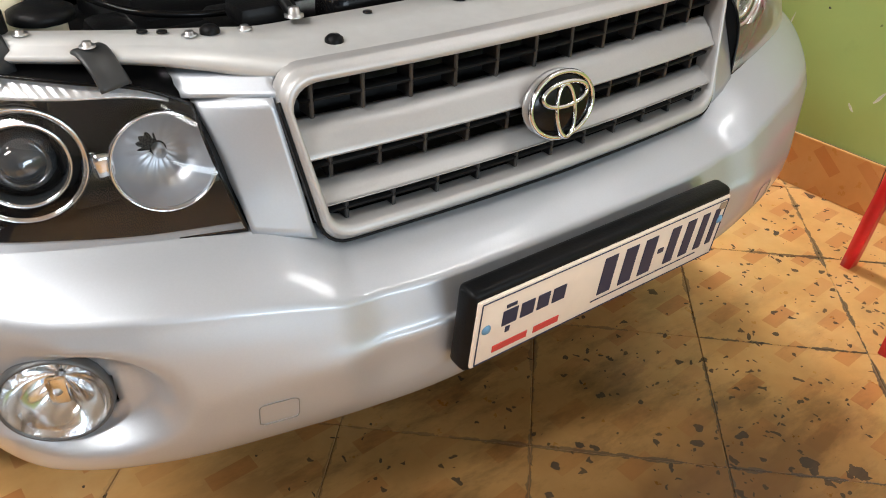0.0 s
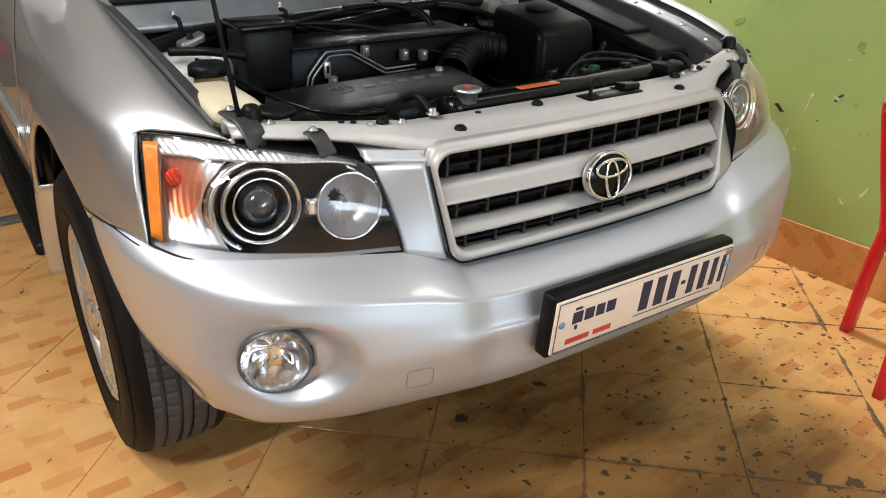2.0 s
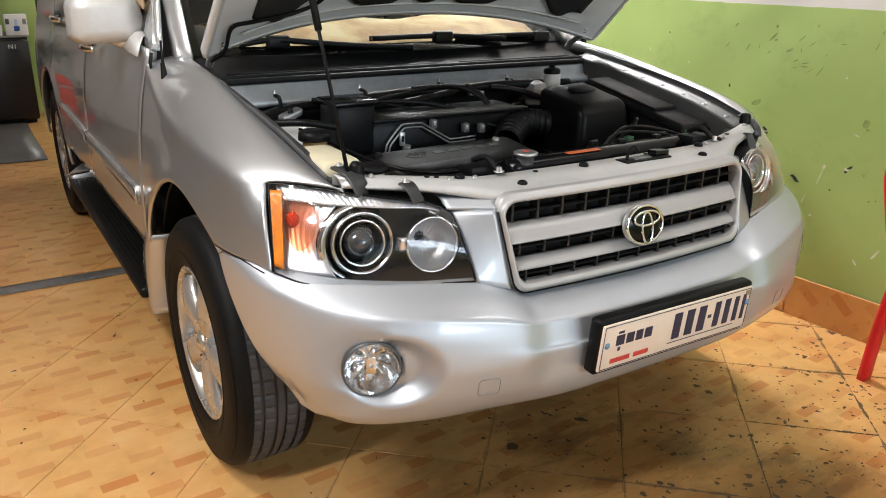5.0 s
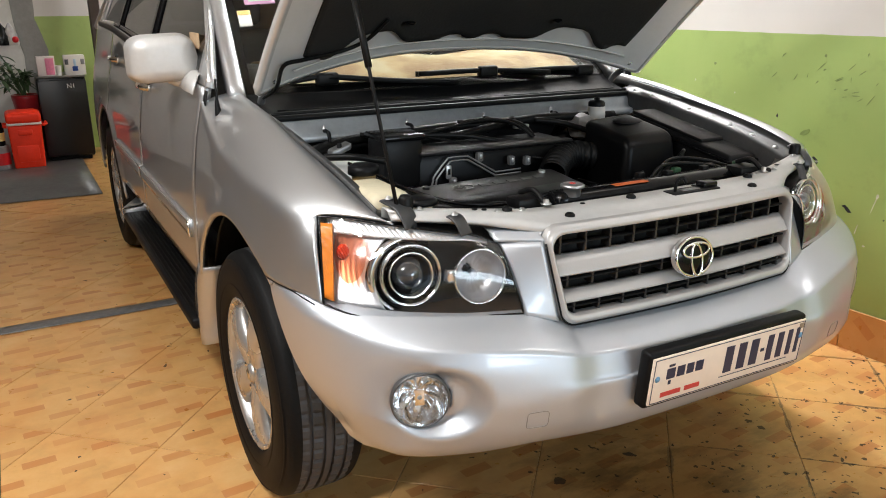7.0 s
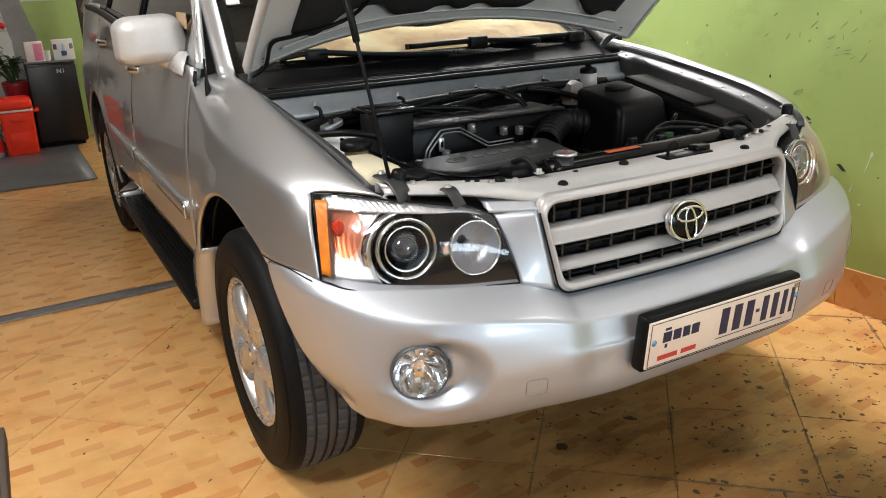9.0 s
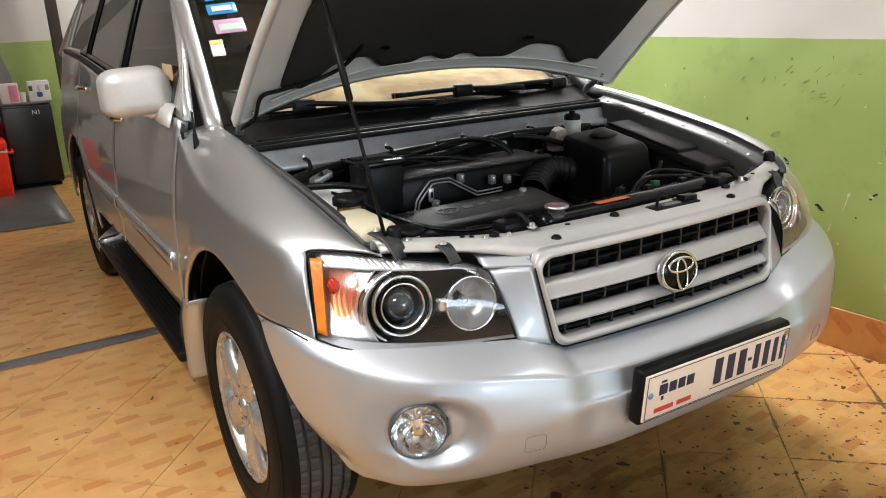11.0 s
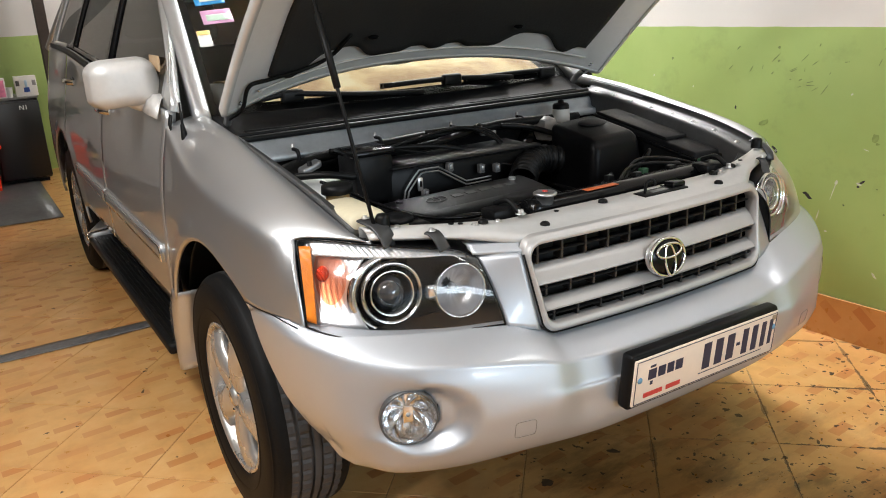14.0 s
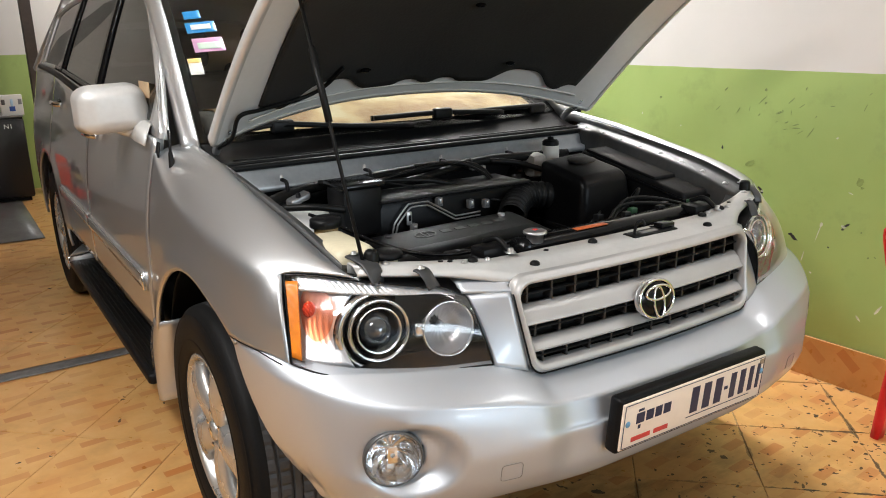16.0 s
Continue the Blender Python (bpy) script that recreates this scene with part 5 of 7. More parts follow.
for x, y in ((-0.20, 0.12), (0.20, 0.12), (-0.2, -0.12), (0.2, -0.12)):
    bm = bm_new()
    cyl(bm, (x, y, 0.01), (x, y, 0.024), 0.013, 0.010, 12)
    part("cover_nut", bm, STEEL if x > 0 else BLACK, cover, "", True)

# rear bank with its intake, pipes and plugs
box_part("intake_manifold", (-0.38, 0.20, 0.88, 1.06, 0.70, 0.948), COVER, car, "black intake manifold", 0.03)
box_part("manifold_ledge", (-0.36, 0.19, 0.866, 0.90, 0.940, 0.950), BLACK, car, "black ledge on the manifold", 0.005)
# two bent steel lines side by side, with a clip and a plug between them
for k, off in enumerate((0.0, 0.011)):
    pts = [(-0.332 + off, 0.862, 0.845), (-0.326 + off, 0.862, 0.868 - off * 0.4), (-0.320 + off, 0.862, 0.884 - off * 0.5), (-0.282 + off * 0.7, 0.862, 0.926 - off), (-0.268 + off * 0.6, 0.862, 0.933 - off), (-0.214, 0.862, 0.932 - off), (-0.200, 0.862, 0.927 - off), (-0.120, 0.858, 0.880 - off), (-0.104, 0.856, 0.876 - off), (-0.023, 0.852, 0.878 - off)]
    tube("metal_pipe", pts, 0.0026, WORN_STEEL, car, "thin dull steel pipe", 70, 8)
clip = box_part("pipe_bracket", (-0.286, -0.268, 0.852, 0.858, 0.872, 0.912), STEEL, car, "bare steel pipe bracket", 0.004)
box_part("bracket_slot", (-0.281, -0.273, 0.8505, 0.8525, 0.884, 0.902), BLACK, clip, "", 0.001)
for x, y, z in ((-0.165, 0.868, 0.925), (-0.055, 0.86, 0.905), (0.0, 0.855, 0.90), (-0.265, 0.85, 0.862)):
    plug = box_part("connector", (x - 0.010, x + 0.010, y - 0.010, y + 0.010, z - 0.014, z + 0.014), worn("grey_connector", (0.10, 0.10, 0.10), 0.5), car, "grey wiring connector", 0.004)
    box_part("connector_clip", (x - 0.004, x + 0.004, y - 0.013, y - 0.0095, z - 0.004, z + 0.009), STEEL, plug, "", 0.001)
box_part("ignition_box", (-0.475, -0.345, 0.88, 1.00, 0.85, 0.998), BLACK, car, "black plastic relay box", 0.018)
box_part("relay_lid", (-0.48, -0.34, 0.875, 1.005, 0.990, 1.008), BLACK_GLOSS, car, "black lid of the relay box", 0.007)
box_part("alternator_block", (-0.60, -0.36, 0.50, 0.82, 0.60, 0.84), DARK, car, "dark engine block", 0.05)
box_part("gearbox_block", (0.12, 0.56, 0.46, 0.86, 0.52, 0.74), DARK, car, "dark gearbox", 0.06)

# corrugated intake hose to the air box
path = spline([(0.06, 0.80, 0.86), (0.12, 0.85, 0.885), (0.20, 0.90, 0.892), (0.29, 0.89, 0.88)], 60)
P = []
T = np.gradient(path, axis=0)
T /= np.linalg.norm(T, axis=1)[:, None]
S_ = np.cross(T, (0, 0, 1.0))
S_ /= np.linalg.norm(S_, axis=1)[:, None]
U_ = np.cross(S_, T)
ang = np.linspace(0, 2 * np.pi, 20, endpoint=False)
for i in range(60):
    r = 0.042 + 0.005 * math.sin(i * 1.25)
    P.append(path[i] + S_[i] * np.cos(ang)[:, None] * r + U_[i] * np.sin(ang)[:, None] * r)
sheet("intake_hose", P, RUBBER, car, "ribbed black intake hose", close_v=True)

# air box: tall rounded black housing with a dished top
bm = bm_new()
box(bm, 0.262, 0.512, 0.700, 0.925, 0.72, 0.978, 0.030, seg=5)
for v in bm.verts:
    if v.co.z > 0.90:
        v.co.y += 0.030 * (v.co.z - 0.90) / 0.075
        v.co.x += 0.024 * (0.387 - v.co.x) / 0.125
        v.co.z += 0.16 * (v.co.y - 0.81) + 0.06 * (v.co.x - 0.41)
airbox = part("air_filter_box", bm, COVER, car, "glossy black air filter housing", True)
bm = bm_new()
bmesh.ops.create_uvsphere(bm, u_segments=24, v_segments=12, radius=1.0, matrix=pose(0.415, 0.872, 0.9895, 9) @ Matrix.Diagonal((0.058, 0.036, 0.008, 1)))
part("lid_dish", bm, BLACK, airbox, "dished grip in the lid", True)
box_part("lid_seam", (0.258, 0.516, 0.696, 0.929, 0.792, 0.802), BLACK, airbox, "", 0.004)
for x in (0.35, 0.47):
    box_part("lid_clip", (x - 0.010, x + 0.010, 0.690, 0.700, 0.775, 0.82), STEEL, airbox, "spring clip", 0.003)

# fuse box and battery
bm = bm_new()
box(bm, 0.530, 0.648, 0.53, 1.00, 0.78, 0.915, 0.012, seg=3)
for v in bm.verts:
    if v.co.z > 0.88:
        v.co.z += 0.17 * (v.co.y - 0.53)
fuse = part("fuse_box", bm, BLACK, car, "black fuse box with a stepped lid", True)
bm = bm_new()
box(bm, 0.525, 0.653, 0.525, 1.005, 0.888, 0.900, 0.004)
for v in bm.verts:
    v.co.z += 0.17 * (v.co.y - 0.53)
part("fuse_lid_rim", bm, BLACK_GLOSS, fuse, "", True)
bm = bm_new()
box(bm, 0.540, 0.640, 0.66, 0.985, 0.912, 0.926, 0.005)
for v in bm.verts:
    v.co.z += 0.17 * (v.co.y - 0.53)
part("fuse_lid_step", bm, BLACK, fuse, "", True)
box_part("battery", (0.33, 0.53, 0.50, 0.67, 0.62, 0.80), BLACK_GLOSS, car, "black battery", 0.01)

# radiator header tank, cap and hoses
xs = np.linspace(-0.235, 0.46, 30)
tank = sweep("radiator_tank", np.stack([xs, 0.400 + 0.012 * (xs / 0.46) ** 2, np.full(30, 0.902)], 1), [(-0.030, -0.04), (0.030, -0.04), (0.030, 0.008), (0.020, 0.020), (-0.020, 0.020), (-0.030, 0.008)], BLACK_GLOSS, car, "black radiator header tank")
at = Matrix.Translation((-0.194, 0.385, 0.922)) @ pose(0, 0, 0, 0, -90, 0)
cap = lathe("radiator_cap", [(0.0, 0.022), (0.024, 0.021), (0.030, 0.018), (0.030, 0.013), (0.022, 0.011), (0.020, -0.01)], STEEL, car, "bright metal radiator cap with a red mark", at, 24)
lathe("cap_label", [(0.0, 0.0235), (0.007, 0.023), (0.008, 0.0215)], RED_INK, cap, "red cap label", at, 20)
box_part("tank_label", (-0.06, 0.05, 0.376, 0.398, 0.9220, 0.9235), LABEL_ORANGE, tank, "orange caution label", 0.0004)
tube("radiator_hose", [(-0.30, 0.42, 0.87), (-0.33, 0.47, 0.875), (-0.34, 0.56, 0.85), (-0.30, 0.62, 0.80)], 0.021, RUBBER, car, "black radiator hose")
for x in (-0.34, 0.40):
    b = box_part("radiator_mount", (x - 0.040, x + 0.040, 0.345, 0.405, 0.905, 0.932), BLACK, car, "black radiator mounting bracket", 0.010)
    tube("mount_arm", [(x, 0.40, 0.935), (x + 0.01, 0.36, 0.948), (x + 0.02, 0.325, 0.922)], 0.007, BLACK, b)
    lathe("mount_bolt", [(0.0, 0.012), (0.007, 0.011), (0.008, 0.003), (0.013, 0.002), (0.013, 0.0)], STEEL, b, "steel bolt", Matrix.Translation((x + 0.02, 0.322, 0.921)) @ pose(0, 0, 0, 0, -90, 0), 8)
# loose hoses and wires before the air box
for k, pts in enumerate(([(0.12, 0.45, 0.90), (0.22, 0.50, 0.925), (0.34, 0.49, 0.92), (0.44, 0.45, 0.90)], [(0.16, 0.47, 0.895), (0.27, 0.53, 0.93), (0.38, 0.52, 0.925), (0.47, 0.46, 0.90)], [(0.30, 0.60, 0.86), (0.36, 0.58, 0.915), (0.40, 0.60, 0.935), (0.43, 0.65, 0.90)], [(0.05, 0.46, 0.89), (0.16, 0.53, 0.90), (0.26, 0.62, 0.88)])):
    tube("wiring_loom", pts, (0.005, 0.005, 0.006, 0.004)[k], RUBBER, car, "black wiring loom")
for k in range(9):
    x, y = 0.08 + 0.045 * k, 0.46 + 0.035 * math.sin(k * 2.1)
    ob = box_part("wiring_plug", (x - 0.012, x + 0.012, y - 0.010, y + 0.010, 0.885, 0.905 + 0.012 * (k % 3)), BLACK if k % 4 else worn("green_connector", (0.02, 0.07, 0.03), 0.5), car, "wiring plug", 0.003)

# coolant bottle, washer filler and cable
bm = bm_new()
box(bm, -0.700, -0.590, 0.455, 0.66, 0.80, 0.955, 0.028, seg=3)
bottle = part("coolant_bottle", bm, RESERVOIR, car, "yellowed plastic coolant bottle with a black cap", True)
at = Matrix.Translation((-0.628, 0.665, 0.94)) @ pose(0, 0, 0, 0, -90, 0)
lathe("bottle_neck", [(0.030, -0.05), (0.030, 0.02), (0.026, 0.024)], worn("brown_neck", (0.22, 0.14, 0.05), 0.4), bottle, "brownish neck", at, 24)
lathe("bottle_cap", [(0.0, 0.046), (0.030, 0.045), (0.039, 0.040), (0.040, 0.022), (0.028, 0.020)], BLACK, bottle, "black cap", at, 28)
at = Matrix.Translation((-0.585, 0.440, 0.90)) @ pose(0, 0, 0, 0, -90, 0)
filler = lathe("washer_filler", [(0.026, -0.06), (0.026, 0.022), (0.022, 0.026)], RESERVOIR, car, "white washer filler neck with a black cap", at, 22)
lathe("filler_cap", [(0.0, 0.046), (0.026, 0.045), (0.037, 0.040), (0.038, 0.030), (0.026, 0.026)], BLACK, filler, "black cap", at, 24)
lathe("rubber_stop", [(0.0, 0.030), (0.012, 0.029), (0.016, 0.022), (0.017, 0.0)], RUBBER, car, "black rubber bonnet stop", Matrix.Translation(support_at(-0.645, 0.75)) @ pose(0, 0, 0, 0, -90, 0), 16)
lathe("rubber_stop", [(0.0, 0.030), (0.012, 0.029), (0.016, 0.022), (0.017, 0.0)], RUBBER, car, "black rubber bonnet stop", Matrix.Translation(support_at(0.645, 0.75)) @ pose(0, 0, 0, 0, -90, 0), 16)
tube("bonnet_cable", [(-0.60, 0.83, 0.955), (-0.575, 0.76, 0.945), (-0.540, 0.63, 0.925), (-0.506, 0.53, 0.914), (-0.462, 0.475, 0.906), (-0.385, 0.452, 0.898), (-0.312, 0.448, 0.898), (-0.250, 0.440, 0.905), (-0.215, 0.425, 0.918)], 0.0046, BLACK_GLOSS, car, "long glossy black cable", 70)
box_part("horn", (-0.53, -0.47, 0.46, 0.53, 0.84, 0.90), BLACK, car, "black plastic part with a grey label", 0.015)

# brake fluid bottle and harness along the bulkhead
at = Matrix.Translation((0.456, 1.08, 0.982)) @ pose(0, 0, 0, 0, -90, 0)
brake = lathe("brake_fluid_bottle", [(0.030, -0.06), (0.032, 0.0), (0.031, 0.030), (0.024, 0.034)], worn("white_plastic", (0.52, 0.51, 0.48), 0.4, 0, 0.05), car, "white brake fluid bottle with a black cap", at, 26)
lathe("brake_cap", [(0.0, 0.062), (0.010, 0.060), (0.012, 0.052), (0.024, 0.050), (0.030, 0.044), (0.030, 0.030)], BLACK, brake, "black cap", at, 26)
box_part("brake_reservoir", (0.355, 0.430, 1.05, 1.13, 0.90, 0.992), worn("milky_reservoir", (0.30, 0.29, 0.27), 0.35, 0.0), car, "milky brake fluid reservoir", 0.03)
lathe("brake_servo", [(0.0, 0.03), (0.09, 0.02), (0.12, -0.01), (0.125, -0.08)], BLACK_GLOSS, car, "black brake servo", Matrix.Translation((0.43, 1.13, 0.86)) @ pose(0, 0, 0, 0, 0, -90), 30)
main = [(-0.66, 1.08, 0.935), (-0.50, 1.11, 0.962), (-0.30, 1.118, 0.970), (-0.10, 1.12, 0.978), (0.08, 1.118, 0.974), (0.22, 1.112, 0.982), (0.36, 1.10, 0.980), (0.54, 1.085, 0.975)]
tube("bulkhead_harness", main, 0.0155, RUBBER, car, "thick black harness clipped along the bulkhead", 60, 12)
for k, x in enumerate((-0.55, -0.27, 0.02, 0.30)):
    clip = tube("harness_clip", [(x, 1.138, 0.996), (x, 1.105, 0.994), (x, 1.096, 0.972), (x, 1.110, 0.950)], 0.006, DARK, car, "dark harness clip")
    lathe("clip_stud", [(0.0, 0.018), (0.005, 0.016), (0.006, 0.0)], STEEL, clip, "", Matrix.Translation((x, 1.14, 0.994)) @ pose(0, 0, 0, 0, -90, 0), 8)
for pts, r in (([(-0.45, 1.10, 0.98), (-0.30, 1.05, 0.975), (-0.10, 1.00, 0.960), (0.06, 0.92, 0.915)], 0.008), ([(-0.10, 1.11, 0.99), (0.02, 1.07, 0.995), (0.10, 1.02, 0.975), (0.12, 0.93, 0.90)], 0.009), ([(-0.35, 1.08, 0.975), (-0.20, 1.06, 0.955), (0.02, 1.09, 0.97), (0.12, 1.11, 0.985)], 0.013), ([(-0.62, 0.96, 0.95), (-0.55, 0.90, 0.955), (-0.47, 0.88, 0.94)], 0.010), ([(0.20, 1.10, 0.98), (0.30, 1.07, 0.965), (0.40, 1.0, 0.93)], 0.010)):
    tube("loose_hose", pts, r, RUBBER, car, "thin black hose")
for x, z in ((0.13, 0.965), (0.16, 0.958), (-0.38, 0.955)):
    box_part("harness_plug", (x - 0.014, x + 0.014, 1.09, 1.11, z - 0.010, z + 0.010), STEEL, car, "", 0.003)

# a slack cable arched along the bulkhead, a thin stay across it, and a bright strut bracket
tube("arched_cable", [(-0.33, 1.03, 0.965), (-0.22, 1.035, 0.985), (-0.06, 1.04, 1.003), (0.03, 1.03, 0.998), (0.085, 0.98, 0.965), (0.10, 0.95, 0.93), (0.10, 0.94, 0.88)], 0.0048, RUBBER, car, "thin black cable", 50)
tube("thin_stay", [(-0.275, 1.05, 0.972), (-0.10, 0.96, 0.935), (0.075, 0.865, 0.895)], 0.0042, RUBBER, car, "thin black stay", 20)
bm = bm_new()
box(bm, -0.585, -0.525, 0.985, 1.03, 0.940, 0.960, 0.006, pose(0, 0, 0.0, 0, 0, 0), 3)
for v in bm.verts:
    v.co.z += 0.35 * (v.co.x + 0.585)
tower = part("strut_bracket", bm, WORN_STEEL, car, "bright steel bracket on the strut tower", True)
lathe("bracket_nut", [(0.0, 0.012), (0.007, 0.012), (0.008, 0.0)], DARK, tower, "", Matrix.Translation((-0.56, 0.995, 0.968)) @ pose(0, 0, 0, 0, -90, 0), 8)

# prop rod from the support to the bonnet's right edge, with its foam grip
p0, p1 = np.array((-0.668, 0.395, 0.945)), np.array((-0.628, 0.765, 1.56))
rod = tube("prop_rod", [p0, p1], 0.0044, BLACK, car, "black bonnet prop rod", 2)
g0, g1 = p0 + (p1 - p0) * 0.46, p0 + (p1 - p0) * 0.72
tube("rod_grip", [g0, g1], 0.0085, RUBBER, rod, "black foam grip", 2)

# bonnet hinges, washer hose, pad clips and stiffener openings
for s in (-1, 1):
    arm = tube("bonnet_hinge", [(s * 0.695, 1.285, 1.075), (s * 0.695, 1.262, 1.098), (s * 0.690, 1.215, 1.125), (s * 0.685, 1.165, 1.172)], 0.012, STEEL, hood, "bare steel bonnet hinge")
    for y, z in ((1.190, 1.148), (1.215, 1.122)):
        lathe("hinge_bolt", [(0.0, 0.014), (0.007, 0.013), (0.008, 0.004), (0.014, 0.003), (0.014, -0.004)], CHROME, hood, "bolt", Matrix.Translation((s * 0.685, y - 0.012, z + 0.004)) @ pose(0, 0, 0, 0, 0, -110), 10)


def under(a, s, n=-0.034):
    x = a * float(hood_half(s))
    return hood_point(np.array(x), np.array(s), np.array(float(hood_crown(np.array(a), s)) + n)).tolist()


tube("washer_hose", [(-0.695, 1.262, 1.09), under(-0.93, 0.10, -0.045), under(-0.93, 0.20, -0.045), under(-0.84, 0.20, -0.05), under(-0.66, 0.185, -0.05), under(-0.56, 0.22, -0.055), under(-0.50, 0.30, -0.055)], 0.006, RUBBER, hood, "black washer hose", 50)
for a_, s_ in ((-0.38, 0.27), (0.38, 0.27), (0.0, 0.55), (-0.45, 0.75), (0.45, 0.75)):
    p = under(a_, s_, -0.058)
    bm = bm_new()
    ball(bm, p, 0.014, 12, Matrix.Diagonal((1.3, 0.8, 0.5, 1)))
    part("pad_clip", bm, BLACK_GLOSS, hood, "black pad clip", True)

# ---- sides, underside and cabin ----
box_part("underbody", (-0.74, 0.74, 1.38, 4.45, 0.22, 0.30), DARK, car, "dark underbody", 0.02)
box_part("undertray", (-0.62, 0.62, 0.30, 0.62, 0.43, 0.46), DARK, car, "dark tray under the nose", 0.01)
for s in (-1, 1):
    for yc, fore, aft, up in ARCHES:
        a = np.linspace(-0.25, np.pi - (0.98 if yc < 2 else -0.25), 40)
        reach = np.where(np.cos(a) < 0, fore, aft)
        rows = [np.stack([np.full(40, s * x), yc + np.cos(a) * (reach + dr), AXLE_Z + np.sin(a) * (up + dr)], 1) for x, dr in ((0.872, 0.006), (0.86, 0.012), (0.60, 0.02), (0.52, 0.02), (0.515, -0.40))]
        sheet("wheel_arch_liner", rows, BLACK, car, "black wheel arch liner", 0.003, flip=s > 0)
        # rolled lip of the arch
        a = np.linspace(0.40 if yc < 2 else 0.05, np.pi - (0.96 if yc < 2 else 0.05), 40)
        yy_, zz_ = yc + np.cos(a) * np.where(np.cos(a) < 0, fore, aft), AXLE_Z + np.sin(a) * up
        sweep("arch_lip", np.stack([s * (side_x(yy_, zz_) - 0.007), yy_, zz_], 1), round_profile(0.007, 8), PAINT, car, up=(1, 0, 0))
    # dark jambs behind the shut lines
    for y in (1.373, 2.433, 3.503):
        z = np.linspace(0.50, float(belt(y)) - 0.01, 14)
        rows = [np.stack([s * (side_x(y, z) - 0.012), np.full(14, y + dy), z], 1) for dy in (-0.03, 0.03)]
        sheet("door_jamb", rows, RUBBER, car, "black door seal", 0.004, flip=s > 0)
    # mouldings along the doors
    for y0, y1 in ((1.436, 2.425), (2.445, 3.20)):
        ys = np.linspace(y0, y1, 24)
        zc = 0.662 + 0.003 * (ys - 1.4)
        prof = [(-0.004, -0.030), (0.010, -0.027), (0.014, -0.008), (0.013, 0.018), (0.005, 0.030), (-0.004, 0.030)]
        mould = sweep("door_moulding", np.stack([s * side_x(ys, zc), ys, zc], 1), prof if s > 0 else [(-p, q) for p, q in prof], PAINT, car, "silver rubbing strip along the door")
        sweep("moulding_insert", np.stack([s * (side_x(ys, zc) + 0.0125), ys, zc + 0.024], 1), round_profile(0.003, 6), CHROME, mould)
    # chrome turn-down at the moulding's front end
    tube("moulding_end", [(s * (float(side_x(1.44, 0.68)) + 0.012), 1.45, 0.686), (s * (float(side_x(1.44, 0.67)) + 0.013), 1.433, 0.676), (s * (float(side_x(1.44, 0.65)) + 0.012), 1.431, 0.640)], 0.004, CHROME, mould, "chrome end of the strip")
    # sill and running board
    ys = np.linspace(1.36, 3.22, 30)
    prof = [(-0.06, -0.12), (0.02, -0.11), (0.035, -0.02), (0.042, 0.09), (0.030, 0.12), (-0.06, 0.12)]
    sweep("sill", np.stack([np.full(30, s * 0.805), ys, np.full(30, 0.40)], 1), prof if s > 0 else [(-p, q) for p, q in prof], BLACK, car, "black sill")
    bm = bm_new()
    box(bm, s * 0.80, s * 0.950, 1.40, 2.985, 0.322, 0.362, 0.014, seg=3)
    board = part("running_board", bm, BLACK, car, "black ribbed running board with silver ends", True)
    for k in range(6):
        x = s * (0.845 + 0.016 * k)
        box_part("tread_rib", (x - 0.004, x + 0.004, 1.43, 2.93, 0.360, 0.366), RUBBER, board, "", 0.001)
    bm = bm_new()
    box(bm, s * 0.80, s * 0.955, 2.96, 3.15, 0.312, 0.392, 0.034, seg=5)
    for v in bm.verts:
        v.co.x -= s * 0.085 * max(0.0, v.co.y - 3.02) / 0.13 * (1 if abs(v.co.x) > 0.87 else 0)
        v.co.z += 0.10 * (0.955 - abs(v.co.x))
    part("board_end", bm, PAINT, board, "silver end cap", True)
    tube("board_trim", [(s * 0.955, 2.95, 0.355), (s * 0.952, 2.958, 0.384), (s * 0.90, 2.962, 0.388), (s * 0.835, 2.965, 0.394)], 0.0045, CHROME, board, "chrome strip")
    # front mud flap
    rows = []
    for v in np.linspace(0, 1, 12):
        z = 0.565 - v * 0.28
        yb = 0.905 + 0.457 * math.sqrt(max(1.0 - ((z - AXLE_Z) / 0.468) ** 2, 0)) - 0.012
        rows.append([[s * 0.78, yb - 0.004, z], [s * 0.86, yb - 0.004, z], [s * (0.912 + 0.010 * v), yb + 0.002, z], [s * (0.922 + 0.010 * v), yb + 0.018, z], [s * (0.918 + 0.006 * v), yb + 0.06 + 0.05 * math.sin(v * np.pi), z], [s * 0.885, yb + 0.075 + 0.05 * math.sin(v * np.pi), z]])
    flap = sheet("mud_flap", rows, PAINT, car, "silver moulded mud flap", 0.006, flip=s < 0)
    lathe("flap_screw", [(0.0, 0.004), (0.006, 0.003), (0.008, 0.0)], BLACK, flap, "", Matrix.Translation((s * 0.885, 1.335, 0.535)) @ pose(0, 0, 0, 0, 0, -90), 10)
    # door mirror
    bm = bm_new()
    bmesh.ops.create_cube(bm, size=1.0)
    bmesh.ops.bevel(bm, geom=list(bm.edges), offset=0.26, segments=8, affect="EDGES", profile=0.5)
    for v in bm.verts:
        u = v.co.copy()
        taper = 1.0 - 0.16 * max(0.0, -u.y) * 2
        v.co = Vector((s * (0.914 + u.x * 0.212 * taper - 0.030 * (0.5 - u.z) * max(0.0, 0.5 - u.x)), 1.655 + u.y * 0.115 + 0.02 * u.x, 1.190 + u.z * 0.158 * taper - 0.010 * u.x))
    mirror = part("door_mirror", bm, PAINT_MATT, car, "silver door mirror housing", True)
    if s > 0:
        mirror.data.flip_normals()
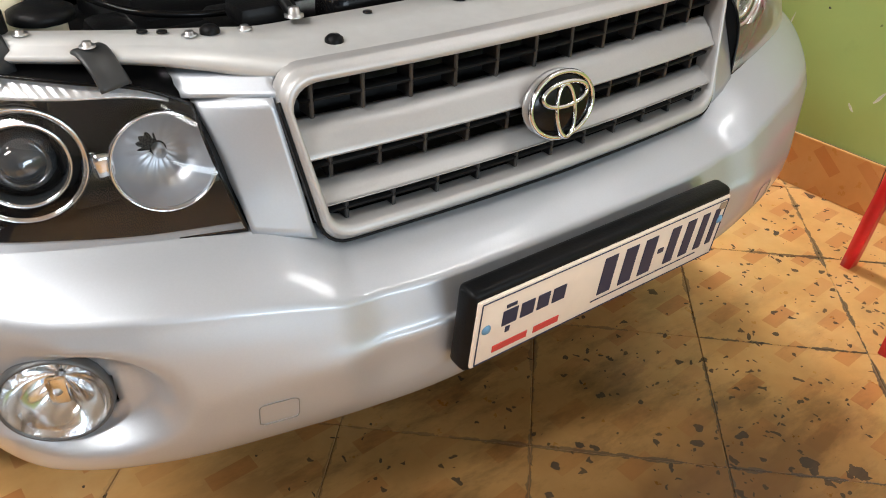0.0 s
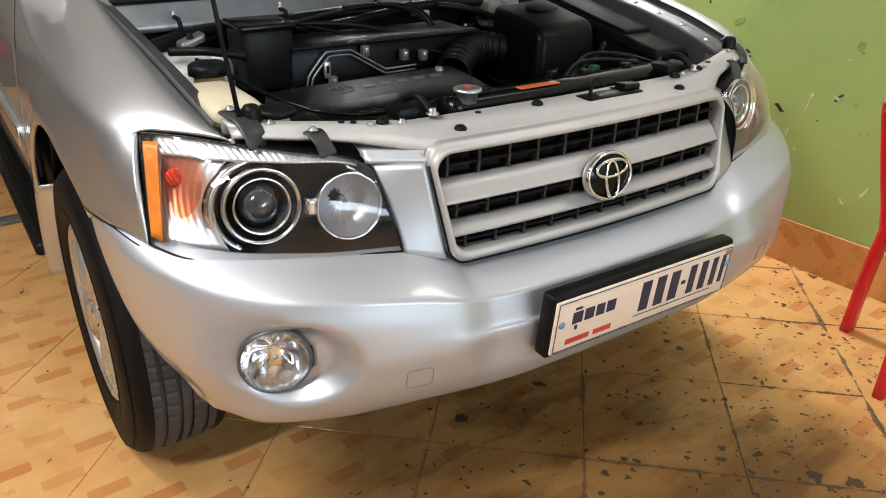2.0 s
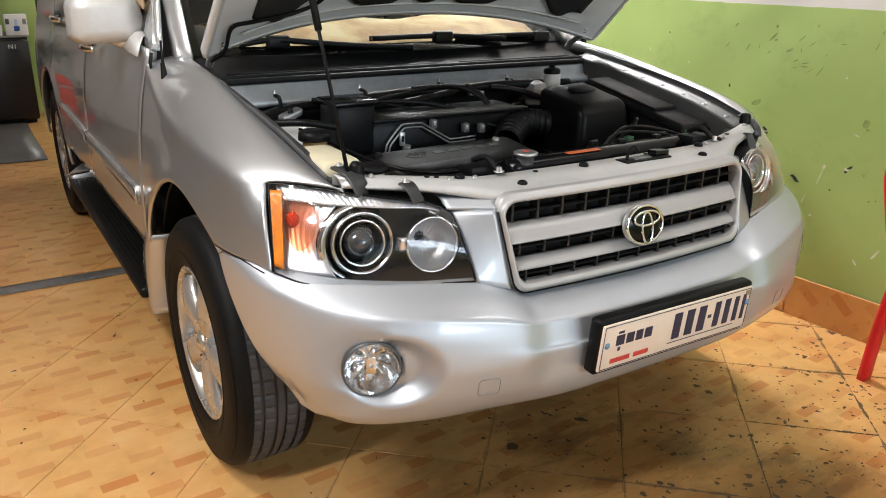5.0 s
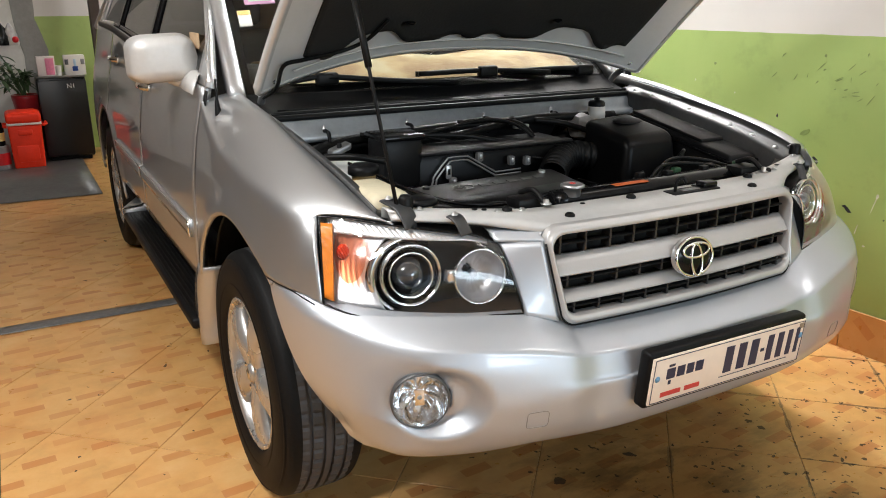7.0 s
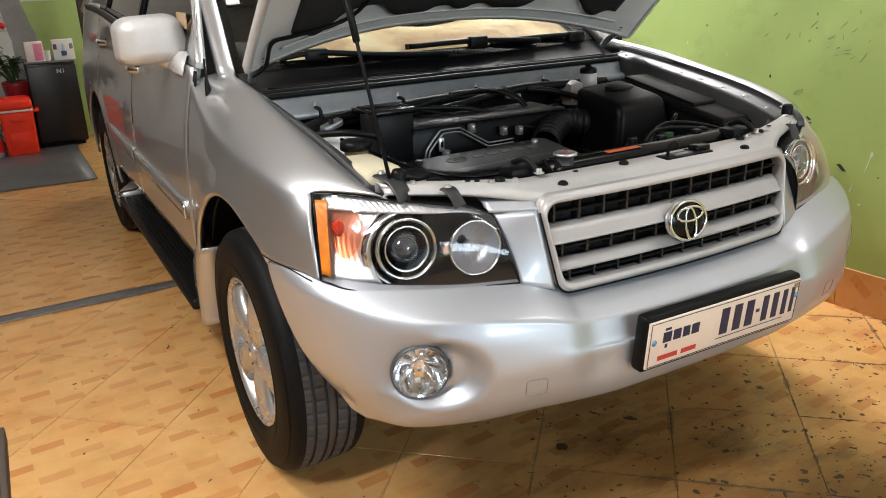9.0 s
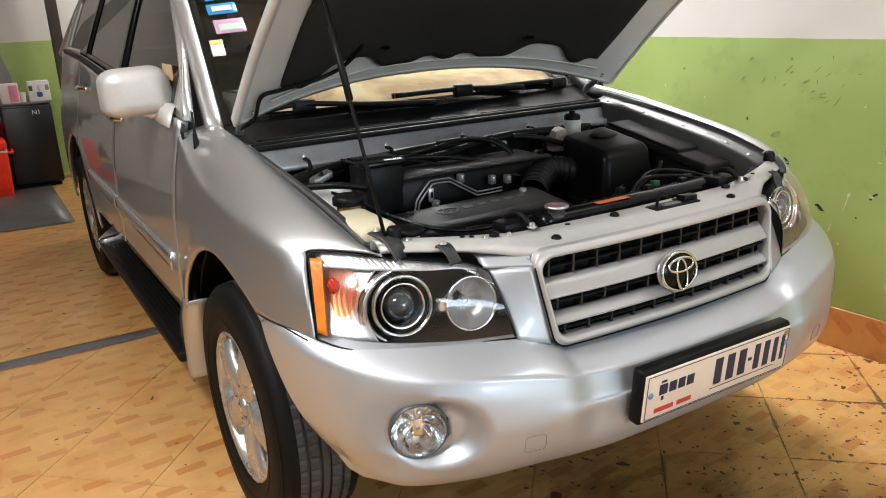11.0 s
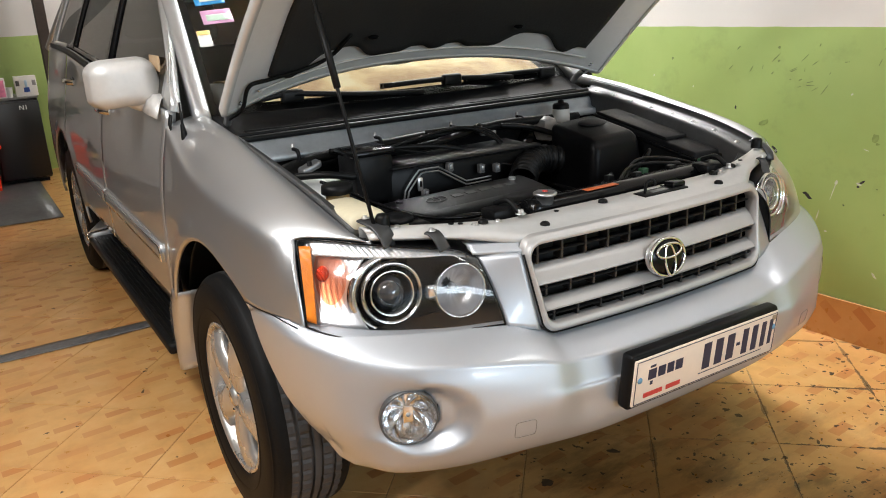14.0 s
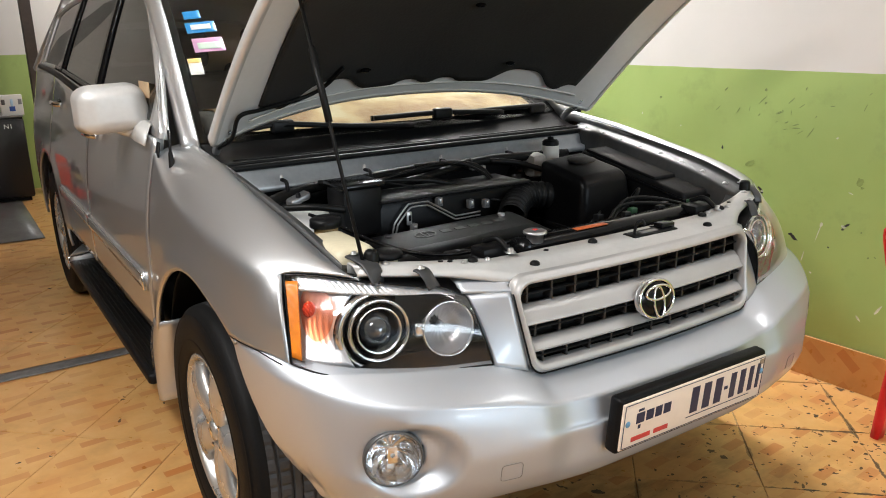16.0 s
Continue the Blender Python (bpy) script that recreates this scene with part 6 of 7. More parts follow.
    box_part("mirror_glass", (min(s * 0.838, s * 0.994), max(s * 0.838, s * 0.994), 1.7105, 1.716, 1.118, 1.258), CHROME, mirror, "mirror glass", 0.002)
    tube("mirror_arm", [(s * 0.89, 1.655, 1.128), (s * 0.865, 1.64, 1.118), (s * 0.84, 1.62, 1.118)], 0.020, PAINT_MATT, mirror, "silver mirror foot")
    # silver foot of the mirror, faired into the corner of the front window
    rows = [[[s * 0.872, 1.42, 1.095], [s * 0.876, 1.52, 1.098], [s * 0.868, 1.68, 1.105]], [[s * 0.856, 1.44, 1.128], [s * 0.862, 1.53, 1.136], [s * 0.850, 1.66, 1.134]], [[s * 0.838, 1.47, 1.150], [s * 0.842, 1.53, 1.158], [s * 0.835, 1.60, 1.152]], [[s * 0.822, 1.48, 1.152], [s * 0.824, 1.53, 1.158], [s * 0.820, 1.60, 1.152]]]
    sheet("mirror_base", rows, PAINT_MATT, mirror, "silver mirror base on the door", 0.004, flip=s > 0)
    tube("window_bead", [(s * 0.822, 1.44, 1.13), (s * 0.812, 1.445, 1.19), (s * 0.800, 1.452, 1.25), (s * 0.788, 1.462, 1.30)], 0.0050, ALLOY, car, "bright bead of the front window")
    # chrome door handles
    for y, z in ((2.30, 1.040), (3.25, 1.090)):
        x = s * (float(side_x(y, z)))
        bm = bm_new()
        bmesh.ops.create_uvsphere(bm, u_segments=20, v_segments=10, radius=1.0, matrix=Matrix.Translation((x + s * 0.001, y, z)) @ Matrix.Diagonal((0.006, 0.062, 0.026, 1)))
        cup = part("handle_cup", bm, BLACK_GLOSS, car, "dark recess behind the handle", True)
        tube("door_handle", [(x + s * 0.004, y - 0.075, z), (x + s * 0.028, y - 0.05, z + 0.003), (x + s * 0.032, y, z + 0.004), (x + s * 0.028, y + 0.05, z + 0.003), (x + s * 0.004, y + 0.08, z)], 0.0135, CHROME, cup, "chrome door handle")
    # roof rail
    tube("roof_rail", [(s * 0.60, 2.35, 1.655), (s * 0.61, 2.45, 1.70), (s * 0.61, 3.2, 1.71), (s * 0.60, 4.0, 1.69), (s * 0.585, 4.12, 1.63)], 0.014, ALLOY, car, "silver roof rail")
    # window line trim
    ys = np.linspace(1.62, 4.15, 40)
    sweep("window_trim", np.stack([s * (side_x(ys, belt(ys)) - 0.004), ys, belt(ys) + 0.010], 1), [(-0.008, -0.012), (0.008, -0.012), (0.008, 0.012), (-0.008, 0.012)], RUBBER, car, "black window seal")
    # rear lamp
    box_part("rear_lamp", (min(s * 0.62, s * 0.74), max(s * 0.62, s * 0.74), 4.55, 4.62, 0.85, 1.15), material("red_lamp", (0.45, 0.02, 0.02), 0.15), car, "red rear lamp", 0.02)
box_part("rear_bumper", (-0.86, 0.86, 4.50, 4.70, 0.36, 0.62), PAINT, car, "silver rear bumper", 0.06)

# aerial on the right wing, lying along the pillar
base = np.array((-0.832, 1.262, 1.052))
bm = bm_new()
cyl(bm, base + [0, 0, -0.02], base + [0, 0.012, 0.038], 0.012, 0.006, 14)
aerial = part("aerial_base", bm, BLACK, car, "black aerial base", True)
tube("aerial_rod", [base + [0, 0.01, 0.03], base + [0.02, 0.10, 0.15], base + [0.045, 0.21, 0.30]], 0.0028, STEEL, aerial, "thin steel aerial rod", 12, 6)
tube("aerial_coil", [base + [0, 0.01, 0.03], base + [0.012, 0.055, 0.095]], 0.0042, BLACK, aerial, "", 2, 8)

# cabin seen through the glass
HIDE = material("brown_cream_dash_cover", (0.5, 0.4, 0.24), 0.9)
n_ = Nodes(HIDE)
co_ = n_.coords()
patch = n_.ramp(n_.noise(co_, 3.4, 5.0, 0.6), [(0.38, (0.48, 0.40, 0.25)), (0.47, (0.42, 0.29, 0.14)), (0.55, (0.24, 0.125, 0.05))])
n_.color(n_.mix(n_.maths("MULTIPLY", n_.noise(co_, 70.0, 2.0), 0.4), patch, (0.55, 0.47, 0.33)))
n_.bump(n_.noise(co_, 60.0, 3.0), 0.5, 0.004)
CLOTH = worn("dark_grey_cloth", (0.05, 0.048, 0.045), 0.9, 0.0, 0.3, 8.0, 0.5, 140.0)
box_part("cabin_floor", (-0.74, 0.74, 1.25, 4.45, 0.30, 0.42), CLOTH, car, "dark cabin floor", 0.02)
rows = []
for v in np.linspace(0, 1, 10):
    y = 1.30 + 0.42 * v
    xs = np.linspace(-0.69, 0.69, 31)
    rows.append(np.stack([xs, y + 0.08 * (xs / 0.69) ** 2 * (1 - v), 1.085 + 0.085 * math.sin(v * np.pi * 0.62) + 0.012 * np.sin(xs * 9 + v * 4) * v], 1))
dash = sheet("dashboard", rows, CLOTH, car, "dark dashboard", 0.05, flip=True)
cover_rows = np.array(rows)[0:, 2:30] + [0, 0, 0.008]
sheet("dash_cover", cover_rows, HIDE, dash, "mottled cream and brown dashboard cover", 0.005, flip=True)
box_part("dash_front", (-0.68, 0.68, 1.70, 1.78, 0.62, 1.10), CLOTH, dash, "dark dashboard face", 0.03)
a = np.linspace(0, 2 * np.pi, 40, endpoint=False)
wheel_c = pose(0.34, 1.88, 1.02, 62)
ringp = np.array([tuple(wheel_c @ Vector((0.185 * math.cos(t), 0.185 * math.sin(t), 0))) for t in a])
steer = sweep("steering_wheel", ringp, round_profile(0.014, 8), BLACK, car, "black steering wheel", up=(0, -0.88, 0.47), closed=True)
for sx, y in ((-0.37, 2.20), (0.37, 2.20), (-0.37, 3.15), (0.37, 3.15)):
    bm = bm_new()
    box(bm, sx - 0.25, sx + 0.25, y - 0.10, y + 0.45, 0.55, 0.70, 0.05, seg=3)
    seat = part("car_seat", bm, CLOTH, car, "dark cloth seat", True)
    bm = bm_new()
    box(bm, sx - 0.24, sx + 0.24, y + 0.36, y + 0.50, 0.62, 1.24, 0.05, m=None, seg=3)
    for v in bm.verts:
        v.co.y += 0.18 * (v.co.z - 0.62)
    part("seat_back", bm, CLOTH, seat, "", True)
    bm = bm_new()
    box(bm, sx - 0.12, sx + 0.12, y + 0.50, y + 0.60, 1.26, 1.44, 0.04, seg=3)
    part("headrest", bm, CLOTH, seat, "", True)
box_part("inside_mirror", (-0.12, 0.12, 1.98, 2.02, 1.46, 1.53), BLACK, car, "black inside mirror", 0.015)


# stickers inside the right edge of the windscreen
def shield_point(a, v, lift=0.003):
    xl, xh = 0.735 * a, 0.635 * a
    y = (1.255 + 0.115 * a * a) * (1 - v) + (1.97 + 0.07 * a * a) * v
    z = 1.095 * (1 - v) + (1.635 - 0.05 * a * a) * v + 0.03 * math.sin(math.pi * v)
    return [xl * (1 - v) + xh * v, y - lift * 0.6, z + lift * 0.8]


def decal(name, a0, a1, v0, v1, mat, parent, label="", lift=0.003):
    P = [[shield_point(a, v, lift) for a in np.linspace(a0, a1, 5)] for v in np.linspace(v0, v1, 5)]
    return sheet(name, P, mat, parent, label, 0.0008, flip=True)


PAPER = material("pale_paper", (0.72, 0.74, 0.70), 0.5)
S_BLUE, S_PINK, S_YEL = material("blue_sticker", (0.03, 0.27, 0.62), 0.4), material("pink_sticker", (0.62, 0.35, 0.55), 0.45), material("yellow_sticker", (0.85, 0.62, 0.22), 0.45)
st = decal("windscreen_sticker", -0.905, -0.82, 0.69, 0.75, S_BLUE, car, "blue windscreen sticker")
st = decal("windscreen_sticker", -0.91, -0.765, 0.588, 0.662, S_BLUE, car, "blue and white windscreen sticker")
decal("sticker_field", -0.887, -0.79, 0.608, 0.643, PAPER, st, "", 0.005)
st = decal("windscreen_sticker", -0.90, -0.755, 0.462, 0.550, S_PINK, car, "pink and green windscreen sticker")
decal("sticker_field", -0.88, -0.775, 0.478, 0.518, material("pale_green", (0.55, 0.72, 0.60), 0.5), st, "", 0.005)
st = decal("windscreen_sticker", -0.945, -0.885, 0.335, 0.425, PAPER, car, "pale yellow windscreen sticker")
decal("sticker_field", -0.945, -0.885, 0.400, 0.425, S_YEL, st, "", 0.005)
# dark band round the windscreen
for a0, a1, v0, v1 in ((-1.0, -0.95, 0.0, 1.0), (0.95, 1.0, 0.0, 1.0), (-0.95, 0.95, 0.95, 1.0), (-0.95, 0.95, 0.0, 0.04)):
    P = [[shield_point(a, v, -0.002) for a in np.linspace(a0, a1, 24)] for v in np.linspace(v0, v1, 16)]
    sheet("screen_band", P, BLACK_GLOSS, car, "black band round the windscreen", flip=True)
box_part("card_on_dash", (-0.795, -0.790, 1.62, 1.75, 1.14, 1.27), worn("kraft_paper", (0.50, 0.36, 0.22), 0.8), car, "brown paper tucked behind the window", 0.001)

# ---- things in the room ----
RED_PLASTIC = worn("red_plastic", (0.62, 0.012, 0.018), 0.32, 0.0, 0.15, 5.0, 0.05)
RED_BOX = worn("orange_red_plastic", (0.92, 0.045, 0.016), 0.45, 0.0, 0.12, 5.0, 0.05, Specular_IOR_Level=0.2)
DARK_WOOD = worn("dark_brown_wood", (0.045, 0.030, 0.022), 0.6, 0.0, 0.3, 4.0, 0.2)


# red monobloc chair against the wall, turned towards the car's nose
def plastic_chair():
    ch = thing("plastic_chair", "glossy red moulded plastic chair by the green wall", "chair", (1.275, 0.0, 0))
    A, B = np.array((1.233, 0.180)), np.array((0.970, -0.079))
    side = (B - A) / np.linalg.norm(B - A)
    fwd = np.array((-side[1], side[0]))
    fwd = fwd if fwd[0] > 0 else -fwd
    W, D = float(np.linalg.norm(B - A)), 0.36
    o = np.array((1.275, 0.0, 0))

    def at(f, w, z):
        """f forward from the back legs, w across from the first of them."""
        p = A + fwd * f + side * w
        return np.array((p[0], p[1], z)) - o

    def bar(half, thick):
        return [(-half, -thick), (half, -thick), (half * 1.1, 0.0), (half, thick), (-half, thick), (-half * 1.1, 0.0)]

    for w in (0.0, W):
        d = 0.03 if w == 0 else -0.03
        sweep("leg", spline([at(0.0, w, 0.0), at(0.008, w + d * 0.4, 0.20), at(0.022, w + d * 0.8, 0.37), at(0.03, w + d, 0.42)], 12), bar(0.021, 0.014), RED_PLASTIC, ch, up=(0, 1, 0))
        sweep("leg", spline([at(D, w, 0.0), at(D - 0.02, w + d * 0.6, 0.22), at(D - 0.03, w + d, 0.42)], 10), bar(0.021, 0.014), RED_PLASTIC, ch, up=(0, 1, 0))
        sweep("back_post", spline([at(0.026, w + d * 0.8, 0.34), at(0.006, w + d * 0.6, 0.46), at(-0.018, w + d * 0.4, 0.56), at(-0.055, w + d * 0.4, 0.72), at(-0.066, w + d * 0.9, 0.775)], 16), bar(0.019, 0.012), RED_PLASTIC, ch, up=(0, 1, 0))
    rows = []
    for f in np.linspace(0.02, D + 0.02, 12):
        rows.append([at(f, w, 0.425 - 0.012 * math.sin(np.pi * w / W) * math.sin(np.pi * f / D)) for w in np.linspace(0.01, W - 0.01, 12)])
    sheet("seat", rows, RED_PLASTIC, ch, "moulded seat", 0.012)
    for k in range(4):
        w = 0.085 + k * (W - 0.17) / 3
        sweep("back_slat", spline([at(0.025, w, 0.43), at(-0.02, w, 0.58), at(-0.068, w, 0.775)], 12), [(-0.018, -0.005), (0.018, -0.005), (0.018, 0.005), (-0.018, 0.005)], RED_PLASTIC, ch, up=(0, 1, 0))
    sweep("top_rail", spline([at(-0.066, 0.025, 0.772), at(-0.075, W / 2, 0.800), at(-0.066, W - 0.025, 0.772)], 14), [(-0.012, -0.035), (0.012, -0.035), (0.012, 0.02), (0, 0.028), (-0.012, 0.02)], RED_PLASTIC, ch)
    return ch


plastic_chair()

# black small fridge with things on it, against the back wall
fridge = thing("small_fridge", "black small fridge standing against the back wall", "fridge", (-0.94, 6.78, 0))
FRIDGE_BLACK = worn("fridge_black", (0.006, 0.006, 0.007), 0.35, 0.0, 0.2, 3.0, 0.05)
box_part("body", (-0.195, 0.195, -0.18, 0.22, 0.03, 0.735), FRIDGE_BLACK, fridge, "", 0.012)
door = box_part("door", (-0.195, 0.195, -0.225, -0.186, 0.05, 0.715), FRIDGE_BLACK, fridge, "black fridge door with pale letters", 0.010)
box_part("top", (-0.20, 0.20, -0.21, 0.225, 0.735, 0.75), worn("grey_top", (0.16, 0.16, 0.15), 0.45), fridge, "grey worktop lid", 0.004)
box_part("base", (-0.17, 0.17, -0.16, 0.2, 0.0, 0.03), BLACK, fridge, "")
txt = bpy.data.curves.new("letters", "FONT")
txt.body, txt.size, txt.extrude, txt.align_x = "N1", 0.055, 0.001, "CENTER"
dg = new("letters_source", txt)
bpy.context.view_layer.update()
me = bpy.data.meshes.new_from_object(dg.evaluated_get(bpy.context.evaluated_depsgraph_get()))
bpy.data.objects.remove(dg)
me.materials.clear()
me.materials.append(material("white_print", (0.75, 0.75, 0.73), 0.5))
letters = new("letters", me)
letters.parent = door
letters.matrix_basis = pose(0.07, -0.2265, 0.645, 90)

box_l = thing("tissue_box", "pink and white tissue box on the fridge", "box", (-1.04, 6.66, 0.75))
box_part("carton", (-0.072, 0.072, -0.05, 0.05, 0, 0.165), worn("pale_card", (0.78, 0.70, 0.68), 0.6, 0, 0.06), box_l, "", 0.003)
box_part("print", (-0.005, 0.062, -0.0525, -0.0505, 0.01, 0.15), worn("pink_print", (0.72, 0.22, 0.36), 0.6, 0, 0.25, 14.0), box_l, "pink printed panel", 0.0005)
cup = thing("plastic_cup", "clear-white cup on the fridge", "cup", (-0.945, 6.64, 0.75))
lathe("cup_body", [(0.022, 0.0), (0.028, 0.08), (0.030, 0.085)], worn("milky_plastic", (0.75, 0.74, 0.72), 0.35, 0, 0.05), cup, "", pose(0, 0, 0, 0, -90, 0), 20)
box_r = thing("carton_box", "white carton with a blue bottle print on the fridge", "box", (-0.81, 6.67, 0.75))
box_part("carton", (-0.085, 0.085, -0.05, 0.05, 0, 0.170), worn("white_card", (0.78, 0.77, 0.74), 0.6, 0, 0.05), box_r, "", 0.003)
for dims, mat in (((-0.022, 0.022, -0.0525, -0.0505, 0.035, 0.075), material("blue_print", (0.02, 0.07, 0.30), 0.5)), ((-0.010, 0.010, -0.0525, -0.0505, 0.075, 0.135), material("pale_blue_print", (0.40, 0.58, 0.75), 0.5)), ((-0.078, -0.05, -0.0525, -0.0505, 0.09, 0.135), material("dark_print", (0.08, 0.08, 0.09), 0.5)), ((0.05, 0.078, -0.0525, -0.0505, 0.09, 0.135), material("grey_print", (0.28, 0.28, 0.30), 0.5))):
    box_part("print", dims, mat, box_r, "", 0.0004)
bm = bm_new()
ball(bm, (0, -0.052, 0.055), 0.022, 16, Matrix.Diagonal((1, 0.06, 1, 1)))
part("print", bm, material("blue_print_round", (0.02, 0.07, 0.30), 0.5), box_r, "", True)

# red cool box
cool = thing("cool_box", "bright red cool box with a white seam", "cool box", (-1.285, 6.50, 0))
bm = bm_new()
box(bm, -0.130, 0.130, -0.15, 0.15, 0.0, 0.375, 0.022, seg=3)
for v in bm.verts:
    k = 0.92 + 0.08 * v.co.z / 0.375
    v.co.x, v.co.y = v.co.x * k, v.co.y * k
body = part("box_body", bm, RED_BOX, cool, "", True)
box_part("front_panel", (-0.055, 0.055, -0.157, -0.145, 0.29, 0.335), RED_BOX, body, "", 0.006)
box_part("front_panel", (-0.085, 0.085, -0.149, -0.138, 0.06, 0.20), RED_BOX, body, "", 0.006)
box_part("seam", (-0.132, 0.132, -0.152, 0.152, 0.374, 0.392), worn("white_seam", (0.75, 0.70, 0.66), 0.5), cool, "white seam under the lid", 0.004)
bm = bm_new()
box(bm, -0.135, 0.135, -0.155, 0.155, 0.390, 0.475, 0.025, seg=3)
lid = part("lid", bm, RED_BOX, cool, "red lid", True)
box_part("lid_panel", (-0.10, 0.10, -0.12, 0.12, 0.470, 0.482), RED_BOX, lid, "", 0.006)
for s in (-1, 1):
    tube("carry_handle", [(s * 0.132, -0.08, 0.36), (s * 0.165, -0.075, 0.365), (s * 0.168, 0.0, 0.366), (s * 0.165, 0.075, 0.365), (s * 0.132, 0.08, 0.36)], 0.013, RED_BOX, cool, "red carry handle")

# potted plant behind it
LEAF = worn("dark_leaf", (0.045, 0.085, 0.030), 0.45, 0.0, 0.4, 9.0, 0.1)
plant = thing("potted_plant", "leafy green plant in a dark red pot", "plant", (-1.23, 6.82, 0))
lathe("pot", [(0.0, 0.0), (0.075, 0.0), (0.10, 0.45), (0.115, 0.55), (0.118, 0.58), (0.10, 0.585), (0.095, 0.54), (0.0, 0.53)], worn("dark_red_pot", (0.32, 0.018, 0.025), 0.3, 0, 0.1), plant, "dark red pot", pose(0, 0, 0, 0, -90, 0), 28)
rnd = random.Random(4)
for k in range(9):
    ang, lean = k * 2.4, 0.05 + 0.10 * rnd.random()
    h = 0.18 + 0.22 * rnd.random()
    top = (-0.10 + lean * math.cos(ang) * 1.6, lean * math.sin(ang) * 0.6, 0.55 + h)
    stem = tube("stem", [(-0.01 * k * 0.3, 0, 0.54), ((top[0]) * 0.5, top[1] * 0.4, 0.55 + h * 0.6), top], 0.006, LEAF, plant, "", 10, 6)
    for j in range(9):
        b = Vector(top) * (0.55 + 0.05 * j) + Vector((0, 0, 0.25 - 0.028 * j))
        az, el, L = rnd.uniform(0, 6.28), rnd.uniform(-0.5, 0.9), rnd.uniform(0.10, 0.19)
        d = Vector((math.cos(az) * math.cos(el), math.sin(az) * math.cos(el) * 0.55, math.sin(el)))
        side = d.cross(Vector((0, 0, 1))).normalized()
        rows = []
        for t in np.linspace(0, 1, 6):
            wd = 0.021 * math.sin(np.pi * min(1, t * 0.92 + 0.06))
            p = b + d * L * t + Vector((0, 0, -0.06 * t * t))
            rows.append([tuple(p - side * wd), tuple(p + Vector((0, 0, -0.005))), tuple(p + side * wd)])
        sheet("leaf", rows, LEAF, plant, "", 0.0012)

# hanging carrier bag on the wall and small goods beside the cool box
bag = thing("carrier_bag", "dark and clear plastic bag hanging on the wall", "bag", (-1.30, 7.0, 1.0))
for dx, mat, wdt in ((-0.045, BLACK_GLOSS, 0.085), (0.03, worn("clear_bag", (0.40, 0.39, 0.38), 0.2, 0, 0.3, 12.0, 0.4, 30.0), 0.06)):
    rows = []
    for v in np.linspace(0, 1, 9):
        z, r = 0.19 * (1 - v), wdt * (0.12 + 0.88 * math.sin(min(1, v * 1.1) * 1.6))
        a = np.linspace(0, 2 * np.pi, 18, endpoint=False)
        rr = r * (1 + 0.16 * np.sin(a * 5 + v * 4))
        rows.append(np.stack([dx + rr * np.cos(a), -0.03 + 0.45 * rr * np.sin(a), np.full(18, z)], 1))
    sheet("bag_body", rows, mat, bag, "", close_v=True)
bm = bm_new()
ball(bm, (0.065, -0.05, 0.05), 0.028, 14)
part("red_tag", bm, RED_PLASTIC, bag, "red tag", True)
goods = thing("paint_tin", "small printed tin on the floor beside the cool box", "tin", (-1.50, 6.42, 0))
lathe("tin_body", [(0.0, 0.0), (0.075, 0.0), (0.076, 0.02), (0.075, 0.20), (0.078, 0.21), (0.0, 0.21)], worn("grey_tin", (0.35, 0.33, 0.33), 0.35, 0.5, 0.3, 14.0), goods, "", pose(0, 0, 0, 0, -90, 0), 26)
lathe("tin_label", [(0.0765, 0.05), (0.0765, 0.15)], RED_PLASTIC, goods, "red label", pose(0, 0, 0, 0, -90, 0), 26)
goods = thing("bottle", "dark bottle with a yellow label on the tin", "bottle", (-1.49, 6.42, 0.21))
lathe("bottle_body", [(0.0, 0.0), (0.045, 0.0), (0.048, 0.14), (0.035, 0.19), (0.018, 0.23), (0.018, 0.28), (0.0, 0.28)], BLACK_GLOSS, goods, "", pose(0, 0, 0, 0, -90, 0), 22)
lathe("bottle_label", [(0.049, 0.04), (0.0495, 0.11)], S_YEL, goods, "yellow label", pose(0, 0, 0, 0, -90, 0), 22)

# low table whose edge shows beside the car
table = thing("low_table", "tan wooden low table with a dark edge", "table", (-1.842, 0.02, 0))
TAN = worn("tan_laminate", (0.34, 0.22, 0.12), 0.4, 0.0, 0.2, 2.0, 0.05)
box_part("tabletop", (-0.37, 0.362, -0.62, 0.20, 0.672, 0.70), TAN, table, "", 0.003)
box_part("edge_strip", (0.362, 0.372, -0.62, 0.20, 0.670, 0.698), DARK_WOOD, table, "dark edge strip", 0.003)
for x in (-0.33, 0.31):
    for y in (-0.57, 0.15):
        box_part("leg", (x - 0.025, x + 0.025, y - 0.025, y + 0.025, 0, 0.672), DARK_WOOD, table, "", 0.004)

# grey sheet on the far floor, tape across the tiles
MATGREY = worn("grey_vinyl", (0.115, 0.112, 0.108), 0.36, 0.0, 0.3, 2.2, 0.1, 30.0)
mat_ = thing("floor_mat", "grey vinyl sheet laid over the tiles", "mat")
rows = [[(x, 5.06 + 0.02 * math.sin(x * 3) if k == 0 else 7.25 - 0.1 * k * 0, 0.006) for x in np.linspace(-3.6, -0.86, 24)] for k in (0, 1)]
sheet("vinyl", rows, MATGREY, mat_, "", 0.004)
TAPE = worn("crinkled_grey_tape", (0.13, 0.125, 0.12), 0.3, 0.0, 0.35, 30.0, 0.8, 45.0)
xs = np.linspace(-3.4, -0.25, 90)
rows = []
for k, off in enumerate((-0.046, -0.024, 0.0, 0.024, 0.046)):
    rows.append([(x, 2.555 + off + 0.004 * math.sin(x * 7 + k), 0.0055 + 0.0025 * (noise.noise((x * 14, k * 0.9, 0)) + 0.6) * (0 < k < 4)) for x in xs])
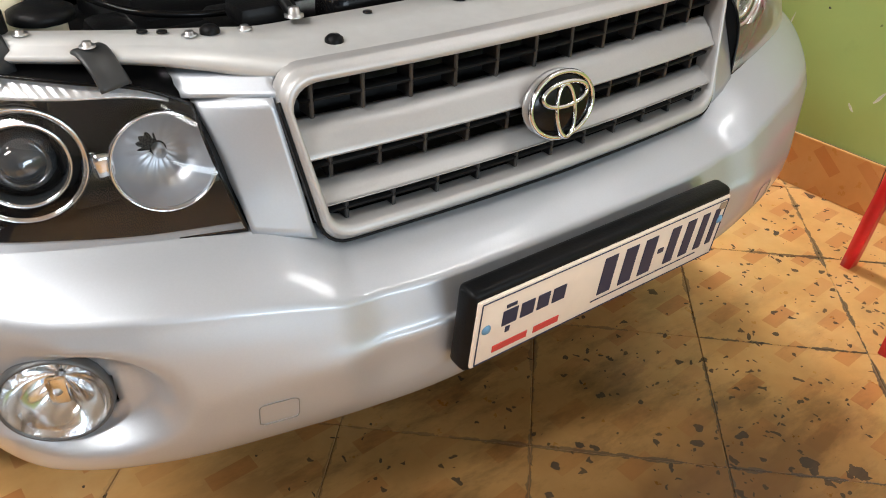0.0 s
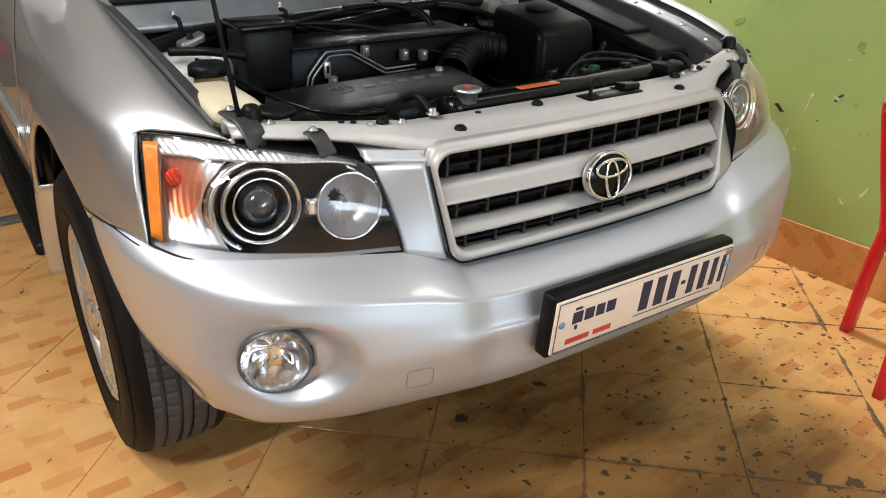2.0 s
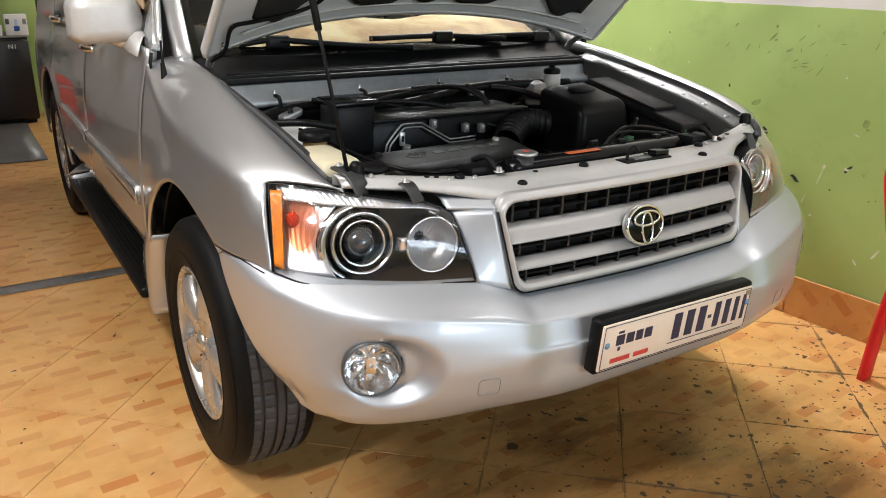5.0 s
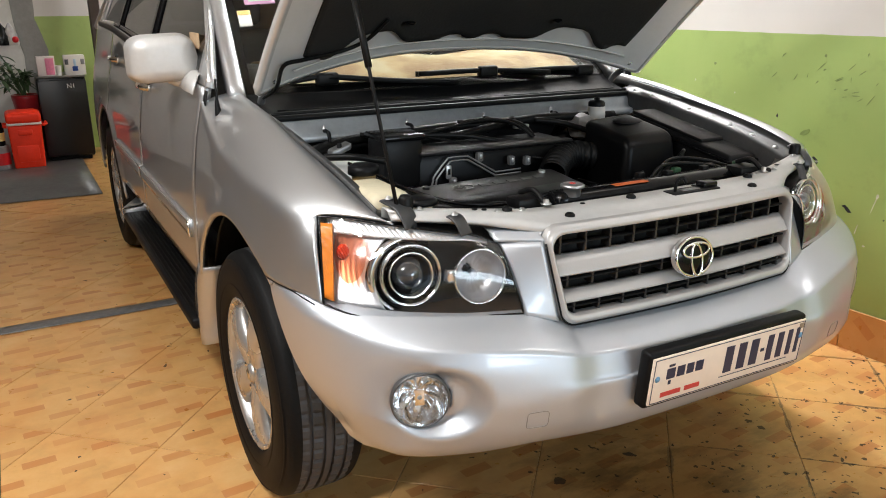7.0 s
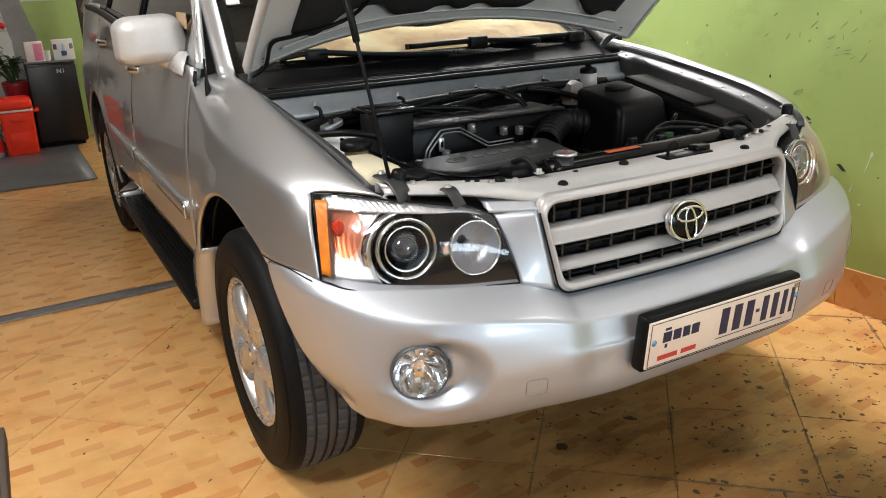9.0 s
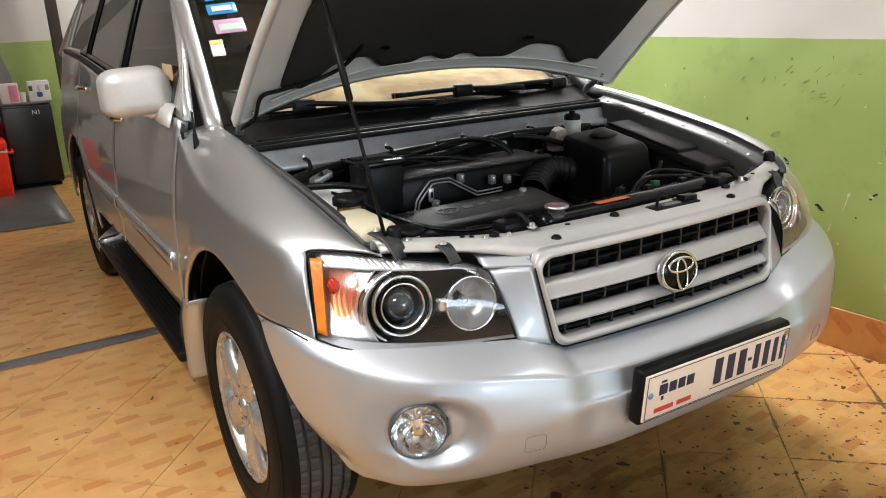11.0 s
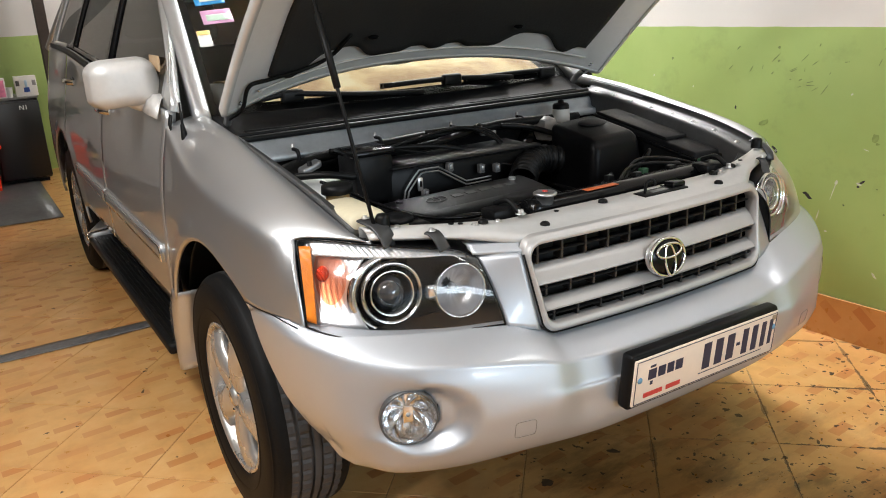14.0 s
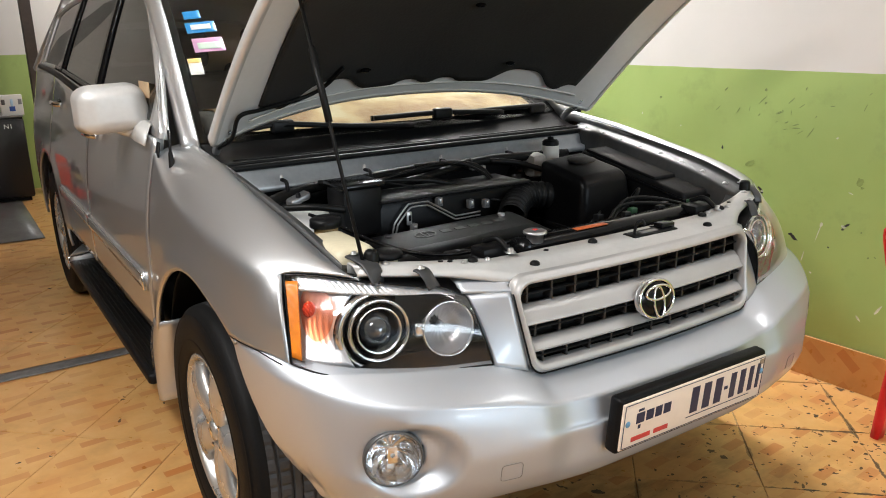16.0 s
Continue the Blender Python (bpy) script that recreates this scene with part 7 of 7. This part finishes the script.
tape = thing("floor_tape", "crinkled dark grey tape stuck across the tiles", "tape")
sheet("tape_strip", rows, TAPE, tape, "", 0.002, flip=True)

# dark post and patches of the back wall
bm = bm_new()
box(bm, -0.61, -0.52, 6.86, 6.95, 0, CEIL - 0.002, 0.006)
tagged(part("door_1", bm, DARK_WOOD), "dark brown timber post by the back wall", "structure", "", "structure")


def patch(name, pts, mat, label, y=None):
    """A thin irregular coat on the back wall (x, z outline in the room's axes)."""
    bm = bm_new()
    f = bm.faces.new([bm.verts.new((x, 0, z)) for x, z in pts])
    r = bmesh.ops.extrude_face_region(bm, geom=[f])
    for v in r["geom"]:
        if isinstance(v, bmesh.types.BMVert):
            v.co.y -= y
    ob = tagged(part(name, bm, mat), label, "structure", "", "structure")
    ob.matrix_world = ROOM @ Matrix.Translation((0, Y_BACK - 0.001, 0))
    return ob


CEMENT = worn("bare_cement", (0.27, 0.265, 0.25), 0.8, 0.0, 0.2, 4.0, 0.3, 40.0)
PLASTER = worn("pale_plaster", (0.62, 0.60, 0.56), 0.7, 0.0, 0.12, 2.5, 0.2, 30.0)
patch("trim", [(-4.6, 0.0), (-2.13, 0.0), (-2.12, 0.5), (-2.16, 0.85), (-2.19, 1.0), (-2.20, 1.3), (-2.18, 1.7), (-2.20, 2.4), (-2.25, 2.98), (-4.6, 2.98)], PLASTER, "pale plastered part of the back wall", 0.006)
# out of view: a dark panel added to darken what the doors mirror
patch("trim", [(-5.15, 0.0), (-3.45, 0.0), (-3.45, 2.98), (-5.15, 2.98)], worn("dark_reflected_brown", (0.055, 0.040, 0.030), 0.6, 0.0, 0.3, 1.5, 0.2, 20.0), "dark brown boarded end of the back wall", 0.012)
patch("trim", [(-2.24, 0.0), (-2.02, 0.0), (-1.99, 0.7), (-1.985, 0.95), (-2.01, 1.04), (-2.035, 1.14), (-2.06, 1.22), (-2.055, 1.30), (-2.05, 1.6), (-2.08, 2.2), (-2.22, 2.4), (-2.25, 1.5), (-2.235, 1.2), (-2.215, 1.02), (-2.19, 0.9), (-2.2, 0.5)], CEMENT, "bare cement patch on the back wall", 0.010)

# ---- tiles: floor laid on the diagonal, and a skirting along the wall ----
def tile_material(name, slant, front=True):
    """Orange-beige glazed tile with short brick-like dashes; dark chips, grime and painted shade gather by the car's
    nose.
    """
    m = material(name, (0.6, 0.36, 0.13), 0.3)
    n = Nodes(m)
    co = n.coords()
    world_pos = n.t.nodes.new("ShaderNodeNewGeometry").outputs["Position"]
    turn = n.t.nodes.new("ShaderNodeMapping")
    turn.inputs["Rotation"].default_value = (0, 0, radians(slant))
    n.link(co, turn.inputs["Vector"])
    sep = n.t.nodes.new("ShaderNodeSeparateXYZ")
    n.link(turn.outputs[0], sep.inputs[0])
    row = n.maths("FLOOR", n.maths("DIVIDE", sep.outputs[1], 0.094))
    fv = n.maths("FRACT", n.maths("DIVIDE", sep.outputs[1], 0.094))
    u = n.maths("ADD", n.maths("DIVIDE", sep.outputs[0], 0.2), n.maths("MULTIPLY", row, 0.5))
    fu = n.maths("FRACT", u)
    dash = n.maths("MULTIPLY", n.maths("LESS_THAN", fu, 0.48), n.maths("LESS_THAN", fv, 0.42))
    info = n.t.nodes.new("ShaderNodeObjectInfo").outputs["Random"]
    # each dash keeps its own strength
    cell = n.t.nodes.new("ShaderNodeCombineXYZ")
    n.link(n.maths("FLOOR", u), cell.inputs[0])
    n.link(row, cell.inputs[1])
    n.link(info, cell.inputs[2])
    white = n.t.nodes.new("ShaderNodeTexWhiteNoise")
    n.link(cell.outputs[0], white.inputs["Vector"])
    wear = n.noise(world_pos, 2.3, 4.0)
    strength = n.maths("MULTIPLY", dash, n.maths("MULTIPLY_ADD", white.outputs["Value"], 0.55, n.maths("MULTIPLY", wear, 0.55)))
    cloud, vein = n.noise(world_pos, 6.0, 6.0, 0.62), n.noise(world_pos, 22.0, 5.0, 0.6)
    base = n.ramp(cloud, [(0.28, (0.56, 0.300, 0.105)), (0.5, (0.75, 0.415, 0.145)), (0.75, (0.82, 0.52, 0.23))])
    base = n.mix(n.maths("MULTIPLY", vein, 0.35), base, (0.68, 0.42, 0.17))
    base = n.mix(n.maths("MINIMUM", strength, 0.9), base, (0.52, 0.175, 0.045))
    base = n.mix(n.maths("MULTIPLY", info, 0.16), base, (0.42, 0.24, 0.09))
    if front:
        # brown film of dirt and painted shade, then chips and spots, strongest towards the nose of the car
        w = n.t.nodes.new("ShaderNodeSeparateXYZ")
        n.link(world_pos, w.inputs[0])
        # dirt plus the bumper's soft shadow, put into the colour before the nose of the car
        dirt_and_shade = n.maths("SUBTRACT", 1.25, n.maths("SQRT", n.maths("ADD", n.maths("POWER", n.maths("DIVIDE", n.maths("SUBTRACT", w.outputs[0], 0.05), 0.85), 2.0), n.maths("POWER", n.maths("DIVIDE", n.maths("ADD", w.outputs[1], 0.02), 0.70), 2.0))))
        dirt_and_shade = n.maths("MINIMUM", n.maths("MAXIMUM", n.maths("MULTIPLY", dirt_and_shade, 1.6), 0.0), 1.0)
        tone = n.ramp(n.noise(world_pos, 4.2, 5.0, 0.6), [(0.45, (0, 0, 0)), (0.68, (1, 1, 1))])
        base = n.mix(n.maths("MULTIPLY", tone, 0.38), base, (0.66, 0.27, 0.075))
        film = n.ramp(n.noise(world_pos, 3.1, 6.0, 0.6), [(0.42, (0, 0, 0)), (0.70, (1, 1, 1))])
        base = n.mix(n.maths("MULTIPLY", film, n.maths("MULTIPLY_ADD", dirt_and_shade, 0.45, 0.18)), base, (0.29, 0.135, 0.034))
        smear = n.t.nodes.new("ShaderNodeMapping")
        smear.inputs["Rotation"].default_value = (0, 0, radians(28))
        smear.inputs["Scale"].default_value = (1.0, 2.6, 1.0)
        n.link(world_pos, smear.inputs["Vector"])
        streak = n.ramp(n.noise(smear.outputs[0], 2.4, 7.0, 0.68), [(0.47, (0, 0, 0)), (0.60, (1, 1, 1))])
        base = n.mix(n.maths("MULTIPLY", n.maths("MULTIPLY", streak, dirt_and_shade), 0.72), base, (0.085, 0.050, 0.022))
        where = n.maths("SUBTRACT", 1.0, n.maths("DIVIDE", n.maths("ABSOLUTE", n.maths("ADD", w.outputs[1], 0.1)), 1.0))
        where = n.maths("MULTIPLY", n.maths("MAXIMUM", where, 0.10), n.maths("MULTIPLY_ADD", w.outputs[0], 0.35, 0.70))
        # the browning fades to the right and front, where the floor is brighter
        shade_limit = n.maths("MINIMUM", n.maths("MAXIMUM", n.maths("MULTIPLY_ADD", w.outputs[0], -1.7, 1.50), 0.10), 1.0)
        shade_limit = n.maths("MINIMUM", shade_limit, n.maths("MAXIMUM", n.maths("MULTIPLY_ADD", w.outputs[1], 1.5, 1.1), 0.12))
        # grime here also carries the shade under the bumper
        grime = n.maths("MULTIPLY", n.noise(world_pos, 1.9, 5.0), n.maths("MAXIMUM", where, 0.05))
        base = n.mix(n.maths("MINIMUM", n.maths("MULTIPLY", n.maths("MULTIPLY", grime, shade_limit), 2.5), 0.92), base, (0.125, 0.056, 0.014))
        # black dirt along the joints
        own = n.t.nodes.new("ShaderNodeSeparateXYZ")
        n.link(co, own.inputs[0])
        rim = n.maths("MAXIMUM", n.maths("ABSOLUTE", own.outputs[0]), n.maths("ABSOLUTE", own.outputs[1]))
        rag = n.maths("MULTIPLY_ADD", n.noise(world_pos, 9.0, 5.0, 0.7), 0.050, 0.1715)
        joint = n.maths("MULTIPLY", n.maths("GREATER_THAN", rim, rag), n.maths("MINIMUM", n.maths("MULTIPLY", where, 1.1), 0.85))
        base = n.mix(joint, base, (0.05, 0.038, 0.028))
        warp = n.t.nodes.new("ShaderNodeTexNoise")
        warp.inputs["Scale"].default_value, warp.inputs["Detail"].default_value = 24.0, 3.0
        n.link(world_pos, warp.inputs["Vector"])
        bent = n.t.nodes.new("ShaderNodeVectorMath")
        bent.operation = "MULTIPLY_ADD"
        n.link(warp.outputs["Color"], bent.inputs[0])
        bent.inputs[1].default_value = (0.06, 0.06, 0.0)
        n.link(world_pos, bent.inputs[2])
        crowd = n.ramp(n.noise(world_pos, 2.7, 4.0, 0.6), [(0.36, (0.12, 0.12, 0.12)), (0.62, (1, 1, 1))])
        spots = None
        for scale, size, seed in ((15.0, 0.13, 0.0), (32.0, 0.19, 7.3), (62.0, 0.22, 3.1)):
            vo = n.t.nodes.new("ShaderNodeTexVoronoi")
            vo.inputs["Scale"].default_value = scale
            shift = n.t.nodes.new("ShaderNodeVectorMath")
            shift.operation = "ADD"
            n.link(bent.outputs[0], shift.inputs[0])
            shift.inputs[1].default_value = (seed, seed * 1.7, 0.0)
            n.link(shift.outputs[0], vo.inputs["Vector"])
            sc = n.t.nodes.new("ShaderNodeSeparateColor")
            n.link(vo.outputs["Color"], sc.inputs[0])
            pick = n.maths("LESS_THAN", sc.outputs[0], n.maths("MULTIPLY", n.maths("MULTIPLY", where, crowd), 0.46 if scale < 20 else 0.62))
            s_ = n.maths("MULTIPLY", pick, n.maths("LESS_THAN", vo.outputs["Distance"], n.maths("MULTIPLY", sc.outputs[1], size * 1.9)))
            spots = s_ if spots is None else n.maths("MAXIMUM", spots, s_)
        base = n.mix(n.maths("MULTIPLY", spots, n.maths("MULTIPLY_ADD", cloud, 0.6, 0.55)), base, (0.026, 0.019, 0.014))
        n.rough(n.maths("MULTIPLY_ADD", spots, 0.35, n.maths("MULTIPLY_ADD", vein, 0.22, 0.20)))
        n.bump(n.maths("SUBTRACT", n.maths("MULTIPLY", vein, 0.4), spots), 0.15, 0.003)
    else:
        base = n.mix(0.45, base, (0.50, 0.165, 0.032))
        n.rough(n.maths("MULTIPLY_ADD", vein, 0.2, 0.2))
    n.color(base)
    return m


T = 0.40
axis_a = radians(-42.3)          # one joint direction; the other is square to it
ea, eb = np.array((math.cos(axis_a), math.sin(axis_a))), np.array((-math.sin(axis_a), math.cos(axis_a)))
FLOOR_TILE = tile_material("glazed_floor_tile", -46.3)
bm = bm_new()
box(bm, -T / 2 + 0.0010, T / 2 - 0.0010, -T / 2 + 0.0010, T / 2 - 0.0010, -0.010, 0.0, 0.0010, seg=1)
tile_mesh = bpy.data.meshes.new("tile")
bm.to_mesh(tile_mesh)
bm.free()
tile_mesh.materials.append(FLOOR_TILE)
OFF_B, OFF_A = 0.186, 0.322       # joints: across eb at OFF_B + k T, across ea at OFF_A + k T
jig = random.Random(11)
inside = ROOM.inverted()
cells = []
for i in range(-30, 31):
    for j in range(-30, 31):
        p = ea * (OFF_A + (i + 0.5) * T) + eb * (OFF_B + (j + 0.5) * T)
        q = inside @ Vector((p[0], p[1], 0))
        if X_LEFT - 0.3 < q.x < 0.28 and -7.5 < q.y < Y_BACK + 0.28:
            near = math.hypot((p[0] + 0.5) / 1.3, p[1] - 1.6)
            cells.append((near, p[0], p[1]))
cells.sort()
for k, (_, x, y) in enumerate(cells[:300]):
    t = new("tile", tile_mesh)
    t.parent = floor
    t.matrix_parent_inverse = floor.matrix_world.inverted()
    t.matrix_basis = pose(x, y, jig.uniform(-0.0006, 0.0006), jig.uniform(-0.12, 0.12), jig.uniform(-0.12, 0.12), math.degrees(axis_a) + jig.uniform(-0.15, 0.15))
verts, faces = [], []
src = [tuple(v.co) for v in tile_mesh.vertices]
polys = [tuple(p.vertices) for p in tile_mesh.polygons]
for _, x, y in cells[300:]:
    b = len(verts)
    verts += [(x + ea[0] * u + eb[0] * v, y + ea[1] * u + eb[1] * v, w) for u, v, w in src]
    faces += [tuple(b + i for i in p) for p in polys]
far = tagged(link_mesh("far_tiles", verts, faces, FLOOR_TILE, None, "orange floor tiles further off", False), "", "", "", "stuff")
far.parent = floor
far.matrix_parent_inverse = floor.matrix_world.inverted()

# skirting tiles along the right-hand wall
SKIRT_TILE = tile_material("glazed_skirting_tile", 40.0, False)
bm = bm_new()
box(bm, -0.198, 0.198, 0.0, SKIRT - 0.003, -0.010, 0.0, 0.0015, seg=1)
skirt_mesh = bpy.data.meshes.new("skirting_tile")
bm.to_mesh(skirt_mesh)
bm.free()
skirt_mesh.materials.append(SKIRT_TILE)
board = structure("baseboard", (-0.008, 0.0, Y_FRONT, Y_BACK, 0.0, SKIRT - 0.004), worn("cement_bed", (0.10, 0.085, 0.06), 0.8), "orange tiled skirting along the wall")
k = 0
y = -2.86
while y < Y_BACK - 0.2:
    t = new("tile", skirt_mesh)
    t.parent = board
    # the tile's face looks to -x, its length runs along y
    t.matrix_basis = Matrix(((0, 0, -1, -0.0172), (-1, 0, 0, y), (0, 1, 0, 0.001), (0, 0, 0, 1)))
    y += 0.40
